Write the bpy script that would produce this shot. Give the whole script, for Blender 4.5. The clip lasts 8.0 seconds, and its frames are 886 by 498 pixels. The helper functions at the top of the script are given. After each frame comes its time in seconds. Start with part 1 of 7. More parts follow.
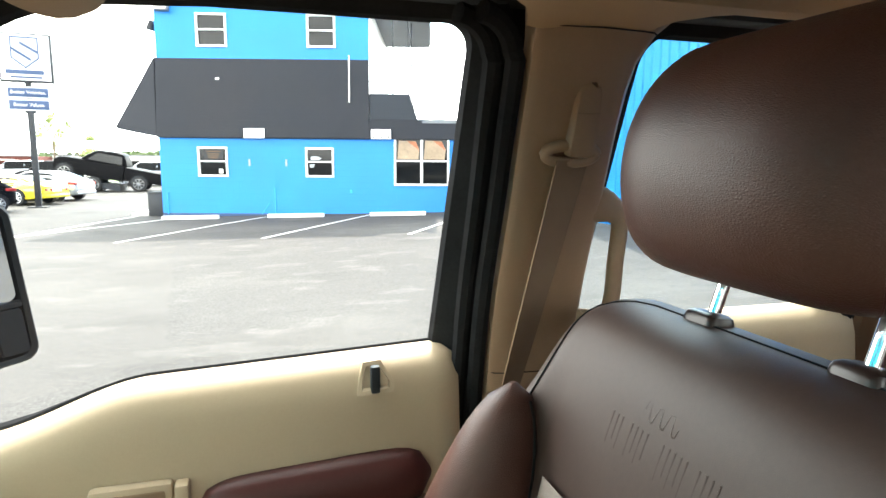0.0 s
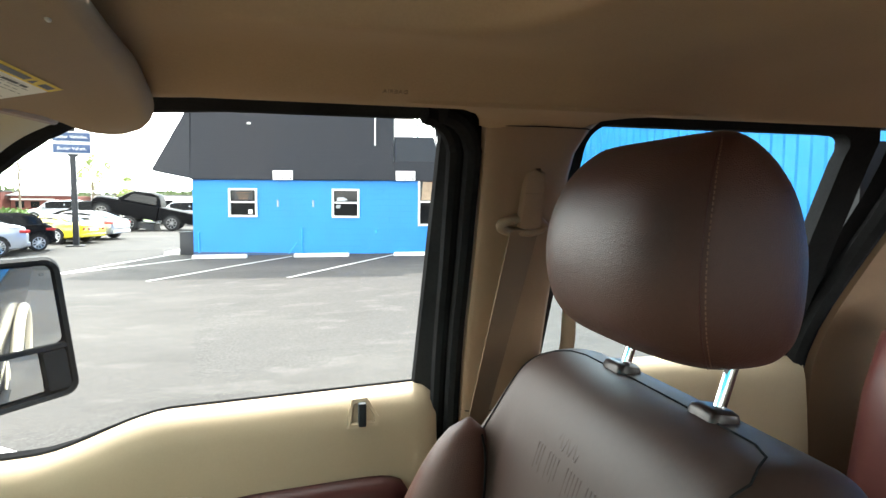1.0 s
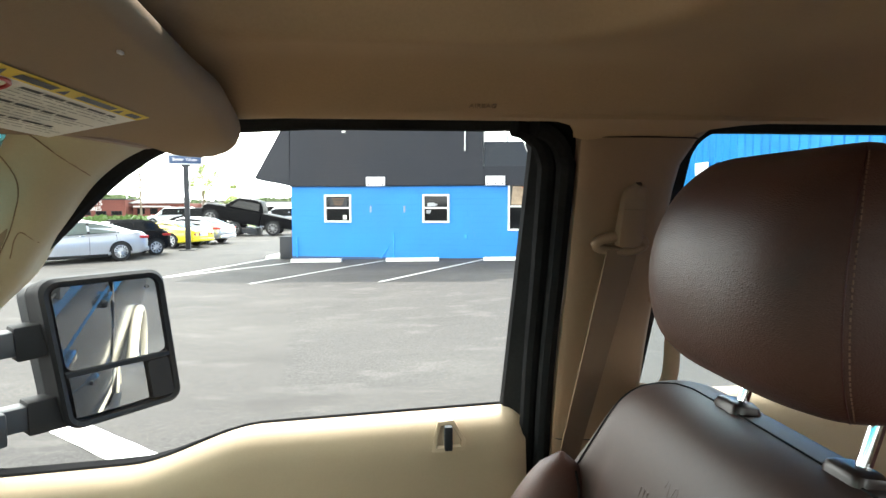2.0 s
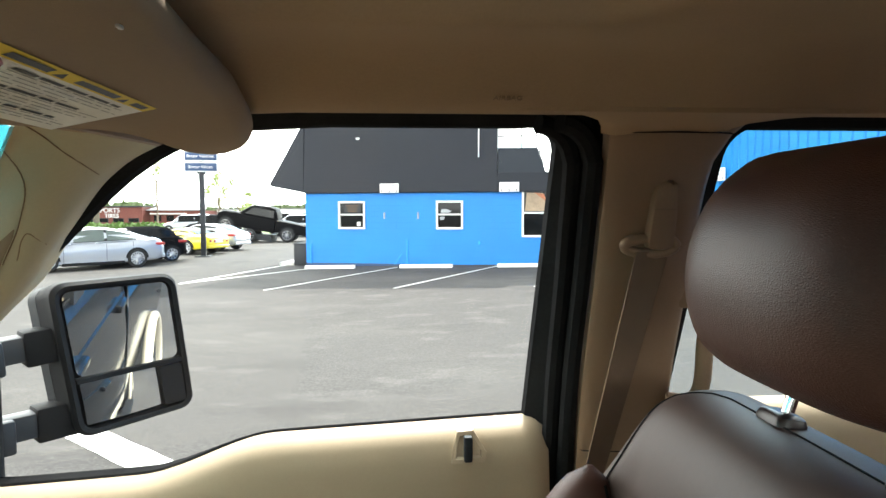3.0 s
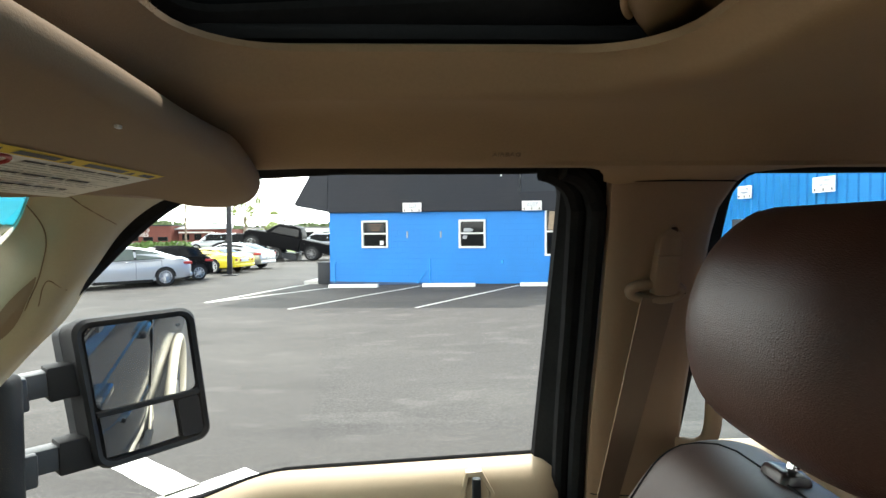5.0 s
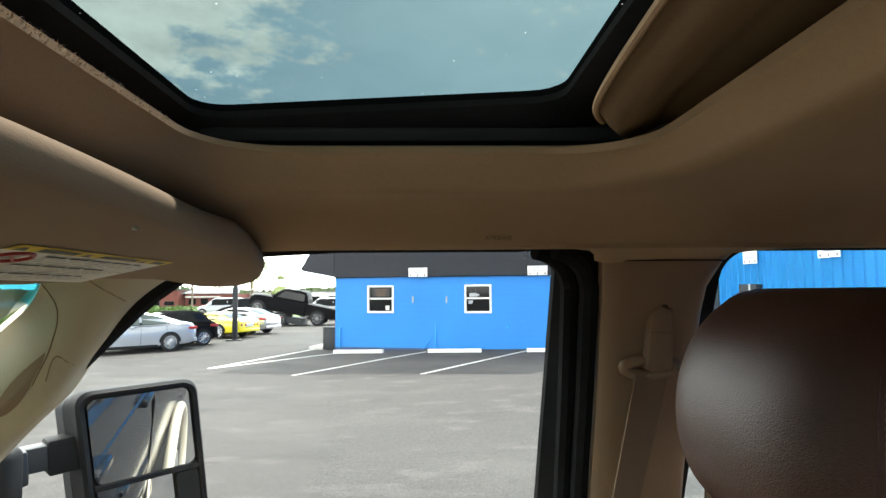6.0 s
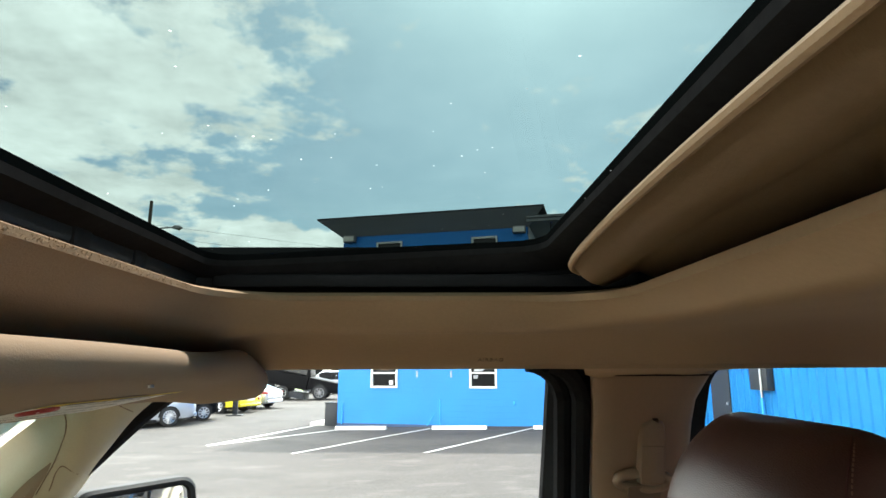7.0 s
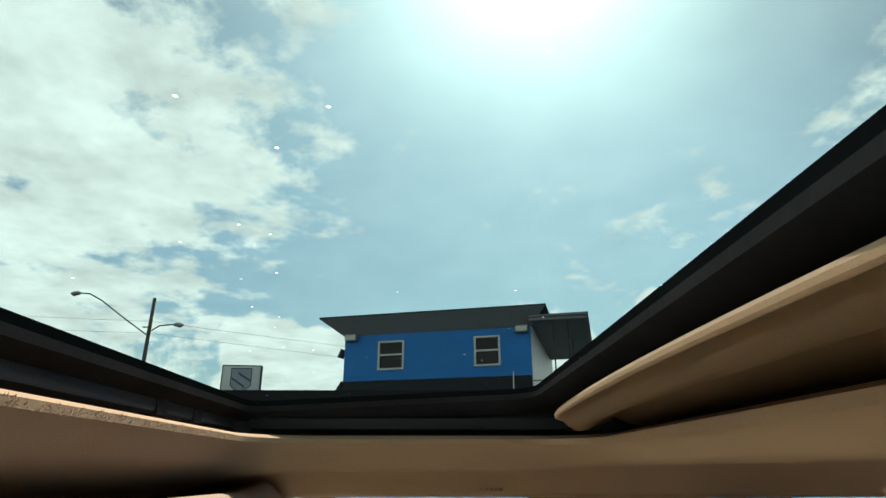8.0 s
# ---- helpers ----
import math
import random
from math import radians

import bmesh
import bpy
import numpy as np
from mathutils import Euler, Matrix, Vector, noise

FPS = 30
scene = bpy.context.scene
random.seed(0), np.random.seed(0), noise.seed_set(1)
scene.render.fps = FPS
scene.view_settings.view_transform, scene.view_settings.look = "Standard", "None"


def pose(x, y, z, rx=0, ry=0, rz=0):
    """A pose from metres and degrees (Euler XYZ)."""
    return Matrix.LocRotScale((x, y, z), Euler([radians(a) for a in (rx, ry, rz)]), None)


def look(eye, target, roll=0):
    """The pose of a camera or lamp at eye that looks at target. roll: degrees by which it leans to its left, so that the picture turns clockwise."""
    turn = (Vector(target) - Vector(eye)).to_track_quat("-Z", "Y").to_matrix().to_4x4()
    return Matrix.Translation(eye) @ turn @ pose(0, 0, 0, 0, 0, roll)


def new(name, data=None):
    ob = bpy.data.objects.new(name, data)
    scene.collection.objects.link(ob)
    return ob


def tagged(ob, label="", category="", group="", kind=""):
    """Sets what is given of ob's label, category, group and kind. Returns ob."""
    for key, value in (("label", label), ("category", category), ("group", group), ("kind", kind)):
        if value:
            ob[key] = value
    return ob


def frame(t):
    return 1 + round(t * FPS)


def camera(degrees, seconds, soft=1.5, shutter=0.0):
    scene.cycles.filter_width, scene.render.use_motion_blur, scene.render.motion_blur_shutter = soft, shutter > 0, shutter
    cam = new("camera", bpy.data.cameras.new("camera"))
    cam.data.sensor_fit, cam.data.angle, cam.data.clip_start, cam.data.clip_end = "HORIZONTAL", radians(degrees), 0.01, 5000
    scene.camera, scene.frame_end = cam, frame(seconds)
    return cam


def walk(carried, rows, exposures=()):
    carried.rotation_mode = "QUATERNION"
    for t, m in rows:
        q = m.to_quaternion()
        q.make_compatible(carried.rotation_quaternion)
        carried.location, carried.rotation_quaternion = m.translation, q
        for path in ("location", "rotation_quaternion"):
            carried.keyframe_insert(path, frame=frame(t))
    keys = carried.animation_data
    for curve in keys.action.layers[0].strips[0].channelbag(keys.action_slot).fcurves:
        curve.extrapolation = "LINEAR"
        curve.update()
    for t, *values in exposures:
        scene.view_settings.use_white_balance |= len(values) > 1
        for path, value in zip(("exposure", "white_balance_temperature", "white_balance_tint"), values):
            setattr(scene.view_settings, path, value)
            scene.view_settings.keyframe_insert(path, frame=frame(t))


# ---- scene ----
cam = camera(72.0, 8.0)
PATH = [
    (0, (-0.043, -0.163, 1.957), (0.519, 1.734, 1.669), 0.4),
    (0.5, (-0.033, -0.223, 1.979), (0.526, 1.688, 1.796), 0.6),
    (1, (-0.004, -0.349, 2.011), (0.48, 1.584, 1.849), 0.4),
    (1.5, (0.01, -0.331, 2.035), (0.296, 1.642, 1.877), 0.1),
    (3, (0.001, -0.257, 2.021), (0.153, 1.733, 1.894), -0.2),
    (3.5, (0.001, -0.268, 2.022), (0.131, 1.725, 1.917), -0.2),
    (4, (0.007, -0.265, 2.023), (0.119, 1.729, 1.935), -0.3),
    (5.5, (0.036, -0.279, 2.081), (0.099, 1.72, 2.049), -0.4),
    (6, (0.04, -0.302, 2.083), (0.097, 1.693, 2.225), -0.4),
    (6.5, (0.037, -0.303, 2.108), (0.086, 1.681, 2.354), -0.3),
    (7, (0.052, -0.357, 2.143), (0.093, 1.608, 2.517), -0.2),
    (7.5, (0.056, -0.414, 2.16), (0.091, 1.508, 2.713), -0.1),
    (8, (0.046, -0.479, 2.176), (0.079, 1.401, 2.856), -0.0),
]
walk(cam, [(t, look(eye, target, roll)) for t, eye, target, roll in PATH],
     [(0, 1.23), (0.5, 1.10), (1.0, 1.02), (1.5, 0.91), (3.0, 0.68), (3.5, 0.59), (4.0, 0.52), (5.5, 0.33), (6.0, 0.45), (6.5, 0.63), (7.0, 0.87), (7.5, 1.02), (8.0, 1.00)])

# ---- world, sun and sky ----
SUN_TO = Vector((1.30, 5.60, 7.45)).normalized()
SUN_EL = math.asin(SUN_TO.z)
SUN_AZ = math.atan2(SUN_TO.x, SUN_TO.y)

world = bpy.data.worlds.new("world")
scene.world = world
world.use_nodes = True
wn, wl = world.node_tree.nodes, world.node_tree.links
wn.clear()
w_out = wn.new("ShaderNodeOutputWorld")
w_bg = wn.new("ShaderNodeBackground")
w_bg.inputs["Strength"].default_value = 0.050
w_sky = wn.new("ShaderNodeTexSky")
w_sky.sky_type = "NISHITA"
w_sky.sun_disc = False
w_sky.sun_elevation = SUN_EL
w_sky.sun_rotation = SUN_AZ
w_sky.dust_density = 2.5
w_sky.ozone_density = 1.5
w_co = wn.new("ShaderNodeTexCoord")
w_sep = wn.new("ShaderNodeSeparateXYZ")
wl.new(w_co.outputs["Generated"], w_sep.inputs[0])


def wmath(op, a, b=None, clamp=False):
    n = wn.new("ShaderNodeMath")
    n.operation, n.use_clamp = op, clamp
    for i, v in enumerate((a, b)):
        if v is None:
            continue
        if isinstance(v, (int, float)):
            n.inputs[i].default_value = v
        else:
            wl.new(v, n.inputs[i])
    return n.outputs[0]


# clouds on a flat layer: the direction divided by its height
zz = wmath("ADD", wmath("MAXIMUM", w_sep.outputs[2], 0.0), 0.16)
w_comb = wn.new("ShaderNodeCombineXYZ")
wl.new(wmath("DIVIDE", w_sep.outputs[0], zz), w_comb.inputs[0])
wl.new(wmath("DIVIDE", w_sep.outputs[1], zz), w_comb.inputs[1])


def wnoise(scale, detail, rough, w=0.0, distort=0.0):
    n = wn.new("ShaderNodeTexNoise")
    n.noise_dimensions = "4D"
    n.inputs["W"].default_value = w
    n.inputs["Scale"].default_value, n.inputs["Detail"].default_value = scale, detail
    n.inputs["Roughness"].default_value, n.inputs["Distortion"].default_value = rough, distort
    wl.new(w_comb.outputs[0], n.inputs["Vector"])
    return n.outputs["Fac"]


big = wnoise(0.75, 3, 0.5, 1.3)
fine = wnoise(5.0, 10, 0.62, 4.0, 0.1)
shade = wnoise(5.5, 8, 0.6, 9.0)
px, py = wmath("DIVIDE", w_sep.outputs[0], zz), wmath("DIVIDE", w_sep.outputs[1], zz)
dens = wmath("ADD", wmath("MULTIPLY", big, 0.45), wmath("MULTIPLY", fine, 1.0))
# a bank of cloud ahead of the truck, clear sky behind its slanting edge, heaped clouds low down
edge = wmath("ADD", wmath("ADD", px, wmath("MULTIPLY", wmath("SUBTRACT", py, 0.94), 0.57)), 0.15)
# unseen cloud towards the tail, added to light the rear of the cab
edge = wmath("MINIMUM", edge, wmath("MULTIPLY", wmath("SUBTRACT", 0.80, px), 0.8))
edge = wmath("MAXIMUM", wmath("MINIMUM", edge, 0.55), -0.55)
# unseen high sky behind is cleared so ground shadows stay dark
edge = wmath("ADD", edge, wmath("MULTIPLY", wmath("MULTIPLY", wmath("MULTIPLY", wmath("SUBTRACT", 0.15, w_sep.outputs[1]), 2.5, True), wmath("MULTIPLY", wmath("SUBTRACT", w_sep.outputs[2], 0.18), 5.0, True)), 0.9))
dens = wmath("SUBTRACT", dens, wmath("MULTIPLY", edge, 0.34))
w_puff = wn.new("ShaderNodeTexNoise")
w_puff.inputs["Scale"].default_value, w_puff.inputs["Detail"].default_value, w_puff.inputs["Roughness"].default_value = 6.5, 8, 0.55
wl.new(w_co.outputs["Generated"], w_puff.inputs["Vector"])
band = wmath("MULTIPLY", wmath("SUBTRACT", 0.30, w_sep.outputs[2]), 9.0, True)
puff = wmath("ADD", wmath("MULTIPLY", wmath("SUBTRACT", w_puff.outputs["Fac"], 0.5), 3.0), wmath("MULTIPLY", band, 1.0))
puff = wmath("MULTIPLY", puff, wmath("MULTIPLY", wmath("SUBTRACT", 0.34, w_sep.outputs[2]), 12.0, True))
dens = wmath("MAXIMUM", dens, puff)
w_ramp = wn.new("ShaderNodeValToRGB")
w_ramp.color_ramp.elements[0].position, w_ramp.color_ramp.elements[1].position = 0.71, 0.82
w_ramp.color_ramp.elements[0].color = (0.20, 0.20, 0.20, 1)
wl.new(dens, w_ramp.inputs[0])
w_mix = wn.new("ShaderNodeMix")
w_mix.data_type = "RGBA"
wl.new(w_ramp.outputs[0], w_mix.inputs["Factor"])
w_teal = wn.new("ShaderNodeVectorMath")
w_teal.operation = "MULTIPLY"
w_teal.inputs[1].default_value = (0.84, 1.17, 1.17)
wl.new(w_sky.outputs[0], w_teal.inputs[0])
w_white = wn.new("ShaderNodeVectorMath")
w_white.operation = "SCALE"
w_white.inputs[0].default_value = (102.0, 106.0, 101.0)
wl.new(wmath("ADD", wmath("MULTIPLY", shade, 1.2), 0.40), w_white.inputs["Scale"])
# haze scatters the sunlight forward: the sky brightens towards the sun
w_dot = wn.new("ShaderNodeVectorMath")
w_dot.operation = "DOT_PRODUCT"
wl.new(w_co.outputs["Generated"], w_dot.inputs[0])
w_dot.inputs[1].default_value = SUN_TO
near_sun = wmath("MAXIMUM", w_dot.outputs["Value"], 0.0)
sunward = wmath("POWER", wmath("MULTIPLY", wmath("SUBTRACT", w_sep.outputs[1], 0.05), 1.35, True), 1.3)
gain = wmath("ADD", wmath("ADD", wmath("MULTIPLY", sunward, 7.9), wmath("MULTIPLY", wmath("POWER", near_sun, 34.0), 6.0)), 0.7)
w_scale = wn.new("ShaderNodeVectorMath")
w_scale.operation = "SCALE"
wl.new(w_teal.outputs[0], w_scale.inputs[0])
wl.new(gain, w_scale.inputs["Scale"])
w_glare = wn.new("ShaderNodeVectorMath")
w_glare.operation = "MULTIPLY_ADD"
wl.new(wmath("POWER", near_sun, 30.0), w_glare.inputs[0])
w_glare.inputs[1].default_value = (36.0, 10.0, 14.0)
wl.new(w_scale.outputs[0], w_glare.inputs[2])
wl.new(w_glare.outputs[0], w_mix.inputs["A"])
wl.new(w_white.outputs[0], w_mix.inputs["B"])
wl.new(w_mix.outputs["Result"], w_bg.inputs["Color"])
wl.new(w_bg.outputs[0], w_out.inputs[0])

sun = new("sun", bpy.data.lights.new("sun", "SUN"))
sun.data.energy, sun.data.angle, sun.data.color = 5.0, radians(0.6), (1.0, 0.95, 0.86)
sun.matrix_world = look(SUN_TO * 60, (0, 0, 0))


# ---- materials ----
def material(name, color, rough=0.6, metal=0.0, vary=0.12, scale=6.0, fine=90.0, bump=0.0, bump_scale=400.0,
             tint=None, spec=0.5, coat=0.0, by_object=0.0, rough_vary=0.08):
    """A surface with a slow and a fine variation of its colour and, if wanted, fine relief."""
    m = bpy.data.materials.new(name)
    m.use_nodes = True
    n, l = m.node_tree.nodes, m.node_tree.links
    b = n["Principled BSDF"]
    b.inputs["Roughness"].default_value, b.inputs["Metallic"].default_value = rough, metal
    b.inputs["Specular IOR Level"].default_value = spec
    b.inputs["Coat Weight"].default_value = coat
    b.inputs["Coat Roughness"].default_value = 0.05
    co = n.new("ShaderNodeTexCoord")
    slow, quick = n.new("ShaderNodeTexNoise"), n.new("ShaderNodeTexNoise")
    for t, s, d in ((slow, scale, 4), (quick, fine, 3)):
        t.inputs["Scale"].default_value, t.inputs["Detail"].default_value = s, d
        l.new(co.outputs["Object"], t.inputs["Vector"])
    add = n.new("ShaderNodeMath")
    add.operation = "MULTIPLY_ADD"
    l.new(quick.outputs["Fac"], add.inputs[0])
    add.inputs[1].default_value = 0.5
    l.new(slow.outputs["Fac"], add.inputs[2])
    ramp = n.new("ShaderNodeMapRange")
    ramp.inputs["From Min"].default_value, ramp.inputs["From Max"].default_value = 0.4, 1.1
    l.new(add.outputs[0], ramp.inputs["Value"])
    mix = n.new("ShaderNodeMix")
    mix.data_type = "RGBA"
    c = Vector(color)
    lo = c * (1 - vary)
    hi = Vector(tint) if tint else c * (1 + vary)
    mix.inputs["A"].default_value, mix.inputs["B"].default_value = (*lo, 1), (*hi, 1)
    l.new(ramp.outputs[0], mix.inputs["Factor"])
    out = mix.outputs["Result"]
    if by_object:
        info, hsv = n.new("ShaderNodeObjectInfo"), n.new("ShaderNodeHueSaturation")
        mr = n.new("ShaderNodeMapRange")
        mr.inputs["To Min"].default_value, mr.inputs["To Max"].default_value = 1 - by_object, 1 + by_object
        l.new(info.outputs["Random"], mr.inputs["Value"])
        l.new(mr.outputs[0], hsv.inputs["Value"])
        l.new(out, hsv.inputs["Color"])
        out = hsv.outputs[0]
    l.new(out, b.inputs["Base Color"])
    if rough_vary:
        rr = n.new("ShaderNodeMapRange")
        rr.inputs["To Min"].default_value = max(0.02, rough - rough_vary)
        rr.inputs["To Max"].default_value = min(1, rough + rough_vary)
        l.new(slow.outputs["Fac"], rr.inputs["Value"])
        l.new(rr.outputs[0], b.inputs["Roughness"])
    if bump:
        t, bp = n.new("ShaderNodeTexNoise"), n.new("ShaderNodeBump")
        t.inputs["Scale"].default_value, t.inputs["Detail"].default_value = bump_scale, 3
        l.new(co.outputs["Object"], t.inputs["Vector"])
        l.new(t.outputs["Fac"], bp.inputs["Height"])
        bp.inputs["Strength"].default_value, bp.inputs["Distance"].default_value = bump, 0.6 / bump_scale
        l.new(bp.outputs[0], b.inputs["Normal"])
    return m


def leather(name, color, rough=0.42, grain=300, relief=0.15):
    """Grained hide: cells with creases, stretched a little, over a soft mottling."""
    m = material(name, color, rough, vary=0.16, scale=9, fine=160, spec=0.32, rough_vary=0.04)
    n, l = m.node_tree.nodes, m.node_tree.links
    co = n.new("ShaderNodeTexCoord")
    mp = n.new("ShaderNodeMapping")
    mp.inputs["Scale"].default_value = (1.0, 1.0, 1.6)
    l.new(co.outputs["Object"], mp.inputs["Vector"])
    v, t = n.new("ShaderNodeTexVoronoi"), n.new("ShaderNodeTexNoise")
    v.feature = "DISTANCE_TO_EDGE"
    v.inputs["Scale"].default_value, t.inputs["Scale"].default_value, t.inputs["Detail"].default_value = grain, 24, 5
    l.new(mp.outputs[0], v.inputs["Vector"])
    l.new(mp.outputs[0], t.inputs["Vector"])
    a = n.new("ShaderNodeMath")
    a.operation = "MULTIPLY_ADD"
    l.new(t.outputs["Fac"], a.inputs[0])
    a.inputs[1].default_value = 0.25
    l.new(v.outputs["Distance"], a.inputs[2])
    bp = n.new("ShaderNodeBump")
    bp.inputs["Strength"].default_value, bp.inputs["Distance"].default_value = relief, 0.003
    l.new(a.outputs[0], bp.inputs["Height"])
    l.new(bp.outputs[0], n["Principled BSDF"].inputs["Normal"])
    return m


def clear_glass(name, tint, gloss=1.0, specks=0.0):
    """A thin pane: lets light through with a tint and mirrors a little of what lies before it."""
    m = bpy.data.materials.new(name)
    m.use_nodes = True
    n, l = m.node_tree.nodes, m.node_tree.links
    n.clear()
    out, tr, gl, mix, fr = (n.new("ShaderNode" + k) for k in ("OutputMaterial", "BsdfTransparent", "BsdfGlossy", "MixShader", "Fresnel"))
    tr.inputs[0].default_value = (*tint, 1)
    gl.inputs["Roughness"].default_value = 0.0
    fr.inputs["IOR"].default_value = 1.45
    k = n.new("ShaderNodeMath")
    k.operation = "MULTIPLY"
    k.inputs[1].default_value = gloss
    l.new(fr.outputs[0], k.inputs[0])
    l.new(k.outputs[0], mix.inputs[0])
    l.new(tr.outputs[0], mix.inputs[1])
    l.new(gl.outputs[0], mix.inputs[2])
    last = mix.outputs[0]
    if specks:
        # dust specks that catch the sun from behind
        co, v, dirt, mx, gt, t, mp, ml = (n.new("ShaderNode" + k) for k in ("TexCoord", "TexVoronoi", "BsdfTranslucent", "MixShader", "MapRange", "MapRange", "Mapping", "Math"))
        v.inputs["Scale"].default_value = 130
        l.new(co.outputs["Object"], mp.inputs["Vector"])
        mp.inputs["Scale"].default_value = (1, 1, 0)
        l.new(mp.outputs[0], v.inputs["Vector"])
        gt.inputs["From Min"].default_value, gt.inputs["From Max"].default_value = 0.085, 0.05
        gt.inputs["To Max"].default_value = specks
        l.new(v.outputs["Distance"], gt.inputs["Value"])
        sp = n.new("ShaderNodeSeparateColor")
        l.new(v.outputs["Color"], sp.inputs[0])
        t.inputs["From Min"].default_value, t.inputs["From Max"].default_value = 0.86, 0.95
        l.new(sp.outputs[0], t.inputs["Value"])
        ml.operation = "MULTIPLY"
        l.new(gt.outputs[0], ml.inputs[0])
        l.new(t.outputs[0], ml.inputs[1])
        dirt.inputs[0].default_value = (0.85, 0.85, 0.82, 1)
        l.new(ml.outputs[0], mx.inputs[0])
        l.new(last, mx.inputs[1])
        l.new(dirt.outputs[0], mx.inputs[2])
        last = mx.outputs[0]
    l.new(last, out.inputs[0])
    return m


def shade_band(m):
    """The tinted strip along the top of a windscreen."""
    n, l = m.node_tree.nodes, m.node_tree.links
    tr = n["Transparent BSDF"]
    co, sep, mr, mx = (n.new("ShaderNode" + k) for k in ("TexCoord", "SeparateXYZ", "MapRange", "Mix"))
    mx.data_type = "RGBA"
    l.new(co.outputs["Object"], sep.inputs[0])
    mr.inputs["From Min"].default_value, mr.inputs["From Max"].default_value = 1.93, 2.05
    l.new(sep.outputs[2], mr.inputs["Value"])
    l.new(mr.outputs[0], mx.inputs["Factor"])
    mx.inputs["A"].default_value = tr.inputs[0].default_value
    mx.inputs["B"].default_value = (0.02, 0.26, 0.36, 1)
    l.new(mx.outputs["Result"], tr.inputs[0])
    return m


def ground_material():
    """Worn grey asphalt: broad light and dark patches, stains, gravel grain."""
    m = material("asphalt", (0.0518, 0.0486, 0.0463), 0.9, vary=0.2, scale=0.35, fine=14, bump=0.06, bump_scale=40, spec=0.3)
    n, l = m.node_tree.nodes, m.node_tree.links
    b = n["Principled BSDF"]
    base = b.inputs["Base Color"].links[0].from_socket
    co = n.new("ShaderNodeTexCoord")
    for scale, lo, hi, color, most in ((0.35, 0.50, 0.66, (0.0742, 0.0704, 0.0653), 0.8), (0.9, 0.55, 0.69, (0.0346, 0.0326, 0.0314), 0.75), (1.7, 0.57, 0.68, (0.0870, 0.0819, 0.0768), 0.65), (6.0, 0.60, 0.70, (0.0410, 0.0397, 0.0384), 0.5), (40.0, 0.58, 0.72, (0.1088, 0.1037, 0.0960), 0.5), (90.0, 0.60, 0.70, (0.11, 0.105, 0.10), 0.35)):
        t, r, mx, mp = (n.new("ShaderNode" + k) for k in ("TexNoise", "MapRange", "Mix", "Mapping"))
        mx.data_type = "RGBA"
        mp.inputs["Scale"].default_value = (0.55, 1, 1)
        mp.inputs["Location"].default_value = (scale, 3 * scale, 0)
        l.new(co.outputs["Object"], mp.inputs["Vector"])
        l.new(mp.outputs[0], t.inputs["Vector"])
        t.inputs["Scale"].default_value, t.inputs["Detail"].default_value = scale, 5
        r.inputs["From Min"].default_value, r.inputs["From Max"].default_value, r.inputs["To Max"].default_value = lo, hi, most
        l.new(t.outputs["Fac"], r.inputs["Value"])
        l.new(r.outputs[0], mx.inputs["Factor"])
        l.new(base, mx.inputs["A"])
        mx.inputs["B"].default_value = (*color, 1)
        base = mx.outputs["Result"]
    # stone chips in the worn surface
    v, r, hsv = n.new("ShaderNodeTexVoronoi"), n.new("ShaderNodeMapRange"), n.new("ShaderNodeHueSaturation")
    v.inputs["Scale"].default_value = 55
    l.new(co.outputs["Object"], v.inputs["Vector"])
    sp = n.new("ShaderNodeSeparateColor")
    l.new(v.outputs["Color"], sp.inputs[0])
    r.inputs["To Min"].default_value, r.inputs["To Max"].default_value = 0.80, 1.22
    l.new(sp.outputs[0], r.inputs["Value"])
    l.new(r.outputs[0], hsv.inputs["Value"])
    l.new(base, hsv.inputs["Color"])
    l.new(hsv.outputs[0], b.inputs["Base Color"])
    return m


def block_wall(name, color, course=0.2, length=0.4, strength=0.5):
    """Painted concrete block: shallow joints under the paint, with slight weathering."""
    m = material(name, color, 0.55, vary=0.1, scale=0.8, fine=12, spec=0.4)
    n, l = m.node_tree.nodes, m.node_tree.links
    co, mp, br, bp = (n.new("ShaderNode" + k) for k in ("TexCoord", "Mapping", "TexBrick", "Bump"))
    mp.inputs["Rotation"].default_value = (radians(90), 0, 0)
    l.new(co.outputs["Object"], mp.inputs["Vector"])
    l.new(mp.outputs[0], br.inputs["Vector"])
    br.inputs["Scale"].default_value = 1.0
    br.inputs["Brick Width"].default_value, br.inputs["Row Height"].default_value = length, course
    br.inputs["Mortar Size"].default_value, br.inputs["Mortar Smooth"].default_value = 0.008, 0.6
    for k, v in (("Color1", 1), ("Color2", 1), ("Mortar", 0)):
        br.inputs[k].default_value = (v, v, v, 1)
    l.new(br.outputs["Color"], bp.inputs["Height"])
    bp.inputs["Strength"].default_value, bp.inputs["Distance"].default_value = strength, 0.01
    l.new(bp.outputs[0], n["Principled BSDF"].inputs["Normal"])
    return m


HEADCLOTH = material("headliner_cloth", (0.335, 0.23, 0.143), 0.95, vary=0.10, scale=5, fine=300, bump=0.5, bump_scale=900, spec=0.15)
PILLAR_TRIM = material("pillar_trim", (0.40, 0.345, 0.235), 0.6, vary=0.07, scale=4, fine=240, bump=0.3, bump_scale=700, spec=0.3)
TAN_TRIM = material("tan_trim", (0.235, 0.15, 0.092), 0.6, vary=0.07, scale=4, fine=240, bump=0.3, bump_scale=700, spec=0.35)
BEIGE_TRIM = material("beige_trim", (0.39, 0.305, 0.205), 0.55, vary=0.06, scale=4, fine=240, bump=0.3, bump_scale=700, spec=0.35)
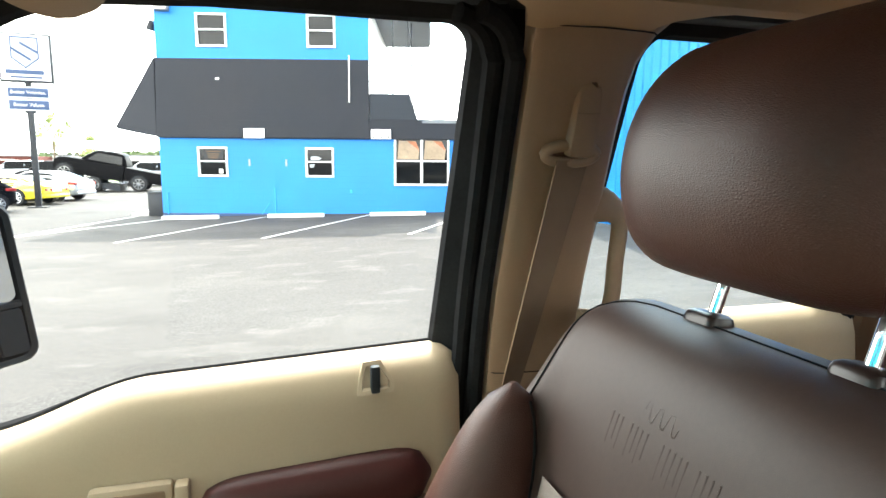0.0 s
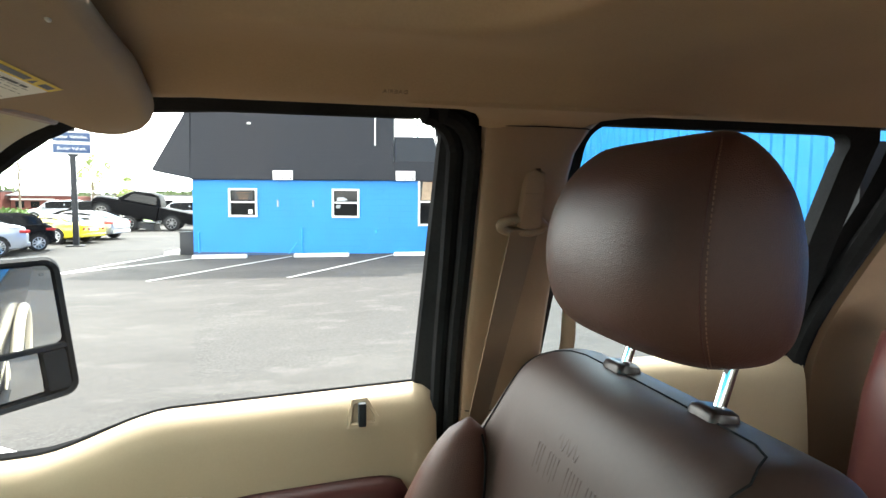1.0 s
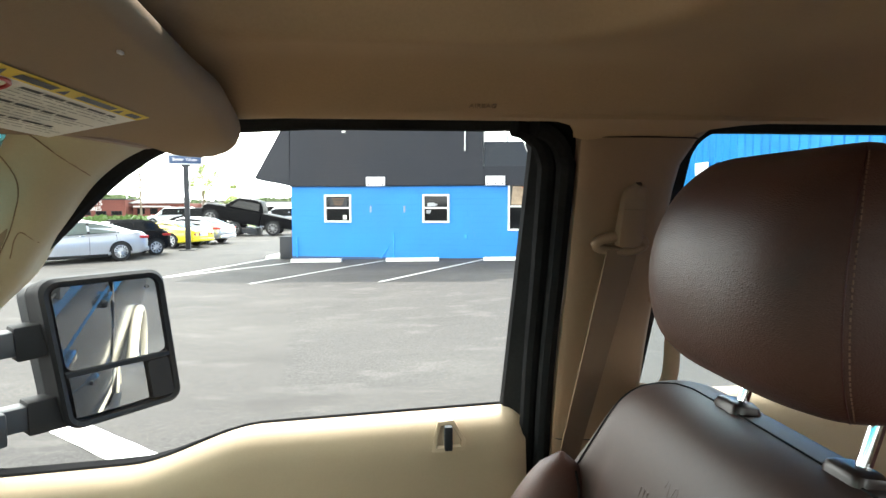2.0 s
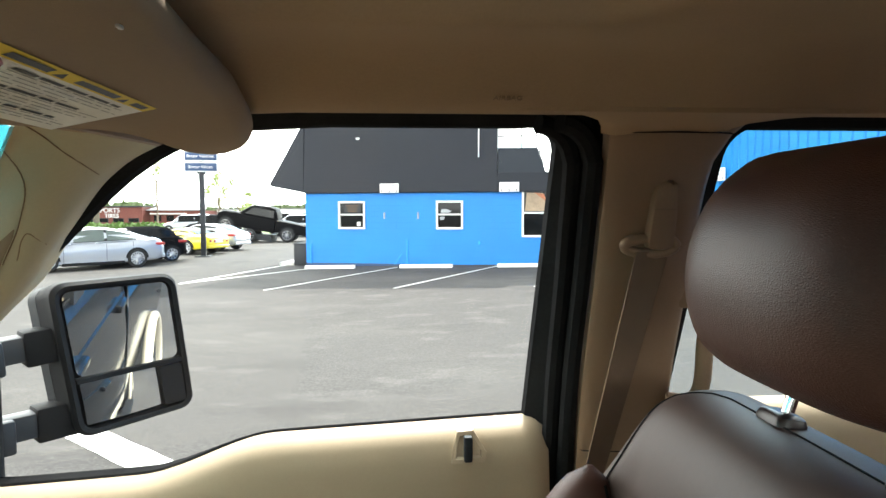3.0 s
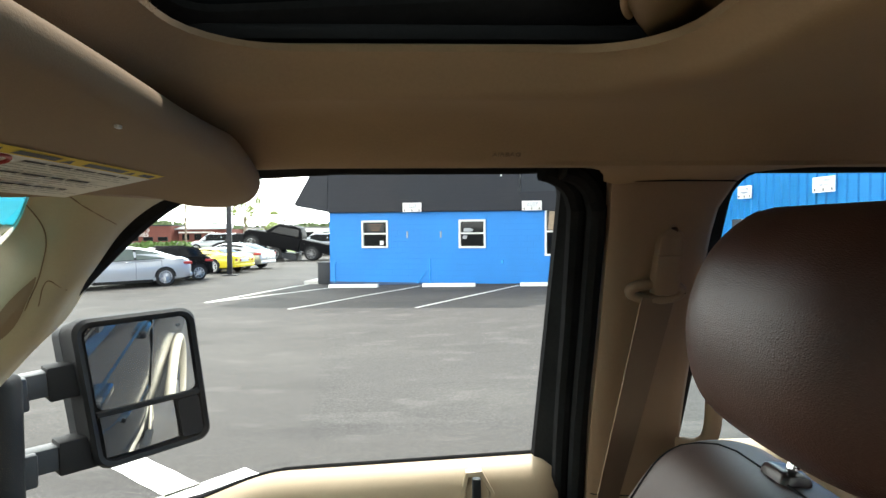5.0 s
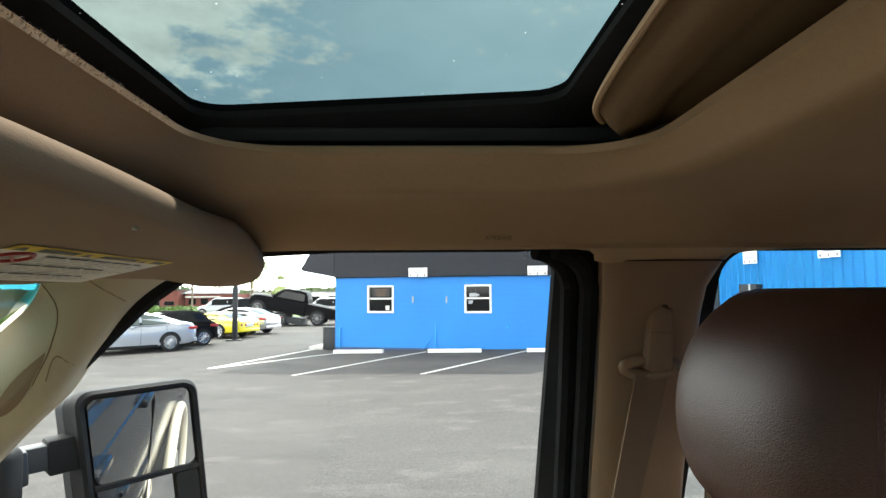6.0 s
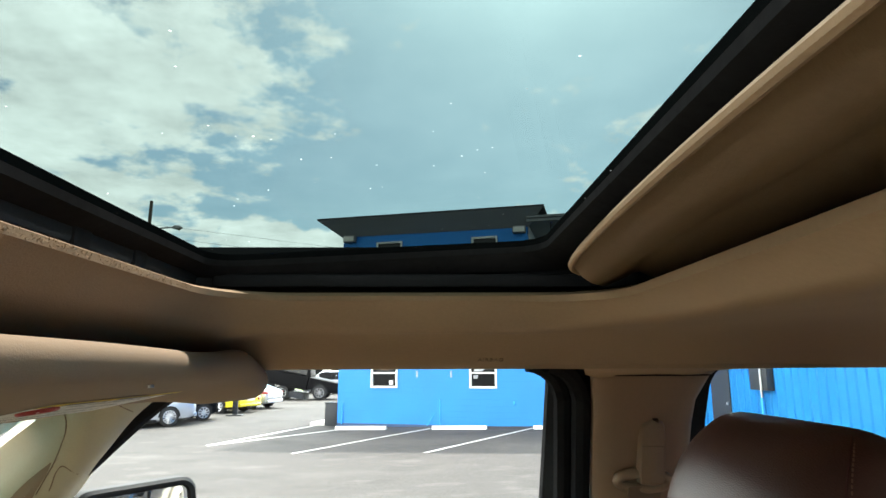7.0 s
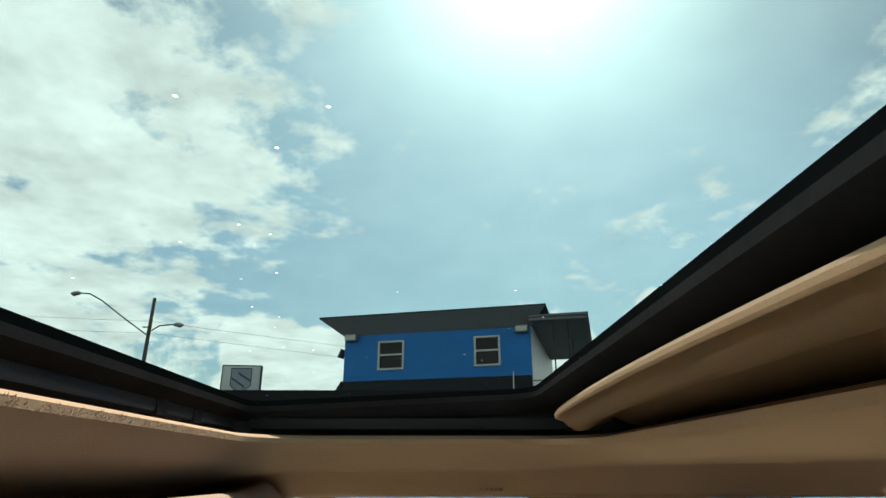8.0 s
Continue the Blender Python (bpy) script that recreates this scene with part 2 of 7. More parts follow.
VISOR_CLOTH = material("visor_cloth", (0.275, 0.20, 0.135), 0.9, vary=0.07, scale=6, fine=300, bump=0.3, bump_scale=800, spec=0.2)
LEATHER = leather("brown_leather", (0.060, 0.0245, 0.0175), 0.44, 300, 0.23)
LEATHER_SEAT = leather("seat_leather", (0.046, 0.026, 0.0205), 0.52, 420, 0.06)
BROWN_PLASTIC = material("brown_plastic", (0.022, 0.012, 0.010), 0.32, vary=0.15, scale=20, fine=200, spec=0.4)
MAROON = leather("maroon_leather", (0.055, 0.015, 0.013), 0.42)
PERFORATED = material("perforated_leather", (0.25, 0.20, 0.175), 0.6, vary=0.3, scale=30, fine=420, bump=0.6, bump_scale=500)
RUBBER = material("black_rubber", (0.018, 0.0182, 0.019), 0.8, spec=0.0, vary=0.3, scale=12, fine=150, bump=0.15, bump_scale=500)
ARM_PLASTIC = material("arm_plastic", (0.040, 0.046, 0.053), 0.42, spec=0.4, vary=0.15, scale=14, fine=260, bump=0.35, bump_scale=900)
BLACK_PLASTIC = material("black_plastic", (0.020, 0.021, 0.023), 0.6, spec=0.12, vary=0.2, scale=14, fine=260, bump=0.35, bump_scale=900)
GREY_PLASTIC = material("grey_plastic", (0.022, 0.025, 0.029), 0.55, spec=0.16, vary=0.15, scale=14, fine=260, bump=0.35, bump_scale=900)
CHROME = material("chrome", (0.82, 0.82, 0.84), 0.08, 1.0, vary=0.03, rough_vary=0.03)
STEEL = material("steel", (0.4, 0.4, 0.4), 0.4, 0.9, vary=0.2)
MIRROR = material("mirror_glass", (0.86, 0.88, 0.88), 0.01, 1.0, vary=0.0, rough_vary=0.0)
WEBBING = material("belt_webbing", (0.155, 0.096, 0.056), 0.85, vary=0.1, scale=20, fine=600, bump=0.6, bump_scale=900)
THREAD = material("thread", (0.16, 0.09, 0.06), 0.8)
# for the unseen floor: pale tan added to bounce light onto the lining
BOUNCE_CARPET = material("tan_bounce_carpet", (0.40, 0.31, 0.21), 0.95, vary=0.15, scale=8, fine=200, bump=0.6, bump_scale=300, spec=0.1)
# tan darkened to stand for shade in recesses; also serves seams and print
SHADED_TAN = material("shaded_tan_plastic", (0.20, 0.13, 0.075), 0.7, vary=0.08, scale=5, fine=200)
WINDOW_GLASS = clear_glass("window_glass", (0.955, 0.96, 0.96), 0.3)
SHIELD_GLASS = shade_band(clear_glass("windshield_glass", (0.60, 0.76, 0.70), 0.6))
ROOF_GLASS = clear_glass("sunroof_glass", (0.063, 0.079, 0.076), 0.02, specks=0.32)
# unseen pane, tinted to hold back light as the driver's body would
DRIVER_DIM_GLASS = clear_glass("driver_side_dim_glass", (0.26, 0.265, 0.26), 0.6)
PRIVACY_GLASS = clear_glass("privacy_glass", (0.88, 0.93, 0.94), 0.3)
TWO_TONE = material("tan_truck_paint", (0.50, 0.45, 0.36), 0.22, 0.0, vary=0.06, scale=4, spec=0.5, rough_vary=0.04)
TRUCK_PAINT = material("truck_paint", (0.008, 0.009, 0.011), 0.10, 0.0, vary=0.1, spec=0.10, rough_vary=0.03)
ASPHALT = ground_material()
LINE_PAINT = material("line_paint", (0.70, 0.70, 0.66), 0.8, vary=0.18, scale=2.2, fine=40, bump=0.3, bump_scale=80)
CONCRETE = material("concrete", (0.52, 0.51, 0.48), 0.9, vary=0.15, scale=2, fine=50, bump=0.4, bump_scale=120)
BLUE_WALL = block_wall("blue_block_paint", (0.020, 0.235, 0.68))
BLUE_UPPER = block_wall("blue_upper_paint", (0.020, 0.235, 0.68), 0.16, 3.0, 0.3)
BLUE_METAL = material("blue_metal", (0.028, 0.36, 0.82), 0.45, 0.0, vary=0.08, scale=0.5, fine=20, spec=0.5)
BLACK_ROOF = block_wall("black_shingle", (0.006, 0.009, 0.0175), 0.14, 0.3, 0.35)
PAINTED_OUT = material("overpaint", (0.0058, 0.0086, 0.0167), 0.57, vary=0.15, scale=4, fine=30, spec=0.4)
DARK_METAL = material("dark_metal", (0.03, 0.033, 0.038), 0.6, 0.2, vary=0.2, scale=3, fine=40)
EAVE = material("eave_paint", (0.22, 0.23, 0.24), 0.7, vary=0.12, scale=1, fine=30)
WHITE_PAINT = material("white_paint", (0.78, 0.78, 0.76), 0.5, vary=0.05, scale=4, fine=60)
SIGN_WHITE = material("sign_white", (0.80, 0.80, 0.79), 0.45, vary=0.05, scale=3, fine=30)
SIGN_BLUE = material("sign_blue", (0.035, 0.075, 0.17), 0.45, vary=0.08, scale=3, fine=30)
NAVY_ROOF = block_wall("navy_shingle", (0.011, 0.017, 0.027), 0.14, 0.3, 0.4)
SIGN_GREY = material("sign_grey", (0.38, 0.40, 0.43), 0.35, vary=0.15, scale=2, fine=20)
INK = material("ink", (0.05, 0.05, 0.05), 0.6)
PRINT_GREY = material("grey_print", (0.30, 0.29, 0.27), 0.6)
INK_BLUE = material("ink_blue", (0.06, 0.10, 0.2), 0.6)
LABEL_WHITE = material("label_white", (0.74, 0.72, 0.66), 0.6, vary=0.05, scale=12)
LABEL_YELLOW = material("label_yellow", (0.72, 0.52, 0.03), 0.6, vary=0.06)
ORANGE = material("orange_print", (0.55, 0.14, 0.03), 0.6, vary=0.1)
POSTER_TAN = material("poster_tan", (0.36, 0.26, 0.17), 0.5, vary=0.3, scale=3, fine=12)
POSTER_RED = material("poster_red", (0.42, 0.14, 0.06), 0.5, vary=0.3, scale=3, fine=12)
RED = material("red_paint", (0.38, 0.02, 0.018), 0.4, vary=0.1)
DARK_GLASS = material("dark_glass", (0.008, 0.009, 0.010), 0.05, 0.0, vary=0.2, scale=1.5, rough_vary=0.02, spec=0.22)
BARK = material("bark", (0.20, 0.16, 0.12), 0.9, vary=0.3, scale=8, fine=60, bump=0.6, bump_scale=60)
LEAF = material("leaf", (0.085, 0.125, 0.045), 0.7, vary=0.35, scale=3, fine=20)
LEAF_PALE = material("pale_leaf", (0.33, 0.40, 0.15), 0.7, vary=0.3, scale=3, fine=20)
TINTED_GLASS = material("car_window_glass", (0.12, 0.15, 0.14), 0.08, 0.0, vary=0.3, scale=1.2, spec=0.4, rough_vary=0.02)
HEDGE = material("hedge_leaf", (0.085, 0.16, 0.03), 0.7, vary=0.4, scale=5, fine=30)
GRASS = material("grass", (0.08, 0.13, 0.03), 0.9, vary=0.3, scale=2, fine=30)
BRICK_RED = material("brick_red", (0.17, 0.055, 0.042), 0.8, vary=0.15, scale=0.6, fine=10)
WOOD_POLE = material("wood_pole", (0.13, 0.11, 0.09), 0.9, vary=0.25, scale=3, fine=40)
TYRE = material("tyre", (0.02, 0.02, 0.021), 0.8, vary=0.2, scale=20)
ALLOY = material("alloy", (0.55, 0.56, 0.58), 0.3, 0.9, vary=0.08)


from mathutils import bvhtree


# ---- building helpers ----
def thing(name, label, category, group="", kind="", m=None):
    ob = tagged(new(name), label, category, group, kind)
    if m is not None:
        ob.matrix_world = m
    return ob


def part(name, bm, mat, parent=None, label="", smooth=True, angle=40):
    """Links a bmesh as one mesh object under a thing or a part."""
    me = bpy.data.meshes.new(name)
    bmesh.ops.recalc_face_normals(bm, faces=bm.faces)
    bm.to_mesh(me)
    bm.free()
    me.materials.append(mat)
    if smooth:
        me.polygons.foreach_set("use_smooth", [True] * len(me.polygons))
        me.set_sharp_from_angle(angle=radians(angle))
    ob = new(name, me)
    if parent is not None:
        ob.parent = parent
    return tagged(ob, label) if label else ob


def setting(name, bm, mat, label, category, smooth=True):
    return tagged(part(name, bm, mat, smooth=smooth), label, category, "", "structure")


def grid(bm, rows, around=False, caps=False):
    """A skin over rows of points. around: each row is a closed loop."""
    vs = [[bm.verts.new(p) for p in row] for row in rows]
    n = len(rows[0])
    for a, b in zip(vs, vs[1:]):
        for i in range(n if around else n - 1):
            j = (i + 1) % n
            bm.faces.new((a[i], a[j], b[j], b[i]))
    if caps:
        bm.faces.new(vs[0])
        bm.faces.new(vs[-1])
    return bm


def box(bm, lo, hi, bevel=0.0, m=None, seg=2):
    c = [(a + b) / 2 for a, b in zip(lo, hi)]
    s = [b - a for a, b in zip(lo, hi)]
    mm = Matrix.Translation(c) @ Matrix.Diagonal((*s, 1))
    made = bmesh.ops.create_cube(bm, size=1, matrix=(m @ mm) if m is not None else mm)["verts"]
    if bevel:
        edges = list({e for v in made for e in v.link_edges})
        bmesh.ops.bevel(bm, geom=edges, offset=bevel, segments=seg, affect="EDGES", profile=0.5)
    return bm


def boxed(lo, hi, bevel=0.0, m=None, seg=2):
    return box(bmesh.new(), lo, hi, bevel, m, seg)


def tube(bm, pts, radius, n=10, caps=True):
    """A round bar along points; radius is a number or one for each point."""
    pts = [Vector(p) for p in pts]
    rows, side = [], None
    for i, p in enumerate(pts):
        d = (pts[min(i + 1, len(pts) - 1)] - pts[max(i - 1, 0)]).normalized()
        if side is None:
            side = d.orthogonal().normalized()
        side = (side - d * side.dot(d)).normalized()
        up = d.cross(side)
        r = radius[i] if isinstance(radius, (list, tuple)) else radius
        rows.append([p + r * (math.cos(a) * side + math.sin(a) * up) for a in (2 * math.pi * k / n for k in range(n))])
    return grid(bm, rows, True, caps)


def tubed(pts, radius, n=10):
    return tube(bmesh.new(), pts, radius, n)


def prism(bm, pts, shift):
    """A flat polygon pushed along a vector."""
    a = [bm.verts.new(p) for p in pts]
    b = [bm.verts.new(Vector(p) + Vector(shift)) for p in pts]
    bm.faces.new(a)
    bm.faces.new(b[::-1])
    for i in range(len(a)):
        j = (i + 1) % len(a)
        bm.faces.new((a[i], b[i], b[j], a[j]))
    return bm


def prismed(pts, shift):
    return prism(bmesh.new(), pts, shift)


def rounded(cx, cy, hx, hy, r, n=6, per=4):
    """Points round a rounded rectangle: n in each corner and per more on each side."""
    out = []
    corners = [(cx + hx - r, cy + hy - r, 0), (cx - hx + r, cy + hy - r, 90), (cx - hx + r, cy - hy + r, 180), (cx + hx - r, cy - hy + r, 270)]
    for k, (x, y, a0) in enumerate(corners):
        arc = [(x + r * math.cos(radians(a0 + 90 * i / (n - 1))), y + r * math.sin(radians(a0 + 90 * i / (n - 1)))) for i in range(n)]
        out += arc
        nx, ny, na = corners[(k + 1) % 4]
        nxt = (nx + r * math.cos(radians(na)), ny + r * math.sin(radians(na)))
        out += [tuple(arc[-1][c] + (nxt[c] - arc[-1][c]) * (i + 1) / (per + 1) for c in (0, 1)) for i in range(per)]
    return out


def smoothstep(a, b, x):
    u = min(1, max(0, (x - a) / (b - a)))
    return u * u * (3 - 2 * u)


def lerp(table, x):
    """Reads a short table of (x, value) with straight pieces."""
    for (x0, v0), (x1, v1) in zip(table, table[1:]):
        if x <= x1:
            u = max(0, (x - x0) / (x1 - x0))
            return v0 + u * (v1 - v0)
    return table[-1][1]


def ease(table, x):
    """Reads a short table of (x, value) with a smooth curve through it."""
    k = max(i for i, (a, _) in enumerate(table) if a <= x or i == 0)
    k = min(k, len(table) - 2)
    (x0, v0), (x1, v1) = table[k], table[k + 1]
    m0 = (v1 - table[k - 1][1]) / (x1 - table[k - 1][0]) if k else (v1 - v0) / (x1 - x0)
    m1 = (table[k + 2][1] - v0) / (table[k + 2][0] - x0) if k + 2 < len(table) else (v1 - v0) / (x1 - x0)
    h = x1 - x0
    u = min(1, max(0, (x - x0) / h))
    return (2 * u**3 - 3 * u**2 + 1) * v0 + (u**3 - 2 * u**2 + u) * h * m0 + (3 * u**2 - 2 * u**3) * v1 + (u**3 - u**2) * h * m1


def span(a, b, n):
    return [a + (b - a) * i / (n - 1) for i in range(n)]


def letters(text, size, m, mat, parent, depth=0.002, name="lettering"):
    """Words in the built-in font as a mesh, centred on the pose m."""
    cu = bpy.data.curves.new(name, "FONT")
    cu.body, cu.size, cu.extrude, cu.align_x, cu.align_y = text, size, depth, "CENTER", "CENTER"
    tmp = bpy.data.objects.new(name, cu)
    scene.collection.objects.link(tmp)
    me = bpy.data.meshes.new_from_object(tmp.evaluated_get(bpy.context.evaluated_depsgraph_get()))
    bpy.data.objects.remove(tmp)
    me.materials.clear()
    me.materials.append(mat)
    me.transform(m)
    ob = new(name, me)
    ob.parent = parent
    return ob


# ---- the pickup's cab: x towards its tail, y towards the passenger's door ----
MID = -0.17          # the cab's middle line
FLOOR_Z = 0.92


def side(y, s):
    """A y of the passenger's side, or its mirror image on the driver's side."""
    return y if s > 0 else 2 * MID - y


def sill(x):
    """Height of the front door's belt line, with its dip towards the mirror."""
    z = 1.612 + 0.047 * (x + 0.25)
    z -= 0.058 * smoothstep(-0.22, -0.47, x) if x < -0.22 else 0
    if x < -0.25:
        z -= 0.003 * (x + 0.25) * -10 * 0.35
    return z


def pane_y(z):
    return 0.86 - 0.33 * (z - 1.63)


def daylight(n_bottom=26, n_side=10, n_top=20, n_front=16, grow=0.0):
    """The outline of the front door's window opening, once round from the front lower corner, as (x, z)."""
    pts = [(x, sill(x) - grow) for x in span(-0.98, 0.236 + grow, n_bottom)]
    pts += [(0.236 + 0.014 * u + grow, 1.637 + (2.115 - 1.637) * u) for u in span(0.04, 1, n_side)]
    r = 0.036
    pts += [(0.214 + (r + grow) * math.cos(a), 2.114 + (r + grow) * math.sin(a)) for a in span(0.15, math.pi / 2, 7)]
    pts += [(x, 2.149 + grow - 0.05 * max(0, -0.1 - x)) for x in span(0.19, -0.235, n_top)]
    front = ((0, -0.275, 2.137), (0.08, -0.328, 2.116), (0.16, -0.380, 2.088), (0.26, -0.436, 2.047), (0.36, -0.490, 2.000), (0.5, -0.565, 1.935), (0.75, -0.76, 1.775), (1, -0.98, 1.58))
    for u in span(0, 1, n_front):
        x, z = ease([(a, b) for a, b, _ in front], u), ease([(a, c) for a, _, c in front], u)
        pts.append((x - grow * 0.7, z + grow * 0.7))
    return pts


def front_door(s):
    where = "passenger" if s > 0 else "driver"
    door = thing("front_door", f"closed beige {where} door with black window frame and maroon armrest", "car door")
    inner, outer = daylight(), daylight(grow=0.05)
    bm = bmesh.new()
    rows = []
    # the frame's section: outside edge, pane groove, inner lip, back to the outside
    for pts, off in ((outer, 0.016), (inner, 0.016), (inner, -0.012), ([(a + (c - a) * 0.2, b + (d - b) * 0.2) for (a, b), (c, d) in zip(inner, outer)], -0.02),
                     ([(a + (c - a) * 0.55, b + (d - b) * 0.55) for (a, b), (c, d) in zip(inner, outer)], -0.035), (outer, -0.05), (outer, 0.016)):
        rows.append([(x, side(pane_y(z) + off, s), z) for x, z in pts])
    vs = [[bm.verts.new(p) for p in row] for row in rows[:-1]]
    vs.append(vs[0])
    n = len(rows[0])
    for a, b in zip(vs, vs[1:]):
        for i in range(n):
            j = (i + 1) % n
            bm.faces.new((a[i], a[j], b[j], b[i]))
    part("window_frame", bm, RUBBER, door, "black rubber window frame")
    # the glass
    bm = bmesh.new()
    bm.faces.new([bm.verts.new((x, side(pane_y(z) + 0.012, s), z)) for x, z in daylight(grow=0.012)])
    # the driver's unseen pane dims the cab and casts its tint
    pane = part("window_glass", bm, WINDOW_GLASS if s > 0 else DRIVER_DIM_GLASS, door, "raised window glass", smooth=False)
    pane.visible_shadow = s < 0
    # trim panel: one profile swept along the belt line
    prof = ((0.868, -0.012), (0.866, 0.0), (0.850, 0.004), (0.828, 0.001), (0.808, -0.008), (0.795, -0.024), (0.786, -0.050), (0.781, -0.085),
            (0.776, -0.13), (0.768, -0.18), (0.765, -0.25), (0.76, -0.36), (0.775, -0.55), (0.79, -0.70))
    rows = []
    for x in span(-1.0, 0.272, 54):
        dz = 0.0
        tuck = smoothstep(0.255, 0.272, x) * 0.016
        rows.append([(x, side(y + tuck, s), sill(x) + z + dz - (0.006 * smoothstep(0.25, 0.272, x) if i < 6 else 0)) for i, (y, z) in enumerate(prof)])
    bm = grid(bmesh.new(), rows)
    end = [bm.verts.new((0.274, side(min(y + 0.04, 0.90), s), sill(0.272) + z - 0.01)) for y, z in prof]
    bm.verts.ensure_lookup_table()
    last = [bm.verts[len(prof) * 53 + i] for i in range(len(prof))]
    for i in range(len(prof) - 1):
        bm.faces.new((last[i], last[i + 1], end[i + 1], end[i]))
    part("trim_panel", bm, BEIGE_TRIM, door, "beige moulded door trim")
    # felt strip where the glass goes down
    part("belt_seal", tubed([(x, side(0.869, s), sill(x) + 0.000) for x in span(-0.98, 0.24, 40)], 0.0045, 6), RUBBER, door)
    # maroon armrest pad
    rows = []
    for x in span(-0.16, 0.215, 20):
        u = (x + 0.16) / 0.375
        e = math.sqrt(max(0.02, 1 - abs(2 * u - 1) ** 7))
        top = 1.492 + 0.02 * u
        h, w = 0.105 * e, 0.036 * e
        rows.append([(x, side(0.772 - w * max(0, math.sin(a)) ** 0.7, s), top - 0.075 + (h / 2) * math.cos(a) * (1 if abs(math.cos(a)) < 0.999 else 1)) for a in span(0, math.pi, 11)])
    part("armrest", grid(bmesh.new(), rows), MAROON, door, "maroon leather armrest pad")
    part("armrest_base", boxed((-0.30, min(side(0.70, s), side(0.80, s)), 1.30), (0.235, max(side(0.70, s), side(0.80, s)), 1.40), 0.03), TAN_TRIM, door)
    # pull pocket before the armrest
    part("pull_pocket", boxed((-0.30, min(side(0.757, s), side(0.78, s)), 1.41), (-0.185, max(side(0.757, s), side(0.78, s)), 1.482), 0.008), BEIGE_TRIM, door, "shaded tan door pull pocket")
    # raised plate, its darker tan painting the shade inside the pull
    part("pull_shade", boxed((-0.292, min(side(0.754, s), side(0.77, s)), 1.410), (-0.195, max(side(0.754, s), side(0.77, s)), 1.472), 0.004), SHADED_TAN, door, "darker tan plate painting the shade inside the door pull")
    part("armrest_bracket", boxed((-0.183, min(side(0.752, s), side(0.78, s)), 1.36), (-0.163, max(side(0.752, s), side(0.78, s)), 1.478), 0.004), BEIGE_TRIM, door)
    # lock: a raised bezel with a hollow and a dark upright knob
    z0 = 1.603
    bez = part("lock_bezel", bmesh.new(), BEIGE_TRIM, door, "beige door lock bezel")
    bm = bmesh.new()
    lo = ((0.094, z0 - 0.025), (0.153, z0 - 0.023), (0.156, z0 - 0.008), (0.135, z0 + 0.026), (0.106, z0 + 0.024), (0.098, z0))
    hi = ((0.101, z0 - 0.019), (0.147, z0 - 0.017), (0.148, z0 - 0.006), (0.131, z0 + 0.019), (0.109, z0 + 0.017), (0.104, z0))

    def yy(z):
        return 0.786 + 0.45 * (z - z0 + 0.02)

    grid(bm, [[(x, side(yy(z) + 0.012, s), z) for x, z in lo], [(x, side(yy(z) - 0.006, s), z) for x, z in lo], [(x, side(yy(z) - 0.006, s), z) for x, z in hi],
              [(x * 0.6 + 0.4 * 0.125, side(yy(z) + 0.02, s), z * 0.6 + 0.4 * z0) for x, z in hi]], True)
    bm.to_mesh(bez.data)
    bm.free()
    knob = boxed((0.116, -0.008, z0 - 0.024), (0.131, 0.006, z0 + 0.022), 0.003)
    bmesh.ops.translate(knob, vec=(0, side(0.785, s), 0), verts=knob.verts)
    part("lock_knob", knob, GREY_PLASTIC, bez, "dark grey lock knob")
    return door


front_door(1)
front_door(-1)


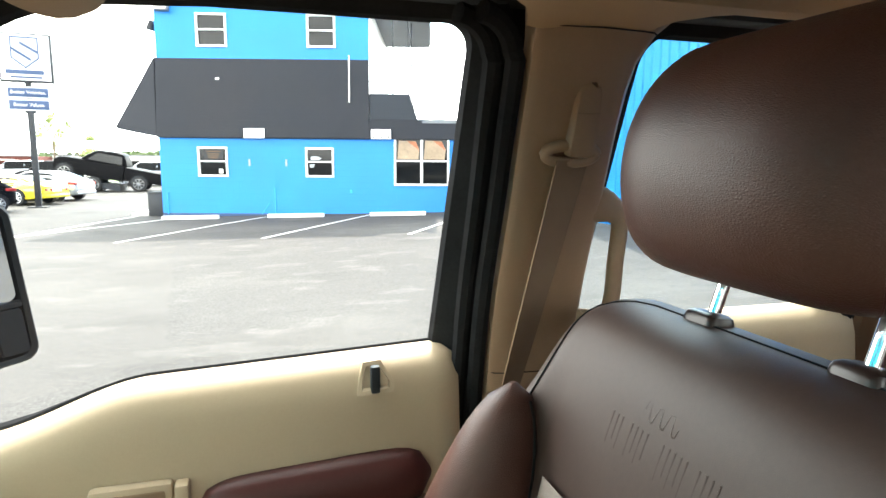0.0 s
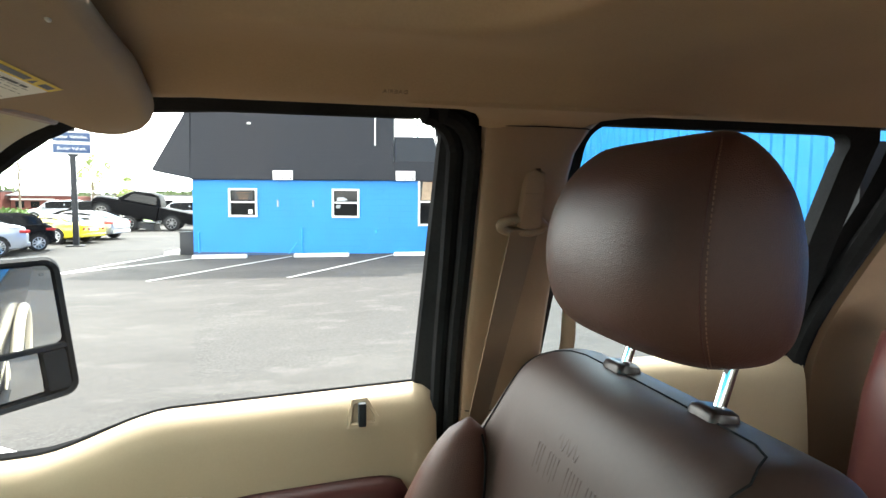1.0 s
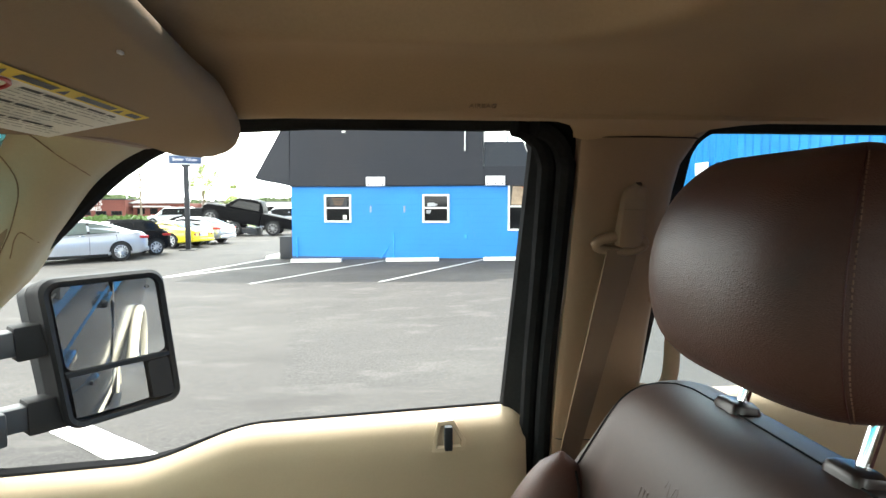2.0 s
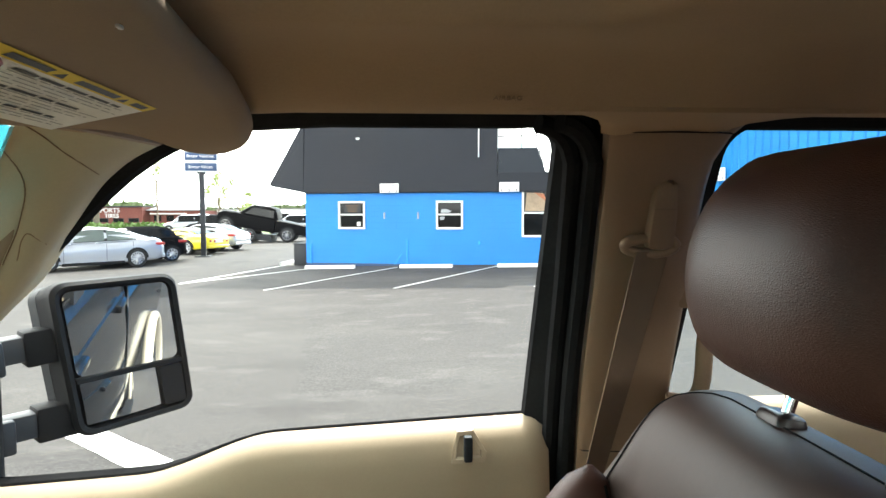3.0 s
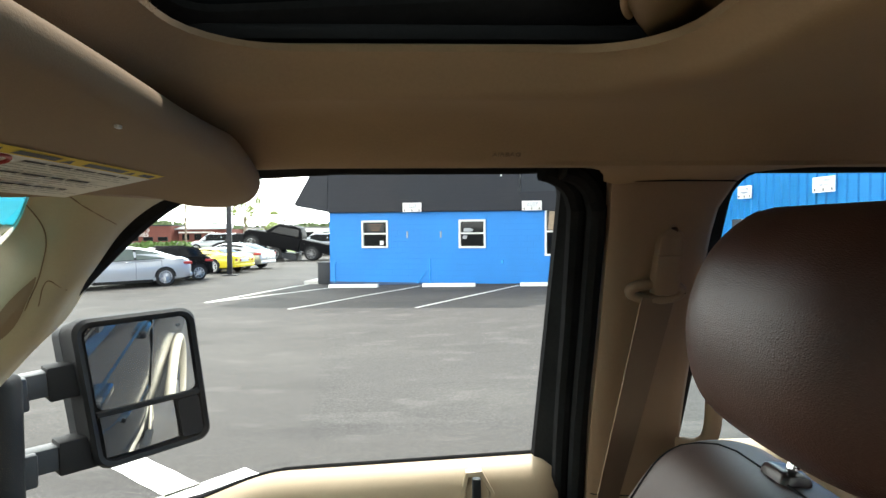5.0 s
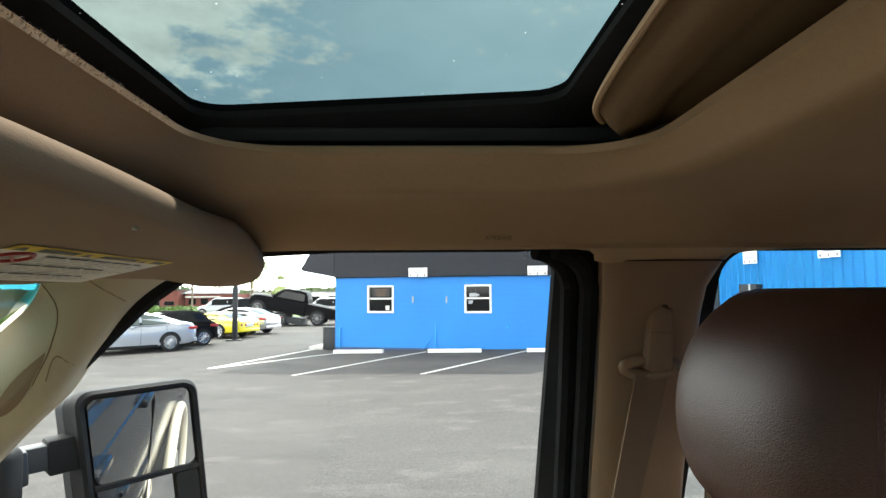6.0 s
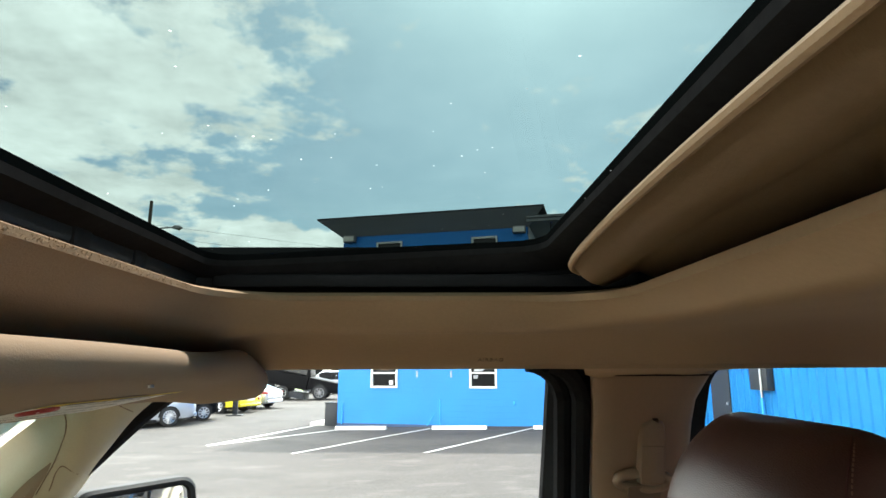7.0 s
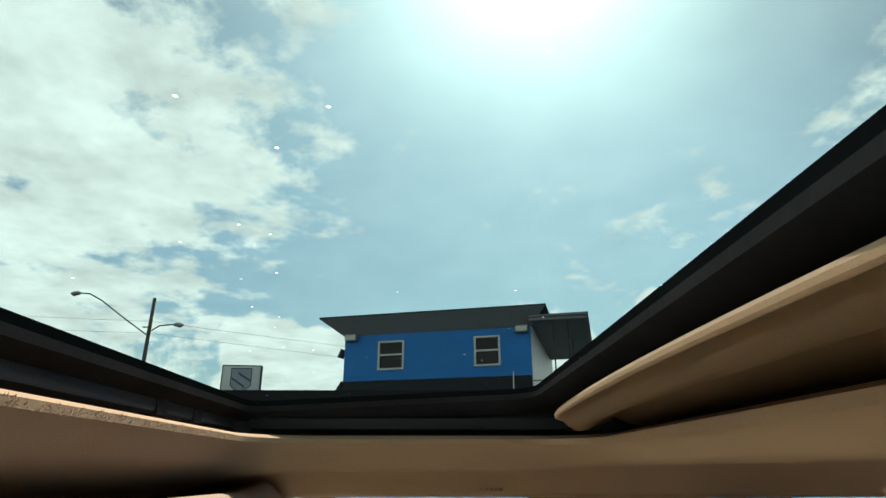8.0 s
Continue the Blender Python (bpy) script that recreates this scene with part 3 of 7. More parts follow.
def b_pillar(s):
    """Tan pillar trim between the doors, with the grab bar behind it."""
    ys = ((1.0, 0.80), (1.45, 0.795), (1.6, 0.765), (1.75, 0.725), (1.9, 0.668), (2.0, 0.628), (2.08, 0.592), (2.13, 0.570), (2.16, 0.562))
    xf = ((1.0, 0.340), (1.45, 0.318), (1.6, 0.312), (1.75, 0.309), (1.9, 0.306), (2.0, 0.302), (2.08, 0.298), (2.13, 0.294), (2.16, 0.290))
    xr = ((1.0, 0.50), (1.45, 0.488), (1.6, 0.478), (1.75, 0.472), (1.9, 0.467), (2.0, 0.462), (2.07, 0.461), (2.11, 0.468), (2.13, 0.485), (2.16, 0.52))
    rows = []
    for z in span(1.0, 2.16, 34):
        y, a, b = ease(ys, z), ease(xf, z), ease(xr, z)
        prof = ((a + 0.012, 0.06), (a + 0.004, 0.022), (a + 0.004, 0.008), (a + 0.012, 0.0), (a + 0.035, -0.006), ((a + b) / 2, -0.010), (b - 0.035, -0.006), (b - 0.014, 0.0), (b - 0.004, 0.01), (b, 0.035), (b - 0.002, 0.07))
        rows.append([(x, side(y + d, s), z) for x, d in prof])
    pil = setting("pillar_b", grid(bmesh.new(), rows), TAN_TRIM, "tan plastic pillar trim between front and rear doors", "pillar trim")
    # rubber seal of the door opening, in ribs
    for k, (dx, r, dd) in enumerate(((-0.010, 0.015, 0.030), (-0.036, 0.014, 0.048), (-0.020, 0.013, 0.07))):
        pts = [(ease(xf, z) + dx, side(ease(ys, z) + dd, s), z) for z in span(1.0, 2.09, 26)]
        if k < 2:
            z1 = 2.09
            for a in span(0.2, 1.5, 6):
                pts.append((ease(xf, z1) + dx - 0.06 * (1 - math.cos(a)), side(ease(ys, z1) + dd - 0.02 * a + 0.01, s), z1 + 0.055 * math.sin(a)))
        part("door_seal", tubed(pts, r, 8), RUBBER, pil, "black rubber door seal")
    part("pillar_cover", grid(bmesh.new(), [[(x, side(0.80 + d, s), z) for x, d in ((0.27, 0.10), (0.30, 0.0), (0.48, 0.0), (0.50, 0.10))] for z in (0.9, 1.46)]), TAN_TRIM, pil)
    # the pillar's outer steel, behind the trim
    part("outer_post", boxed((0.285, min(side(0.83, s), side(0.93, s)), 0.9), (0.47, max(side(0.83, s), side(0.93, s)), 1.75)), BLACK_PLASTIC, pil)
    part("corner_gusset", boxed((0.264, min(side(0.655, s), side(0.72, s)), 2.03), (0.47, max(side(0.655, s), side(0.72, s)), 2.20), 0.006), RUBBER, pil, "black door frame corner")
    part("frame_lip", tubed([(0.279, side(pane_y(z) - 0.046, s), z) for z in span(1.66, 1.95, 8)], 0.0016, 6), TAN_TRIM, pil)
    for zc in (2.127, 1.60):
        y, a, b = ease(ys, zc), ease(xf, zc), ease(xr, zc)
        part("trim_seam", tubed([(x, side(y + d - 0.0004, s), zc) for x, d in ((a + 0.004, 0.012), (a + 0.012, 0.0), (a + 0.035, -0.006), ((a + b) / 2, -0.010), (b - 0.035, -0.006), (b - 0.014, 0.0), (b - 0.004, 0.01))], 0.0011, 6), RUBBER, pil, "dark seam between trim pieces")
    bar = ((0, 0.445, 0.707, 1.698), (0.1, 0.475, 0.706, 1.700), (0.18, 0.496, 0.704, 1.710), (0.27, 0.504, 0.702, 1.735), (0.5, 0.505, 0.698, 1.795), (0.75, 0.506, 0.692, 1.848), (0.84, 0.502, 0.690, 1.868), (0.92, 0.482, 0.687, 1.885), (1, 0.445, 0.684, 1.895))
    rows = []
    for u in span(0, 1, 40):
        p, q = (Vector([ease([(r[0], r[k]) for r in bar], min(1, max(0, v))) for k in (1, 2, 3)]) for v in (u - 0.02, u + 0.02))
        c, d = (p + q) / 2, (q - p).normalized()
        n1 = Vector((0, 1, 0))
        n2 = d.cross(n1).normalized()
        wide = 0.0145 + 0.006 * smoothstep(0.14, 0.0, u) + 0.016 * smoothstep(0.80, 1.0, u)
        ring = [c + n1 * 0.010 * math.sin(a) + n2 * wide * math.cos(a) for a in (2 * math.pi * k / 14 for k in range(14))]
        rows.append([(v.x, side(v.y, s), v.z) for v in ring])
    part("grab_bar", grid(bmesh.new(), rows, True, True), TAN_TRIM, pil, "tan plastic grab bar on the pillar")
    return pil


b_pillar(1)
b_pillar(-1)


def seat_belt():
    belt = thing("seat_belt", "tan seat belt hanging from its pillar anchor", "seat belt")
    m = Matrix.Translation((0.390, 0.612, 2.015)) @ pose(0, 0, 0, 22, 0, -4)
    # recess shade comes from the track's darker tan
    part("guide_track", boxed((-0.034, 0.010, -0.10), (0.026, 0.020, 0.062), 0.005, m), SHADED_TAN, belt, "darker tan height track with recess shade in its colour")
    rows = []
    for z in span(-0.058, 0.052, 16):
        u = (z + 0.058) / 0.110
        e = 0.35 + 0.65 * math.sqrt(max(0.0, 1 - abs(2 * u - 1) ** 8))
        y0 = -0.017 + 0.011 * u**1.5
        w0, w1 = -0.022 * e + 0.003 * u, 0.022 * e - 0.003 * u
        rows.append([m @ Vector((x, y, z)) for x, y in ((w0, 0.014), (w0 - 0.001, y0 * e + 0.008), (w0 + 0.004, y0 * e + 0.001), (w0 + 0.012, y0 * e), (w1 - 0.008, y0 * e), (w1 - 0.002, y0 * e + 0.003), (w1, y0 * e + 0.009), (w1, 0.014))])
    slider = part("height_slider", grid(bmesh.new(), rows, True, True), TAN_TRIM, belt, "tan height slider")
    part("release_seam", tubed([m @ Vector((x, -0.0135, 0.012)) for x in (-0.018, -0.01, 0.008, 0.016)], 0.0008, 5), SHADED_TAN, slider)
    ring = [m @ Vector((-0.012 + 0.038 * math.cos(a), -0.004, -0.050 + 0.013 * math.sin(a))) for a in (2 * math.pi * k / 26 for k in range(27))]
    part("anchor_ring", tubed(ring, 0.0085, 10), TAN_TRIM, belt, "tan plastic belt ring")
    # webbing hangs flat from the ring
    rows = []
    for u in span(0, 1.35, 24):
        c = Vector((0.356 - 0.061 * u, 0.622 + 0.045 * u, 1.958 - 0.355 * u))
        turn = radians(12 + 22 * u)
        w = Vector((math.cos(turn), math.sin(turn), 0)) * 0.056
        n = Vector((-math.sin(turn), math.cos(turn), 0)) * 0.0012
        rows.append([c, c - n, c + w * 0.06 - n * 1.4, c + w - n, c + w + n, c + n])
    part("webbing", grid(bmesh.new(), rows, True, True), WEBBING, belt, "tan woven belt webbing")
    part("buckle", boxed((0.298, 0.66, 1.475), (0.318, 0.70, 1.50), 0.004), STEEL, belt, "steel belt buckle tongue")
    return belt


seat_belt()


# ---- roof lining with the sunroof's opening ----
def headliner():
    levels = (  # x0, x1, half width, corner radius, height at the sides, at the front, at the back
        (-0.152, 0.232, 0.393, 0.075, 2.211, 2.211, 2.211),
        (-0.141, 0.222, 0.383, 0.075, 2.207, 2.207, 2.207),
        (-0.141, 0.222, 0.384, 0.078, 2.202, 2.202, 2.200),
        (-0.150, 0.236, 0.399, 0.085, 2.194, 2.196, 2.195),
        (-0.162, 0.248, 0.408, 0.10, 2.181, 2.184, 2.186),
        (-0.172, 0.258, 0.416, 0.10, 2.1745, 2.177, 2.181),
        (-0.185, 0.272, 0.428, 0.11, 2.1735, 2.171, 2.180),
        (-0.205, 0.31, 0.455, 0.12, 2.178, 2.166, 2.184),
        (-0.225, 0.38, 0.50, 0.13, 2.183, 2.160, 2.189),
        (-0.25, 0.46, 0.54, 0.15, 2.184, 2.156, 2.191),
        (-0.27, 0.55, 0.57, 0.16, 2.176, 2.151, 2.190),
        (-0.285, 0.65, 0.60, 0.16, 2.159, 2.146, 2.187),
        (-0.30, 0.80, 0.622, 0.16, 2.146, 2.140, 2.180),
        (-0.315, 0.95, 0.638, 0.16, 2.1395, 2.134, 2.172),
        (-0.33, 1.10, 0.650, 0.16, 2.1375, 2.128, 2.165),
        (-0.345, 1.30, 0.664, 0.15, 2.1385, 2.122, 2.16),
        (-0.36, 1.45, 0.684, 0.13, 2.1435, 2.117, 2.155),
        (-0.372, 1.55, 0.706, 0.12, 2.152, 2.114, 2.15),
        (-0.382, 1.62, 0.730, 0.10, 2.164, 2.114, 2.14),
        (-0.39, 1.66, 0.750, 0.10, 2.176, 2.118, 2.12),
        (-0.395, 1.70, 0.785, 0.10, 2.185, 2.135, 2.10),
    )
    rows = []
    for x0, x1, hw, r, zs, zf, zb in levels:
        row = []
        for x, y in rounded((x0 + x1) / 2, MID, (x1 - x0) / 2, hw, r, 8, 16):
            f = smoothstep(x0 + 0.10 + (x1 - x0) * 0.05, x0, x)
            b = smoothstep(x1 - 0.10 - (x1 - x0) * 0.05, x1, x)
            row.append((x, y, zs + (zf - zs) * f + (zb - zs) * b))
        rows.append(row)
    lining = setting("ceiling", grid(bmesh.new(), rows, True), HEADCLOTH, "tan cloth roof lining round the sunroof opening", "headliner")
    letters("AIRBAG", 0.0098, Matrix.Translation((0.130, 0.4445, 2.1490)) @ pose(0, 0, 0, 180 - 30, 0, 0), SHADED_TAN, lining, 0.0004)
    # the lining runs down on to the pillars between the doors
    for s in (1, -1):
        rows = []
        for x0, x1, y, z, bow in ((0.287, 0.470, 0.572, 2.122, 0.0), (0.283, 0.475, 0.560, 2.130, 0.001), (0.270, 0.490, 0.535, 2.1345, 0.002), (0.240, 0.525, 0.505, 2.1365, 0.001), (0.190, 0.575, 0.480, 2.1368, 0.0), (0.12, 0.64, 0.462, 2.1375, 0.0), (0.08, 0.68, 0.450, 2.160, 0.0)):
            rows.append([(x0 + (x1 - x0) * u, side(y + 0.012 * abs(2 * u - 1) ** 8, s), z - bow * (1 - (2 * u - 1) ** 2) + 0.006 * abs(2 * u - 1) ** 8) for u in span(0, 1, 20)])
        part("pillar_fillet", grid(bmesh.new(), rows), HEADCLOTH, lining)
    # pile of the cloth along the front rim of the opening
    rnd = random.Random(12)
    verts, faces = [], []
    for _ in range(2600):
        p = Vector((-0.1405 + rnd.uniform(-0.006, 0.0015), rnd.uniform(MID - 0.29, MID + 0.30), 2.2055 + rnd.uniform(-0.004, 0.001)))
        d = Vector((rnd.gauss(0.2, 0.6), rnd.gauss(0, 0.7), rnd.uniform(0.1, 1.0))).normalized() * rnd.uniform(0.0012, 0.0028)
        w = d.orthogonal().normalized() * 0.0004
        i = len(verts)
        verts += [tuple(p - w), tuple(p + w), tuple(p + d)]
        faces.append((i, i + 1, i + 2))
    me = bpy.data.meshes.new("rim_pile")
    me.from_pydata(verts, [], faces)
    me.materials.append(HEADCLOTH)
    pile = new("rim_pile", me)
    pile.parent = lining
    tagged(pile, kind="stuff")
    return lining


headliner()


def sunroof():
    roof = thing("sunroof", "closed tinted glass sunroof in a black frame, shade half open", "sunroof")
    hw = 0.396
    outer = rounded(0.03, MID, 0.30, hw + 0.07, 0.05, 6, 10)
    mid = rounded(0.002, MID, 0.160, hw + 0.004, 0.028, 6, 10)
    low = rounded(0.02, MID, 0.215, hw + 0.03, 0.05, 6, 10)
    bm = grid(bmesh.new(), [[(x, y, 2.230 + 0.045 * x) for x, y in low], [(x, y, 2.237 + 0.045 * x) for x, y in rounded(0.005, MID, 0.175, hw + 0.014, 0.035, 6, 10)],
                            [(x, y, 2.244 + 0.05 * x) for x, y in mid], [(x, y, 2.256 + 0.05 * x) for x, y in mid], [(x, y, 2.256 + 0.05 * x) for x, y in outer], [(x, y, 2.230 + 0.045 * x) for x, y in outer], [(x, y, 2.230 + 0.045 * x) for x, y in low]], True)
    part("frame", bm, RUBBER, roof, "black rubber sunroof frame")
    pane_bm = bmesh.new()
    pane_bm.faces.new([pane_bm.verts.new((x, y, 2.250 + 0.05 * x)) for x, y in rounded(0.002, MID, 0.166, hw + 0.010, 0.03, 6, 4)])
    pane = part("glass", pane_bm, ROOF_GLASS, roof, "dark tinted dusty sunroof glass", smooth=False)
    pane.visible_shadow = False
    # guide rails along the two sides and the drain channel before the glass
    for s in (1, -1):
        part("guide_rail", boxed((-0.16, min(side(0.235, s), side(0.262, s)), 2.218), (0.30, max(side(0.235, s), side(0.262, s)), 2.231), 0.003), BLACK_PLASTIC, roof, "black guide rail")
    part("front_channel", boxed((-0.215, MID - 0.40, 2.218), (-0.172, MID + 0.40, 2.238), 0.004), GREY_PLASTIC, roof, "grey front channel")
    for y in (-0.2, 0.02, 0.10):
        part("channel_clip", boxed((-0.205, y, 2.216), (-0.170, y + 0.02, 2.239), 0.002), BLACK_PLASTIC, roof)
    # walls between lining and frame
    ring0 = rounded(0.04, MID, 0.235, 0.43, 0.09, 6, 10)
    part("well", grid(bmesh.new(), [[(x, y, 2.214) for x, y in ring0], [(x, y, 2.240) for x, y in ring0]], True), BLACK_PLASTIC, roof)
    # cloth shade that slides over the lining at the back
    rows = []
    for x in [0.176 + 0.444 * u ** 1.7 for u in span(0, 1, 54)]:
        d = x - 0.176
        z = 2.2235 + 0.007 * smoothstep(0.012, 0.0, d) - 0.006 * math.exp(-((d - 0.026) / 0.014) ** 2) + 0.007 * math.exp(-((d - 0.062) / 0.010) ** 2) - 0.006 * math.exp(-((d - 0.105) / 0.026) ** 2) + 0.004 * smoothstep(0.02, 0.1, d)
        hw2 = 0.397 - 0.022 * smoothstep(0.03, 0.0, d)
        row = []
        for u in span(-1, 1, 90):
            dish = -0.004 * math.exp(-((abs(u) - 0.88) / 0.06) ** 2)
            row.append((x - 0.021 * (1 - u * u) * smoothstep(0.36, 0.176, x) + 0.016 * abs(u) ** 14, MID + hw2 * u, z + dish))
        rows.append(row)
    bm = grid(bmesh.new(), rows)
    bmesh.ops.solidify(bm, geom=bm.faces[:], thickness=-0.008)
    lip = [(0.1755 - 0.021 * (1 - u * u) + 0.016 * abs(u) ** 14, MID + 0.374 * u, 2.2275) for u in span(-1, 1, 90)]
    sh = part("shade", bm, HEADCLOTH, roof, "tan cloth sliding sunshade with a finger ledge")
    part("edge_roll", tubed(lip, 0.0030, 8), HEADCLOTH, sh, "fuzzy pale cloth edge")
    return roof


sunroof()


def sun_visor(s):
    v = thing("sun_visor", "tan cloth sun visor folded up against the lining", "sun visor", "pair of sun visors")
    y0, y1 = -0.155, 0.550

    def under(x, y=0.0):
        """Height of the visor's lower face, which falls towards the windscreen and at its outer end."""
        return 2.117 + 0.21 * (x + 0.216) - 0.023 * smoothstep(0.34, 0.50, y) * smoothstep(-0.36, -0.20, x)

    rows = []
    for u in span(0, 1, 40):
        y = y0 + (y1 - y0) * u
        rnd = math.sqrt(max(0.0004, 1 - max(0, (u - 0.84) / 0.16) ** 2.2))
        rear = -0.128 - 0.036 * smoothstep(0.1, 1.0, u) - 0.045 * (1 - rnd)
        front = -0.345 + 0.075 * smoothstep(0.58, 0.9, u) + 0.03 * (1 - rnd)
        t = (0.0120 + 0.008 * smoothstep(0.15, 0.46, y)) * (0.45 + 0.55 * rnd)
        ring = []
        for a in (2 * math.pi * k / 22 for k in range(22)):
            cx, cz = math.cos(a), math.sin(a)
            x = (rear - t + t * cx) if cx >= 0 else (front + t + t * cx)
            ring.append((x, side(y, s), under(x, y) + t + t * cz))
        rows.append(ring)
    part("body", grid(bmesh.new(), rows, True, True), VISOR_CLOTH, v)
    if s > 0:
        def sheet(x0, x1, ya, yb, lift, mat, name, label="", parent=v):
            rows = [[(x, y, under(x) - lift) for y in (ya, yb)] for x in (x0, x1)]
            bm = grid(bmesh.new(), rows)
            return part(name, bm, mat, parent, label)

        lab = sheet(-0.314, -0.232, 0.097, 0.333, 0.0006, LABEL_WHITE, "warning_label", "white printed warning label with a yellow heading")
        sheet(-0.232, -0.219, 0.097, 0.333, 0.0008, LABEL_YELLOW, "heading_band", "yellow heading band", lab)
        rnd = random.Random(5)
        for k in range(15):
            x = -0.2365 - 0.0050 * k
            bold = k in (0, 5, 10)
            y = 0.105 if k > 5 else 0.152
            end = (0.30 if bold else 0.322) - 0.010 * (k % 3) - (0.06 if k in (4, 9, 14) else 0)
            while y < end:
                w = rnd.uniform(0.012, 0.034)
                sheet(x - (0.0034 if bold else 0.0012), x, y, min(end, y + w), 0.0012, INK if bold else PRINT_GREY, "print_bar", "", lab)
                y += w + 0.004
        for ya, yb in ((0.125, 0.172), (0.205, 0.268), (0.296, 0.322)):
            sheet(-0.2290, -0.2220, ya, yb, 0.0013, INK, "print_bar", "", lab)
        for ya in (0.108, 0.185, 0.280):
            bm = bmesh.new()
            bm.faces.new([bm.verts.new((x, y, under(x) - 0.0013)) for x, y in ((-0.2295, ya - 0.007), (-0.2295, ya + 0.007), (-0.2215, ya))])
            part("warning_triangle", bm, INK, lab, smooth=False)
        ring = [(-0.2460 + 0.0115 * math.cos(a), 0.127 + 0.0165 * math.sin(a), under(-0.246 + 0.0115 * math.cos(a)) - 0.0012) for a in (2 * math.pi * k / 28 for k in range(29))]
        part("warning_ring", tubed(ring, 0.0016, 6), RED, lab, "red warning ring")
        part("warning_stroke", tubed([(-0.239, 0.116, under(-0.239) - 0.0012), (-0.253, 0.138, under(-0.253) - 0.0012)], 0.0013, 6), RED, lab)
        sheet(-0.2515, -0.2405, 0.120, 0.134, 0.0010, PRINT_GREY, "print_bar", "", lab)
        part("vanity_pin", boxed((-0.160, 0.115, 2.1268), (-0.157, 0.121, 2.1292), 0.0008), WHITE_PAINT, v)
    part("hinge_rod", tubed([(-0.335, side(0.02, s), under(-0.335) + 0.008), (-0.30, side(0.55, s), under(-0.30) + 0.010), (-0.30, side(0.575, s), 2.125)], 0.006, 8), TAN_TRIM, v)
    return v


sun_visor(1)
sun_visor(-1)


def a_pillar(s):
    """Windscreen post trim: from the roof lining down to the dashboard, with a grab handle."""
    edge = ((0, -0.335, 0.635, 2.118), (0.12, -0.384, 0.647, 2.095), (0.24, -0.431, 0.658, 2.059), (0.4, -0.483, 0.677, 2.002), (0.52, -0.526, 0.693, 1.955),
            (0.65, -0.571, 0.71, 1.901), (0.78, -0.640, 0.729, 1.842), (0.9, -0.74, 0.76, 1.75), (1, -0.88, 0.80, 1.62))
    fr = ((0, -0.455, 0.525, 2.132), (0.2, -0.498, 0.572, 2.104), (0.4, -0.553, 0.626, 2.064), (0.6, -0.645, 0.684, 2.012), (0.8, -0.82, 0.72, 1.87), (1, -1.02, 0.76, 1.64))
    rows = []
    for u in span(0, 1, 30):
        a = Vector([ease([(r[0], r[k]) for r in edge], u) for k in (1, 2, 3)])
        b = Vector([ease([(r[0], r[k]) for r in fr], u) for k in (1, 2, 3)])
        out = Vector((-0.03, 0.085, 0.03))
        bulge = Vector((0.014, -0.024, -0.004))
        row = [a + Vector((-0.012, 0.09, 0.01)), a + Vector((-0.004, 0.03, 0.0)), a + Vector((0, 0.008, 0))]
        row += [a.lerp(b, t) + bulge * math.sin(math.pi * min(1, t * 1.15)) ** 0.8 for t in (0.08, 0.22, 0.38, 0.55, 0.72, 0.88)]
        row += [b, b + Vector((-0.02, 0.03, 0.01)), b + out]
        rows.append([(p.x, side(p.y, s), p.z) for p in row])
    skin = bvhtree.BVHTree.FromPolygons([p for row in rows for p in row], [(i * 12 + j, i * 12 + j + 1, i * 12 + j + 13, i * 12 + j + 12) for i in range(29) for j in range(11)])
    pil = setting("pillar_a", grid(bmesh.new(), rows), PILLAR_TRIM, "tan plastic windscreen pillar trim with a grab handle", "pillar trim")
    cab = Vector((0, MID, 1.9))

    def drawn(pts, lift, n=16):
        """A smooth line through a few places, laid on the trim."""
        out = []
        for u in span(0, len(pts) - 1, n):
            p = Vector([ease([(i, q[k]) for i, q in enumerate(pts)], u) for k in (0, 1, 2)])
            p.y = side(p.y, s)
            q = skin.find_nearest(p)[0]
            out.append(q + (cab - q).normalized() * lift)
        for _ in range(4):
            out = [out[0]] + [(a + b * 2 + c) / 4 for a, b, c in zip(out, out[1:], out[2:])] + [out[-1]]
        return out
    for pts in (((-0.452, 0.528, 2.112), (-0.435, 0.562, 2.098), (-0.42, 0.600, 2.085), (-0.417, 0.643, 2.073)),
                ((-0.505, 0.568, 2.083), (-0.510, 0.574, 2.031), (-0.532, 0.605, 1.985), (-0.569, 0.644, 1.927)),
                ((-0.549, 0.658, 1.939), (-0.533, 0.639, 1.963), (-0.518, 0.637, 1.977), (-0.512, 0.682, 1.972))):
        part("trim_seam", tubed(drawn(pts, 0.0004), 0.0009, 5), SHADED_TAN, pil, "dark seam between trim pieces")
    # hollow behind the grab handle: its shade is a darker patch on the trim
    ring = drawn(((-0.545, 0.610, 1.975), (-0.562, 0.630, 1.940), (-0.585, 0.650, 1.905), (-0.630, 0.660, 1.870), (-0.640, 0.635, 1.900), (-0.600, 0.610, 1.945), (-0.550, 0.607, 1.975)), 0.002, 24)
    mid = sum(ring, Vector()) / len(ring)
    mid = skin.find_nearest(mid)[0]
    inner = [mid.lerp(q, 0.5) for q in ring]
    inner = [(skin.find_nearest(q)[0] + (cab - q).normalized() * 0.002) for q in inner]
    bm = grid(bmesh.new(), [ring, inner, [mid.lerp(q, 0.03) + (cab - mid).normalized() * 0.002 for q in inner]], True)
    part("handle_shade", bm, SHADED_TAN, pil, "darker tan patch painting shade behind the grab handle")
    return pil


a_pillar(1)
a_pillar(-1)


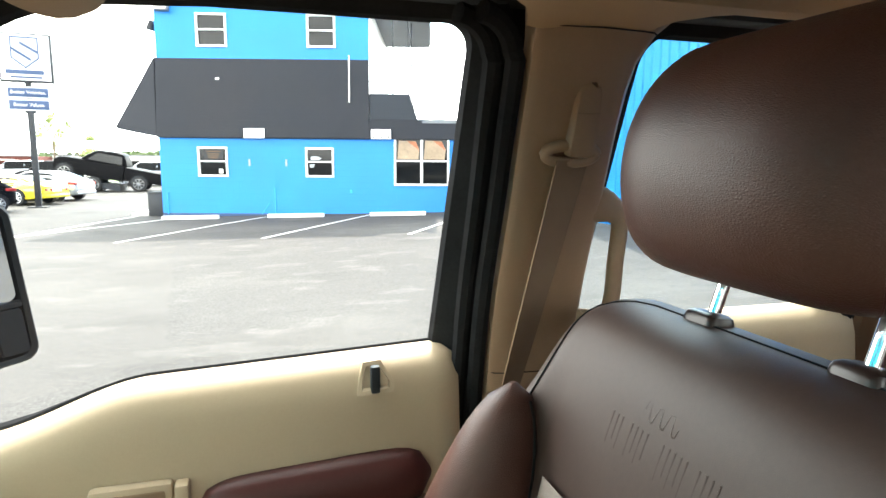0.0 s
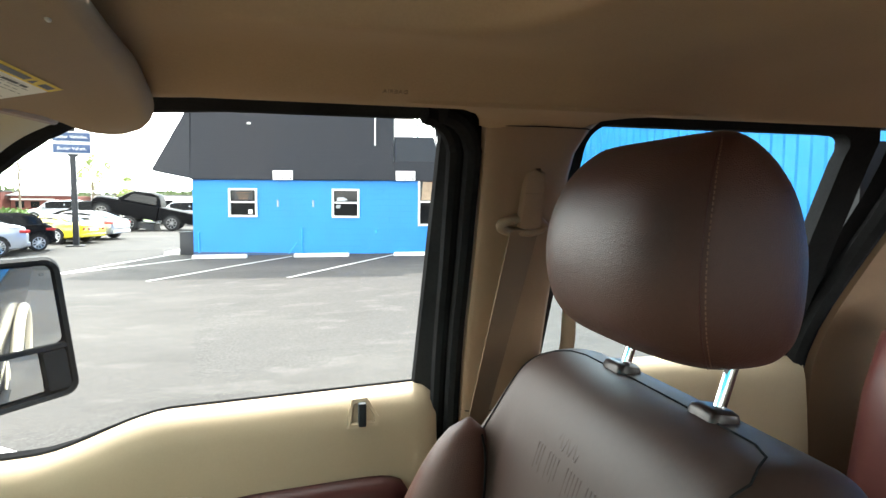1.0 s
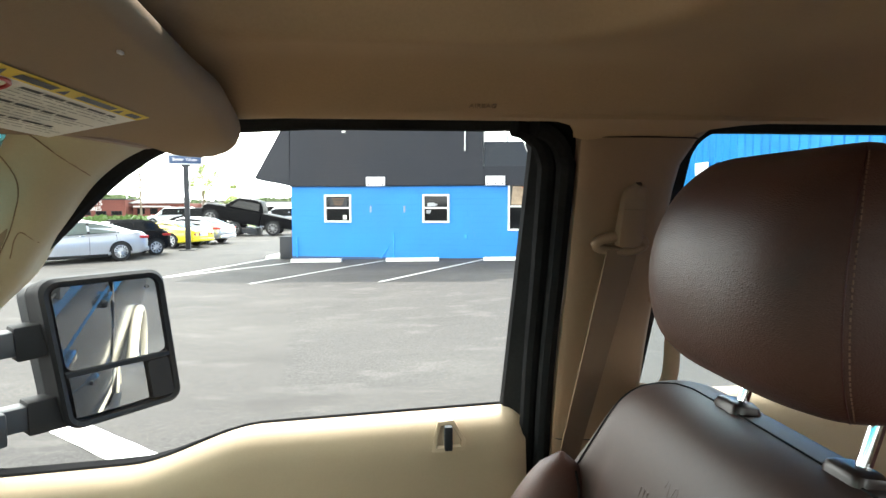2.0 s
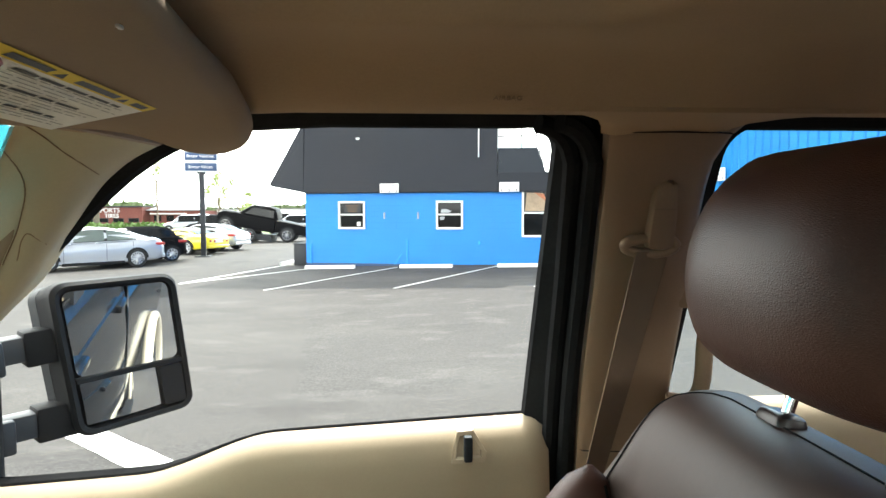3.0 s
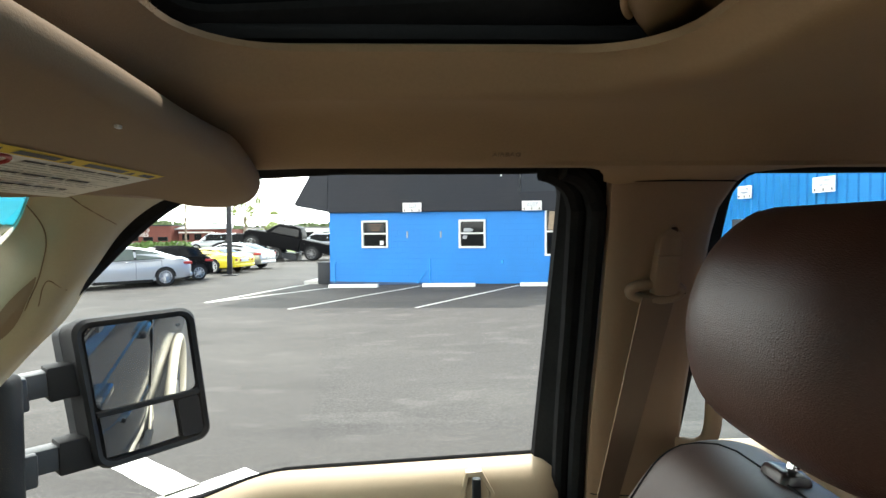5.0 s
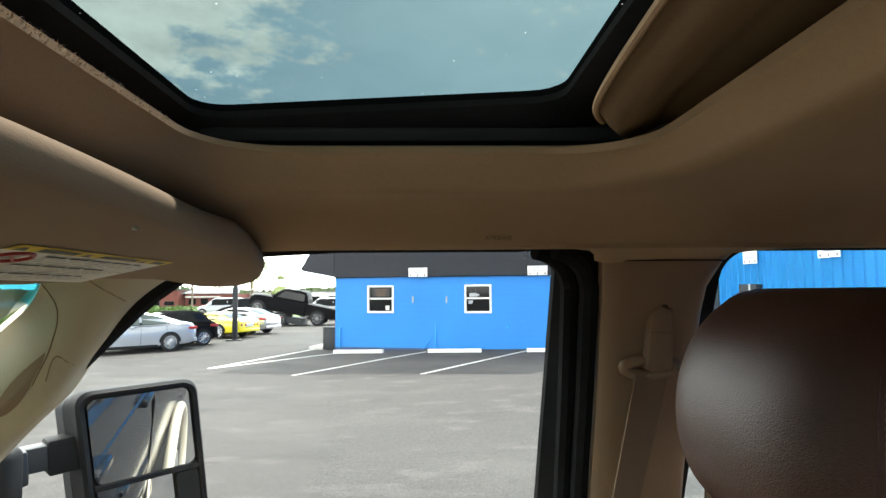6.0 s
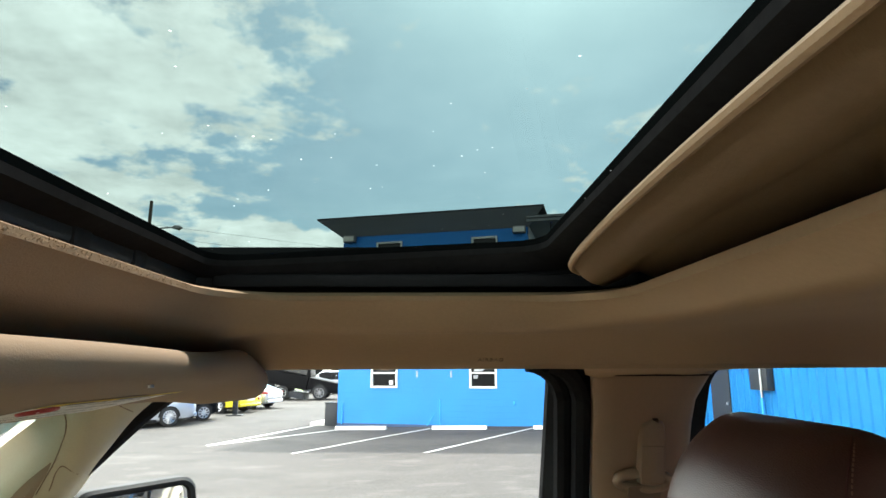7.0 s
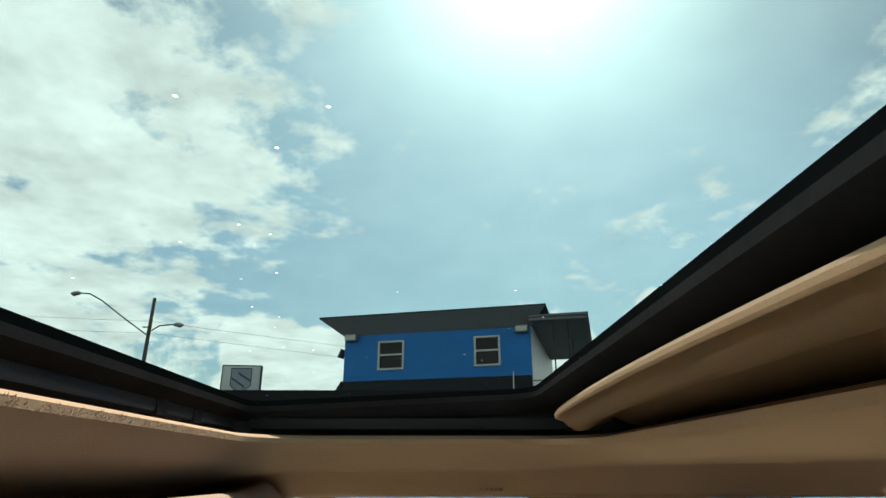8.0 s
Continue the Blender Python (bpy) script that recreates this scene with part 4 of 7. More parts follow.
# ---- the shell that closes the cab ----
def cab_shell():
    setting("floor", boxed((-1.5, MID - 0.95, 0.82), (1.95, MID + 0.95, FLOOR_Z), 0.01), BOUNCE_CARPET, "unseen cab floor in tan carpet that bounces light upward", "floor")
    setting("wall_back", boxed((1.72, MID - 0.93, 0.9), (1.80, MID + 0.93, 1.66), 0.01), TAN_TRIM, "tan back wall of the cab", "cab wall")
    setting("wall_front", boxed((-1.62, MID - 0.93, 0.9), (-1.54, MID + 0.93, 1.5), 0.01), BLACK_PLASTIC, "dark firewall under the dashboard", "cab wall")
    dash = thing("dashboard", "tan and brown dashboard under the windscreen", "dashboard")
    rows = []
    for y in span(MID - 0.93, MID + 0.93, 24):
        rows.append([(x, y, z) for x, z in ((-0.90, 1.05), (-0.82, 1.25), (-0.84, 1.42), (-0.90, 1.50), (-1.0, 1.53), (-1.3, 1.535), (-1.55, 1.50))])
    part("top", grid(bmesh.new(), rows), TAN_TRIM, dash)
    # windscreen and its roof rail
    bm = bmesh.new()
    rows = []
    for u in span(0, 1, 10):
        z = 2.125 - 0.58 * u
        x = -0.465 - 1.02 * u
        hw = 0.80 + 0.10 * u
        rows.append([(x - 0.10 * (1 - (k * k)) * u, MID + hw * k, z) for k in span(-1, 1, 14)])
    glass = part("windshield", grid(bm, rows), SHIELD_GLASS)
    tagged(glass, "clear green-tinted windscreen glass", "windscreen", "", "structure")
    # outer roof skin with an opening over the sunroof glass
    bm = bmesh.new()
    op = rounded(0.03, MID, 0.29, 0.46, 0.05, 6, 12)
    r1 = rounded(0.60, MID, 1.10, 0.74, 0.12, 6, 12)
    r2 = rounded(0.60, MID, 1.20, 0.84, 0.16, 6, 12)
    r3 = rounded(0.60, MID, 1.22, 0.87, 0.16, 6, 12)
    grid(bm, [[(x, y, 2.240) for x, y in op], [(x, y, 2.268) for x, y in op], [(x, y, 2.262) for x, y in r1], [(x, y, 2.225) for x, y in r2], [(x, y, 2.185) for x, y in r3]], True)
    setting("roof", bm, TRUCK_PAINT, "black painted steel truck roof", "truck roof")
    for s in (1, -1):
        part_rail = boxed((-0.50, min(side(0.625, s), side(0.72, s)), 2.165), (1.75, max(side(0.625, s), side(0.72, s)), 2.235), 0.01)
        setting("roof_rail", part_rail, BLACK_PLASTIC, "black door frame rail under the roof edge", "roof rail")
    setting("roof_header", boxed((-0.48, MID - 0.68, 2.132), (-0.388, MID + 0.68, 2.24), 0.004), BLACK_PLASTIC, "black windscreen header", "roof rail")


cab_shell()


def rear_door(s):
    where = "passenger" if s > 0 else "driver"
    d = thing("rear_door", f"closed beige rear door on the {where} side with a black framed window", "car door")

    def outline(grow):
        pts = [(x, 1.655 - grow) for x in span(0.50 - grow, 1.06 + grow, 14)]
        pts += [(1.07 + 0.04 * u + grow, 1.66 + 0.46 * u) for u in span(0.05, 0.95, 8)]
        pts += [(1.085 + (0.03 + grow) * math.cos(a), 2.118 + (0.03 + grow) * math.sin(a)) for a in span(0.2, 1.5, 5)]
        pts += [(x, 2.149 + grow) for x in span(1.05, 0.57, 12)]
        pts += [(0.57 - (0.05 + grow) * math.sin(a), 2.099 + (0.05 + grow) * math.cos(a)) for a in span(0.1, 1.45, 7)]
        pts += [(0.518 - 0.016 * u - grow, 2.08 - 0.40 * u) for u in span(0.05, 0.98, 8)]
        return pts

    inner, outer = outline(0), outline(0.055)
    bm = bmesh.new()
    rows = [[(x, side(pane_y(z) + o, s), z) for x, z in pts] for pts, o in ((outer, 0.016), (inner, 0.016), (inner, -0.02), (outer, -0.035))]
    vs = [[bm.verts.new(p) for p in r] for r in rows]
    vs.append(vs[0])
    for a, b in zip(vs, vs[1:]):
        for i in range(len(a)):
            j = (i + 1) % len(a)
            bm.faces.new((a[i], a[j], b[j], b[i]))
    part("window_frame", bm, RUBBER, d, "black rubber window frame")
    bm = bmesh.new()
    bm.faces.new([bm.verts.new((x, side(pane_y(z) + 0.012, s), z)) for x, z in outline(0.01)])
    pane = part("window_glass", bm, PRIVACY_GLASS, d, "raised window glass", smooth=False)
    pane.visible_shadow = False
    prof = ((0.868, -0.012), (0.866, 0.0), (0.845, 0.004), (0.82, -0.004), (0.80, -0.022), (0.79, -0.055), (0.78, -0.13), (0.77, -0.25), (0.77, -0.7))
    rows = [[(x, side(y, s), 1.656 + z) for y, z in prof] for x in span(0.46, 1.15, 20)]
    part("trim_panel", grid(bmesh.new(), rows), BEIGE_TRIM, d, "beige moulded door trim")
    return d


rear_door(1)
rear_door(-1)


def c_pillar(s):
    """Trim behind the rear door: black seal, then a tan post that widens downward."""
    rows = []
    for z in span(1.0, 2.16, 22):
        y = 0.80 - 0.36 * max(0, z - 1.6) ** 1.15 - 0.02 * smoothstep(2.0, 2.16, z)
        xf = 1.165 + 0.16 * smoothstep(1.65, 2.12, z) * 0.8
        rows.append([(x, side(y + o, s), z) for x, o in ((xf, 0.09), (xf - 0.004, 0.03), (xf + 0.012, 0.004), (xf + 0.05, -0.008), (xf + 0.2, -0.02), (1.74, -0.02))])
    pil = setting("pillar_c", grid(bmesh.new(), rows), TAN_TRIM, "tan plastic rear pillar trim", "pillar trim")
    pts = []
    for z in span(1.0, 2.15, 20):
        y = 0.80 - 0.36 * max(0, z - 1.6) ** 1.15
        pts.append((1.145 + 0.16 * smoothstep(1.65, 2.12, z) * 0.8, side(y + 0.03, s), z))
    part("door_seal", tubed(pts, 0.024, 8), RUBBER, pil, "black rubber door seal")
    rows = [[(x, side(y, s), z) for x, y in ((p[0] - 0.05, 0.80 - 0.36 * max(0, z - 1.6) ** 1.15 + 0.06), (p[0], 0.80 - 0.36 * max(0, z - 1.6) ** 1.15 + 0.035), (p[0] + 0.16, 0.80 - 0.36 * max(0, z - 1.6) ** 1.15 + 0.045))] for p in pts for z in (p[2],)]
    part("seal_web", grid(bmesh.new(), rows), RUBBER, pil, "black rubber behind the door seal")
    part("outer_post", boxed((1.34, min(side(0.85, s), side(0.93, s)), 0.9), (1.8, max(side(0.85, s), side(0.93, s)), 2.16)), BLACK_PLASTIC, pil)


c_pillar(1)
c_pillar(-1)


# ---- seats ----
def front_seat(yc, s=1):
    seat = thing("front_seat", "dark brown leather bucket seat with chrome headrest posts", "car seat", "front seats")
    # headrest: squared ovals stacked upward between a front, a back and a width profile
    front_x = ((1.833, 0.420), (1.837, 0.390), (1.848, 0.362), (1.876, 0.337), (1.925, 0.324), (1.975, 0.327), (2.020, 0.344), (2.050, 0.366), (2.072, 0.394), (2.082, 0.416), (2.085, 0.430))
    back_x = ((1.833, 0.470), (1.837, 0.502), (1.848, 0.524), (1.870, 0.538), (1.925, 0.543), (1.970, 0.539), (2.016, 0.523), (2.050, 0.500), (2.072, 0.474), (2.082, 0.455), (2.085, 0.442))
    half_y = ((1.833, 0.105), (1.837, 0.130), (1.848, 0.148), (1.876, 0.161), (1.925, 0.168), (1.975, 0.168), (2.020, 0.162), (2.050, 0.151), (2.072, 0.136), (2.082, 0.120), (2.085, 0.105))

    def head_at(u, a):
        z = 1.833 + 0.252 * (0.5 - 0.5 * math.cos(math.pi * u))
        f, b, hy = ease(front_x, z), ease(back_x, z), ease(half_y, z)
        c, d = math.cos(a), math.sin(a)
        x = (f + b) / 2 + (b - f) / 2 * abs(c) ** (2 / 3.1) * (1 if c > 0 else -1)
        dy = hy * abs(d) ** (2 / 3.1) * (1 if d > 0 else -1)
        return Vector((x, yc + 0.002 + dy, z))

    head = [[head_at(u, 2 * math.pi * k / 64) for k in range(64)] for u in span(0, 1, 40)]
    hr = part("headrest", grid(bmesh.new(), head, True, True), LEATHER, seat, "padded dark brown leather headrest", angle=60)
    # stitched seam down each cheek
    for sd in (1, -1):
        a0 = sd * radians(113)
        pts = [head_at(u, a0) for u in span(0.08, 0.92, 30)]
        part("seam", tubed(pts, 0.0011, 5), MAROON, hr, "stitched seam")
        pts = [head_at(u, a0 - sd * radians(3)) for u in span(0.12, 0.88, 26)]
        for a, b in zip(pts, pts[1:]):
            for t in (0.1, 0.6):
                part("stitch", tubed([a.lerp(b, t), a.lerp(b, t + 0.3)], 0.0008, 4), THREAD, hr)
    for dy in (-0.096, 0.096):
        part("headrest_post", tubed([(0.437, yc + dy, 1.74), (0.478, yc + dy, 1.87)], 0.0072, 16), CHROME, seat, "chrome headrest post")
        rows = []
        for k, (hx, hy, z) in enumerate(((0.019, 0.025, -0.016), (0.019, 0.025, 0.002), (0.017, 0.023, 0.008), (0.013, 0.017, 0.011), (0.009, 0.010, 0.0115))):
            m = Matrix.Translation((0.444, yc + dy, 1.776)) @ pose(0, 0, 0, 0, 9, 0)
            rows.append([m @ Vector((x, y, z)) for x, y in rounded(0, 0, hx, hy, hx * 0.45, 4, 1)])
        part("post_guide", grid(bmesh.new(), rows, True, True), BROWN_PLASTIC, seat, "brown plastic post guide")
    # backrest: centre panel rolling over at the top
    prof = ((0.20, 1.20), (0.235, 1.38), (0.262, 1.50), (0.285, 1.60), (0.310, 1.685), (0.334, 1.735), (0.365, 1.764), (0.41, 1.776), (0.46, 1.772), (0.50, 1.75), (0.515, 1.70), (0.53, 1.5), (0.54, 1.2))
    rows = []
    nseg = 60
    for i in range(nseg):
        u = i / (nseg - 1) * (len(prof) - 1)
        x, z = ease([(k, p[0]) for k, p in enumerate(prof)], u), ease([(k, p[1]) for k, p in enumerate(prof)], u)
        row = []
        for v in span(-1, 1, 44):
            wide = 0.280 + 0.024 * smoothstep(1.70, 1.45, z)
            drop = 0.038 * smoothstep(0.76, 1.0, abs(v)) ** 1.3 * smoothstep(1.5, 1.72, z)
            ahead = -0.030 * smoothstep(0.66, 0.86, abs(v)) * smoothstep(1.74, 1.60, z) if x < 0.42 else 0
            dish = 0.006 * math.cos(v * math.pi / 2)
            back = 0.03 * smoothstep(0.9, 1.0, abs(v)) if x < 0.42 else -0.02 * smoothstep(0.9, 1.0, abs(v))
            row.append((x + ahead + dish + back, yc + wide * v, z - drop))
        rows.append(row)
    bm = grid(bmesh.new(), rows)
    back = part("backrest", bm, LEATHER_SEAT, seat, "smooth dark brown leather backrest with pressed emblem", angle=60)

    def face(v, z):
        """The front of the backrest at a height."""
        k = [(p[1], p[0]) for p in prof[:8]]
        return lerp(k, z) + 0.006 * math.cos(v * math.pi / 2)

    # stitched border seam: up one side, across below the top and down the other
    path = [rows[i][4] for i in range(17, 30)] + [rows[31][4], rows[33][5], rows[35][6]] + [rows[36][j] for j in range(8, 36)] + [rows[35][37], rows[33][38], rows[31][39]] + [rows[i][39] for i in range(29, 16, -1)]
    part("piping", tubed([(x - 0.0002, y, z + 0.0002) for x, y, z in path], 0.0014, 6), RUBBER, back, "dark stitched border seam")
    # bolster wings: pointed at the shoulder, fuller and farther forward below
    for sd in (1, -1):
        rows = []
        for z in span(1.10, 1.672, 30):
            u = (z - 1.10) / 0.572
            k = math.sqrt(max(0.003, 1 - u**3.5))
            x0 = face(0.8, z)
            row = []
            for a in (2 * math.pi * j / 26 for j in range(26)):
                c, d = math.cos(a), math.sin(a)
                fx = abs(c) ** 0.8 * (1 if c > 0 else -1)
                row.append((x0 + 0.004 + 0.086 * fx * k - 0.02 * u**6 - 0.03 - 0.055 * (1 - u), yc + sd * (0.231 + 0.050 * (1 - u)) + sd * 0.076 * d * k, z))
            rows.append(row)
        bol = part("bolster", grid(bmesh.new(), rows, True, True), LEATHER, seat, "brown leather side bolster", angle=60)
        edge = [Vector(r[22]) for r in rows[4:-1]]
        part("piping", tubed(edge, 0.0022, 6), RUBBER, bol, "dark maroon piping")
    # perforated centre below the emblem
    rows = [[(face(v, z) - 0.004 - 0.006 * math.cos(v * 1.5) , yc + 0.165 * v, z) for v in span(-1, 1, 14)] for z in span(1.22, 1.575, 12)]
    bm = grid(bmesh.new(), rows)
    part("perforated_panel", bm, PERFORATED, back, "pale perforated leather panel")
    # pressed emblem: wavy mark over bars
    def on(y, z, lift=0.003):
        return (face((y - yc) / 0.25, z) - lift, y, z)
    wave = [on(yc + 0.012 - 0.026 * (t - 0.5) * 2, 1.707 + 0.010 * max(-0.8, min(0.8, 1.3 * math.sin(t * 6 * math.pi))), 0.0006) for t in span(0, 1, 60)]
    part("emblem_mark", tubed(wave, 0.0015, 6), LEATHER_SEAT, back, "pressed wavy mark")
    for row_z, h, cells in ((1.672, 0.017, 10), (1.640, 0.009, 8)):
        wtot = 0.17 if cells == 10 else 0.075
        for k in range(cells):
            if cells == 10 and k == 4:
                continue
            y = yc + wtot * (0.5 - (k + 0.5) / cells)
            hw = wtot / cells * 0.26
            r = 0.0014 if cells == 10 else 0.0009
            stem = [on(y + hw, row_z - h, -0.0002), on(y + hw, row_z + h, -0.0002)]
            part("emblem_bar", tubed(stem, r, 6), LEATHER_SEAT, back)
            if k % 3 != 1:
                part("emblem_bar", tubed([on(y - hw, row_z - h * 0.6, -0.0002), on(y - hw, row_z + h, -0.0002)], r, 6), LEATHER_SEAT, back)
    part("cushion", boxed((-0.28, yc - 0.26, 1.12), (0.26, yc + 0.26, 1.28), 0.05, None, 3), LEATHER_SEAT, seat, "brown leather seat cushion")
    part("seat_base", boxed((-0.2, yc - 0.22, FLOOR_Z - 0.003), (0.3, yc + 0.22, 1.13), 0.02), BLACK_PLASTIC, seat)
    return seat


front_seat(0.308)


def rear_bench():
    b = thing("rear_bench", "maroon brown leather rear bench seat", "car seat")
    rows = []
    for y in span(MID - 0.83, MID + 0.83, 30):
        e = smoothstep(0.85, 0.75, abs(y - MID))
        rows.append([(x + 0.05 * (1 - e), y, z - 0.05 * (1 - e)) for x, z in ((1.06, 1.2), (1.09, 1.45), (1.12, 1.66), (1.16, 1.78), (1.22, 1.82), (1.32, 1.80), (1.38, 1.6), (1.43, 1.1))])
    part("backrest", grid(bmesh.new(), rows), MAROON, b, "maroon leather backrest")
    part("cushion", boxed((0.72, MID - 0.72, 1.1), (1.2, MID + 0.72, 1.28), 0.05, None, 3), MAROON, b)
    part("bench_base", boxed((0.8, MID - 0.7, FLOOR_Z - 0.003), (1.4, MID + 0.7, 1.12), 0.02), BLACK_PLASTIC, b)
    return b


rear_bench()


# ---- outside of the pickup, as its mirror shows it ----
def truck_body():
    t = thing("truck_body", "black pickup truck body side with tan wheel flares and lower trim", "pickup truck")
    for s in (1, -1):
        rows = []
        for x in span(-1.15, 1.30, 20):
            rows.append([(x, side(y, s), z) for y, z in ((0.90, sill(min(x, 0.236)) - 0.02 if x < 0.3 else 1.63), (0.952, 1.585 if x > -0.3 else 1.51), (0.968, 1.458), (0.967, 1.450), (0.974, 1.443), (0.985, 1.25), (0.983, 1.092), (0.980, 1.084), (0.985, 1.076), (0.983, 1.03), (0.95, 0.85), (0.90, 0.80))])
        part("door_skin", grid(bmesh.new(), rows), TRUCK_PAINT, t, "glossy black door panels")
        rows = [[(x, side(y, s), z) for y, z in ((0.93, 1.62), (0.97, 1.58), (0.982, 1.458), (0.980, 1.450), (0.986, 1.443), (0.99, 1.35), (0.986, 1.05), (0.95, 0.80))] for x in span(1.34, 3.9, 12)]
        part("bed_side", grid(bmesh.new(), rows), TRUCK_PAINT, t, "glossy black bed side")
        rows = [[(x, side(y, s), z) for y, z in ((0.70, 1.60), (0.92, 1.56), (0.985, 1.40), (0.99, 1.1), (0.96, 0.85))] for x in span(-2.6, -1.17, 8)]
        part("fender", grid(bmesh.new(), rows), TRUCK_PAINT, t, "glossy black front fender")
        part("running_board", boxed((-1.0, min(side(0.95, s), side(1.12, s)), 0.50), (1.9, max(side(0.95, s), side(1.12, s)), 0.56), 0.02), BLACK_PLASTIC, t, "black running board")
        for x in (-0.02, 0.98):
            part("door_handle", boxed((x, min(side(0.96, s), side(1.0, s)), 1.40), (x + 0.22, max(side(0.96, s), side(1.0, s)), 1.44), 0.012, None, 3), TRUCK_PAINT, t, "black door handle")
        part("belt_moulding", tubed([(x, side(0.915, s), sill(x) - 0.016) for x in span(-0.95, 0.28, 20)], 0.005, 6), RUBBER, t, "black belt moulding")
        for x in (-1.85, 2.65):
            wheel = part("wheel", tubed([(x, side(0.72, s), 0.42), (x, side(1.0, s), 0.42)], 0.42, 28), TYRE, t)
            part("rim", tubed([(x, side(0.97, s), 0.42), (x, side(1.008, s), 0.42)], 0.24, 20), ALLOY, wheel)
    for s in (1, -1):
        arc = [(2.65 + 0.52 * math.cos(a), side(1.005, s), 0.46 + 0.52 * math.sin(a)) for a in span(-0.2, math.pi + 0.2, 18)]
        part("wheel_flare", tubed(arc, 0.036, 10), TWO_TONE, t, "tan wheel flare")
        part("rocker", boxed((-1.0, min(side(0.93, s), side(0.972, s)), 0.80), (1.32, max(side(0.93, s), side(0.972, s)), 0.96), 0.02), TWO_TONE, t, "tan lower body trim")
    part("hood", boxed((-2.6, MID - 0.8, 1.42), (-1.6, MID + 0.8, 1.5), 0.03), TRUCK_PAINT, t)
    part("underbody", boxed((-2.5, MID - 0.9, 0.55), (3.8, MID + 0.9, 0.80), 0.02), BLACK_PLASTIC, t)
    return t


truck_body()


def tow_mirror():
    """Telescoping towing mirror: two arms, a shell, a large pane over a small one."""
    mi = thing("towing_mirror", "black telescoping towing mirror with two panes", "car mirror")
    c, h, nrm = Vector((-0.632, 1.212, 1.693)), Vector((0.600, 0.80, 0)), Vector((0.80, -0.60, -0.07)).normalized()
    up = Vector((-0.06, -0.16, 1.0)).normalized()

    def P(u, v, w=0.0):
        return c + h * (u * 1.20) + up * (v * 1.1) + nrm * w

    def loop(hu, hv, r, w, cu=0.0, cv=0.0):
        return [P(cu + a, cv + b, w) for a, b in rounded(0, 0, hu, hv, r, 6, 3)]

    bm = grid(bmesh.new(), [loop(0.115, 0.150, 0.03, -0.05, -0.01), loop(0.122, 0.162, 0.032, -0.02), loop(0.123, 0.163, 0.032, 0.004), loop(0.117, 0.157, 0.03, 0.012), loop(0.108, 0.149, 0.024, 0.008), loop(0.106, 0.147, 0.022, -0.006)], True, True)
    part("shell", bm, BLACK_PLASTIC, mi, "textured black mirror shell")
    bm = grid(bmesh.new(), [loop(0.113, 0.150, 0.03, -0.052, -0.012), loop(0.10, 0.14, 0.03, -0.10, -0.022), loop(0.06, 0.10, 0.03, -0.125, -0.03)], True, True)
    part("back_cap", bm, GREY_PLASTIC, mi, "dark grey mirror cap")
    bm = bmesh.new()
    bm.faces.new([bm.verts.new(p) for p in loop(0.102, 0.089, 0.016, 0.0045, 0.0, 0.055)])
    part("upper_pane", bm, MIRROR, mi, "flat upper mirror glass", smooth=False)
    # the lower pane bulges a little
    rows = []
    for b in span(-0.046, 0.046, 9):
        rows.append([P(-0.026 + a, -0.092 + b, 0.010 - 0.9 * (a * a + b * b)) for a in span(-0.074, 0.074, 13)])
    part("lower_pane", grid(bmesh.new(), rows), MIRROR, mi, "convex lower mirror glass")
    part("divider", grid(bmesh.new(), [loop(0.107, 0.007, 0.003, 0.003, 0, -0.041), loop(0.106, 0.005, 0.003, 0.011, 0, -0.041)], True, True), BLACK_PLASTIC, mi)
    part("signal_lamp", grid(bmesh.new(), [loop(0.026, 0.048, 0.008, 0.002, 0.078, -0.095), loop(0.024, 0.046, 0.008, 0.012, 0.078, -0.095)], True, True), BLACK_PLASTIC, mi, "smoked black signal lamp")
    part("heater_mark", tubed([P(0.083 + 0.004 * math.cos(a), 0.125 + 0.003 * math.sin(a), 0.0055) for a in span(0, 6.28, 13)], 0.0007, 4), INK, mi)
    # arms: a stepped sleeve at the door, a sliding bar and a squared collar at the shell
    for z in (1.735, 1.575):
        a, b = Vector((-0.90, 0.98, z - 0.012)), P(-0.10, z - 1.695, -0.035)
        d = (b - a).normalized()
        m = Matrix.Translation(a) @ d.to_track_quat("X", "Z").to_matrix().to_4x4()
        ln = (b - a).length
        part("arm_bar", boxed((0, -0.024, -0.027), (ln, 0.022, 0.027), 0.005, m, 2), ARM_PLASTIC, mi, "dark grey sliding arm")
        sleeve = part("arm_sleeve", boxed((-0.02, -0.040, -0.036), (ln * 0.40, 0.036, 0.043), 0.007, m, 2), ARM_PLASTIC, mi, "dark grey arm sleeve")
        part("sleeve_step", boxed((ln * 0.16, -0.046, -0.044), (ln * 0.49, -0.022, 0.028), 0.006, m, 2), ARM_PLASTIC, sleeve)
        part("arm_collar", boxed((ln * 0.66, -0.030, -0.040), (ln * 1.02, 0.028, 0.036), 0.006, m, 2), BLACK_PLASTIC, mi, "black arm collar")
    part("door_bracket", boxed((-0.985, 0.925, 1.44), (-0.772, 0.995, 1.782), 0.025, None, 3), BLACK_PLASTIC, mi, "black door bracket")
    return mi


tow_mirror()


# ---- ground ----
HOUSE = Matrix.Translation((-3.264, 22.155, 0)) @ pose(0, 0, 0, 0, 0, -15.5)


def at_house(x, y, z=0.0):
    return HOUSE @ Vector((x, y, z))


def rise(x, y):
    """Height of the lot, which climbs gently along the shop's front."""
    u = max(0.0, min(15.0, x + 3.3 + 0.27 * (22 - y) * 0.5))
    return 0.023 * u * smoothstep(0.0, 2.5, u) * smoothstep(8.5, 14.0, y)


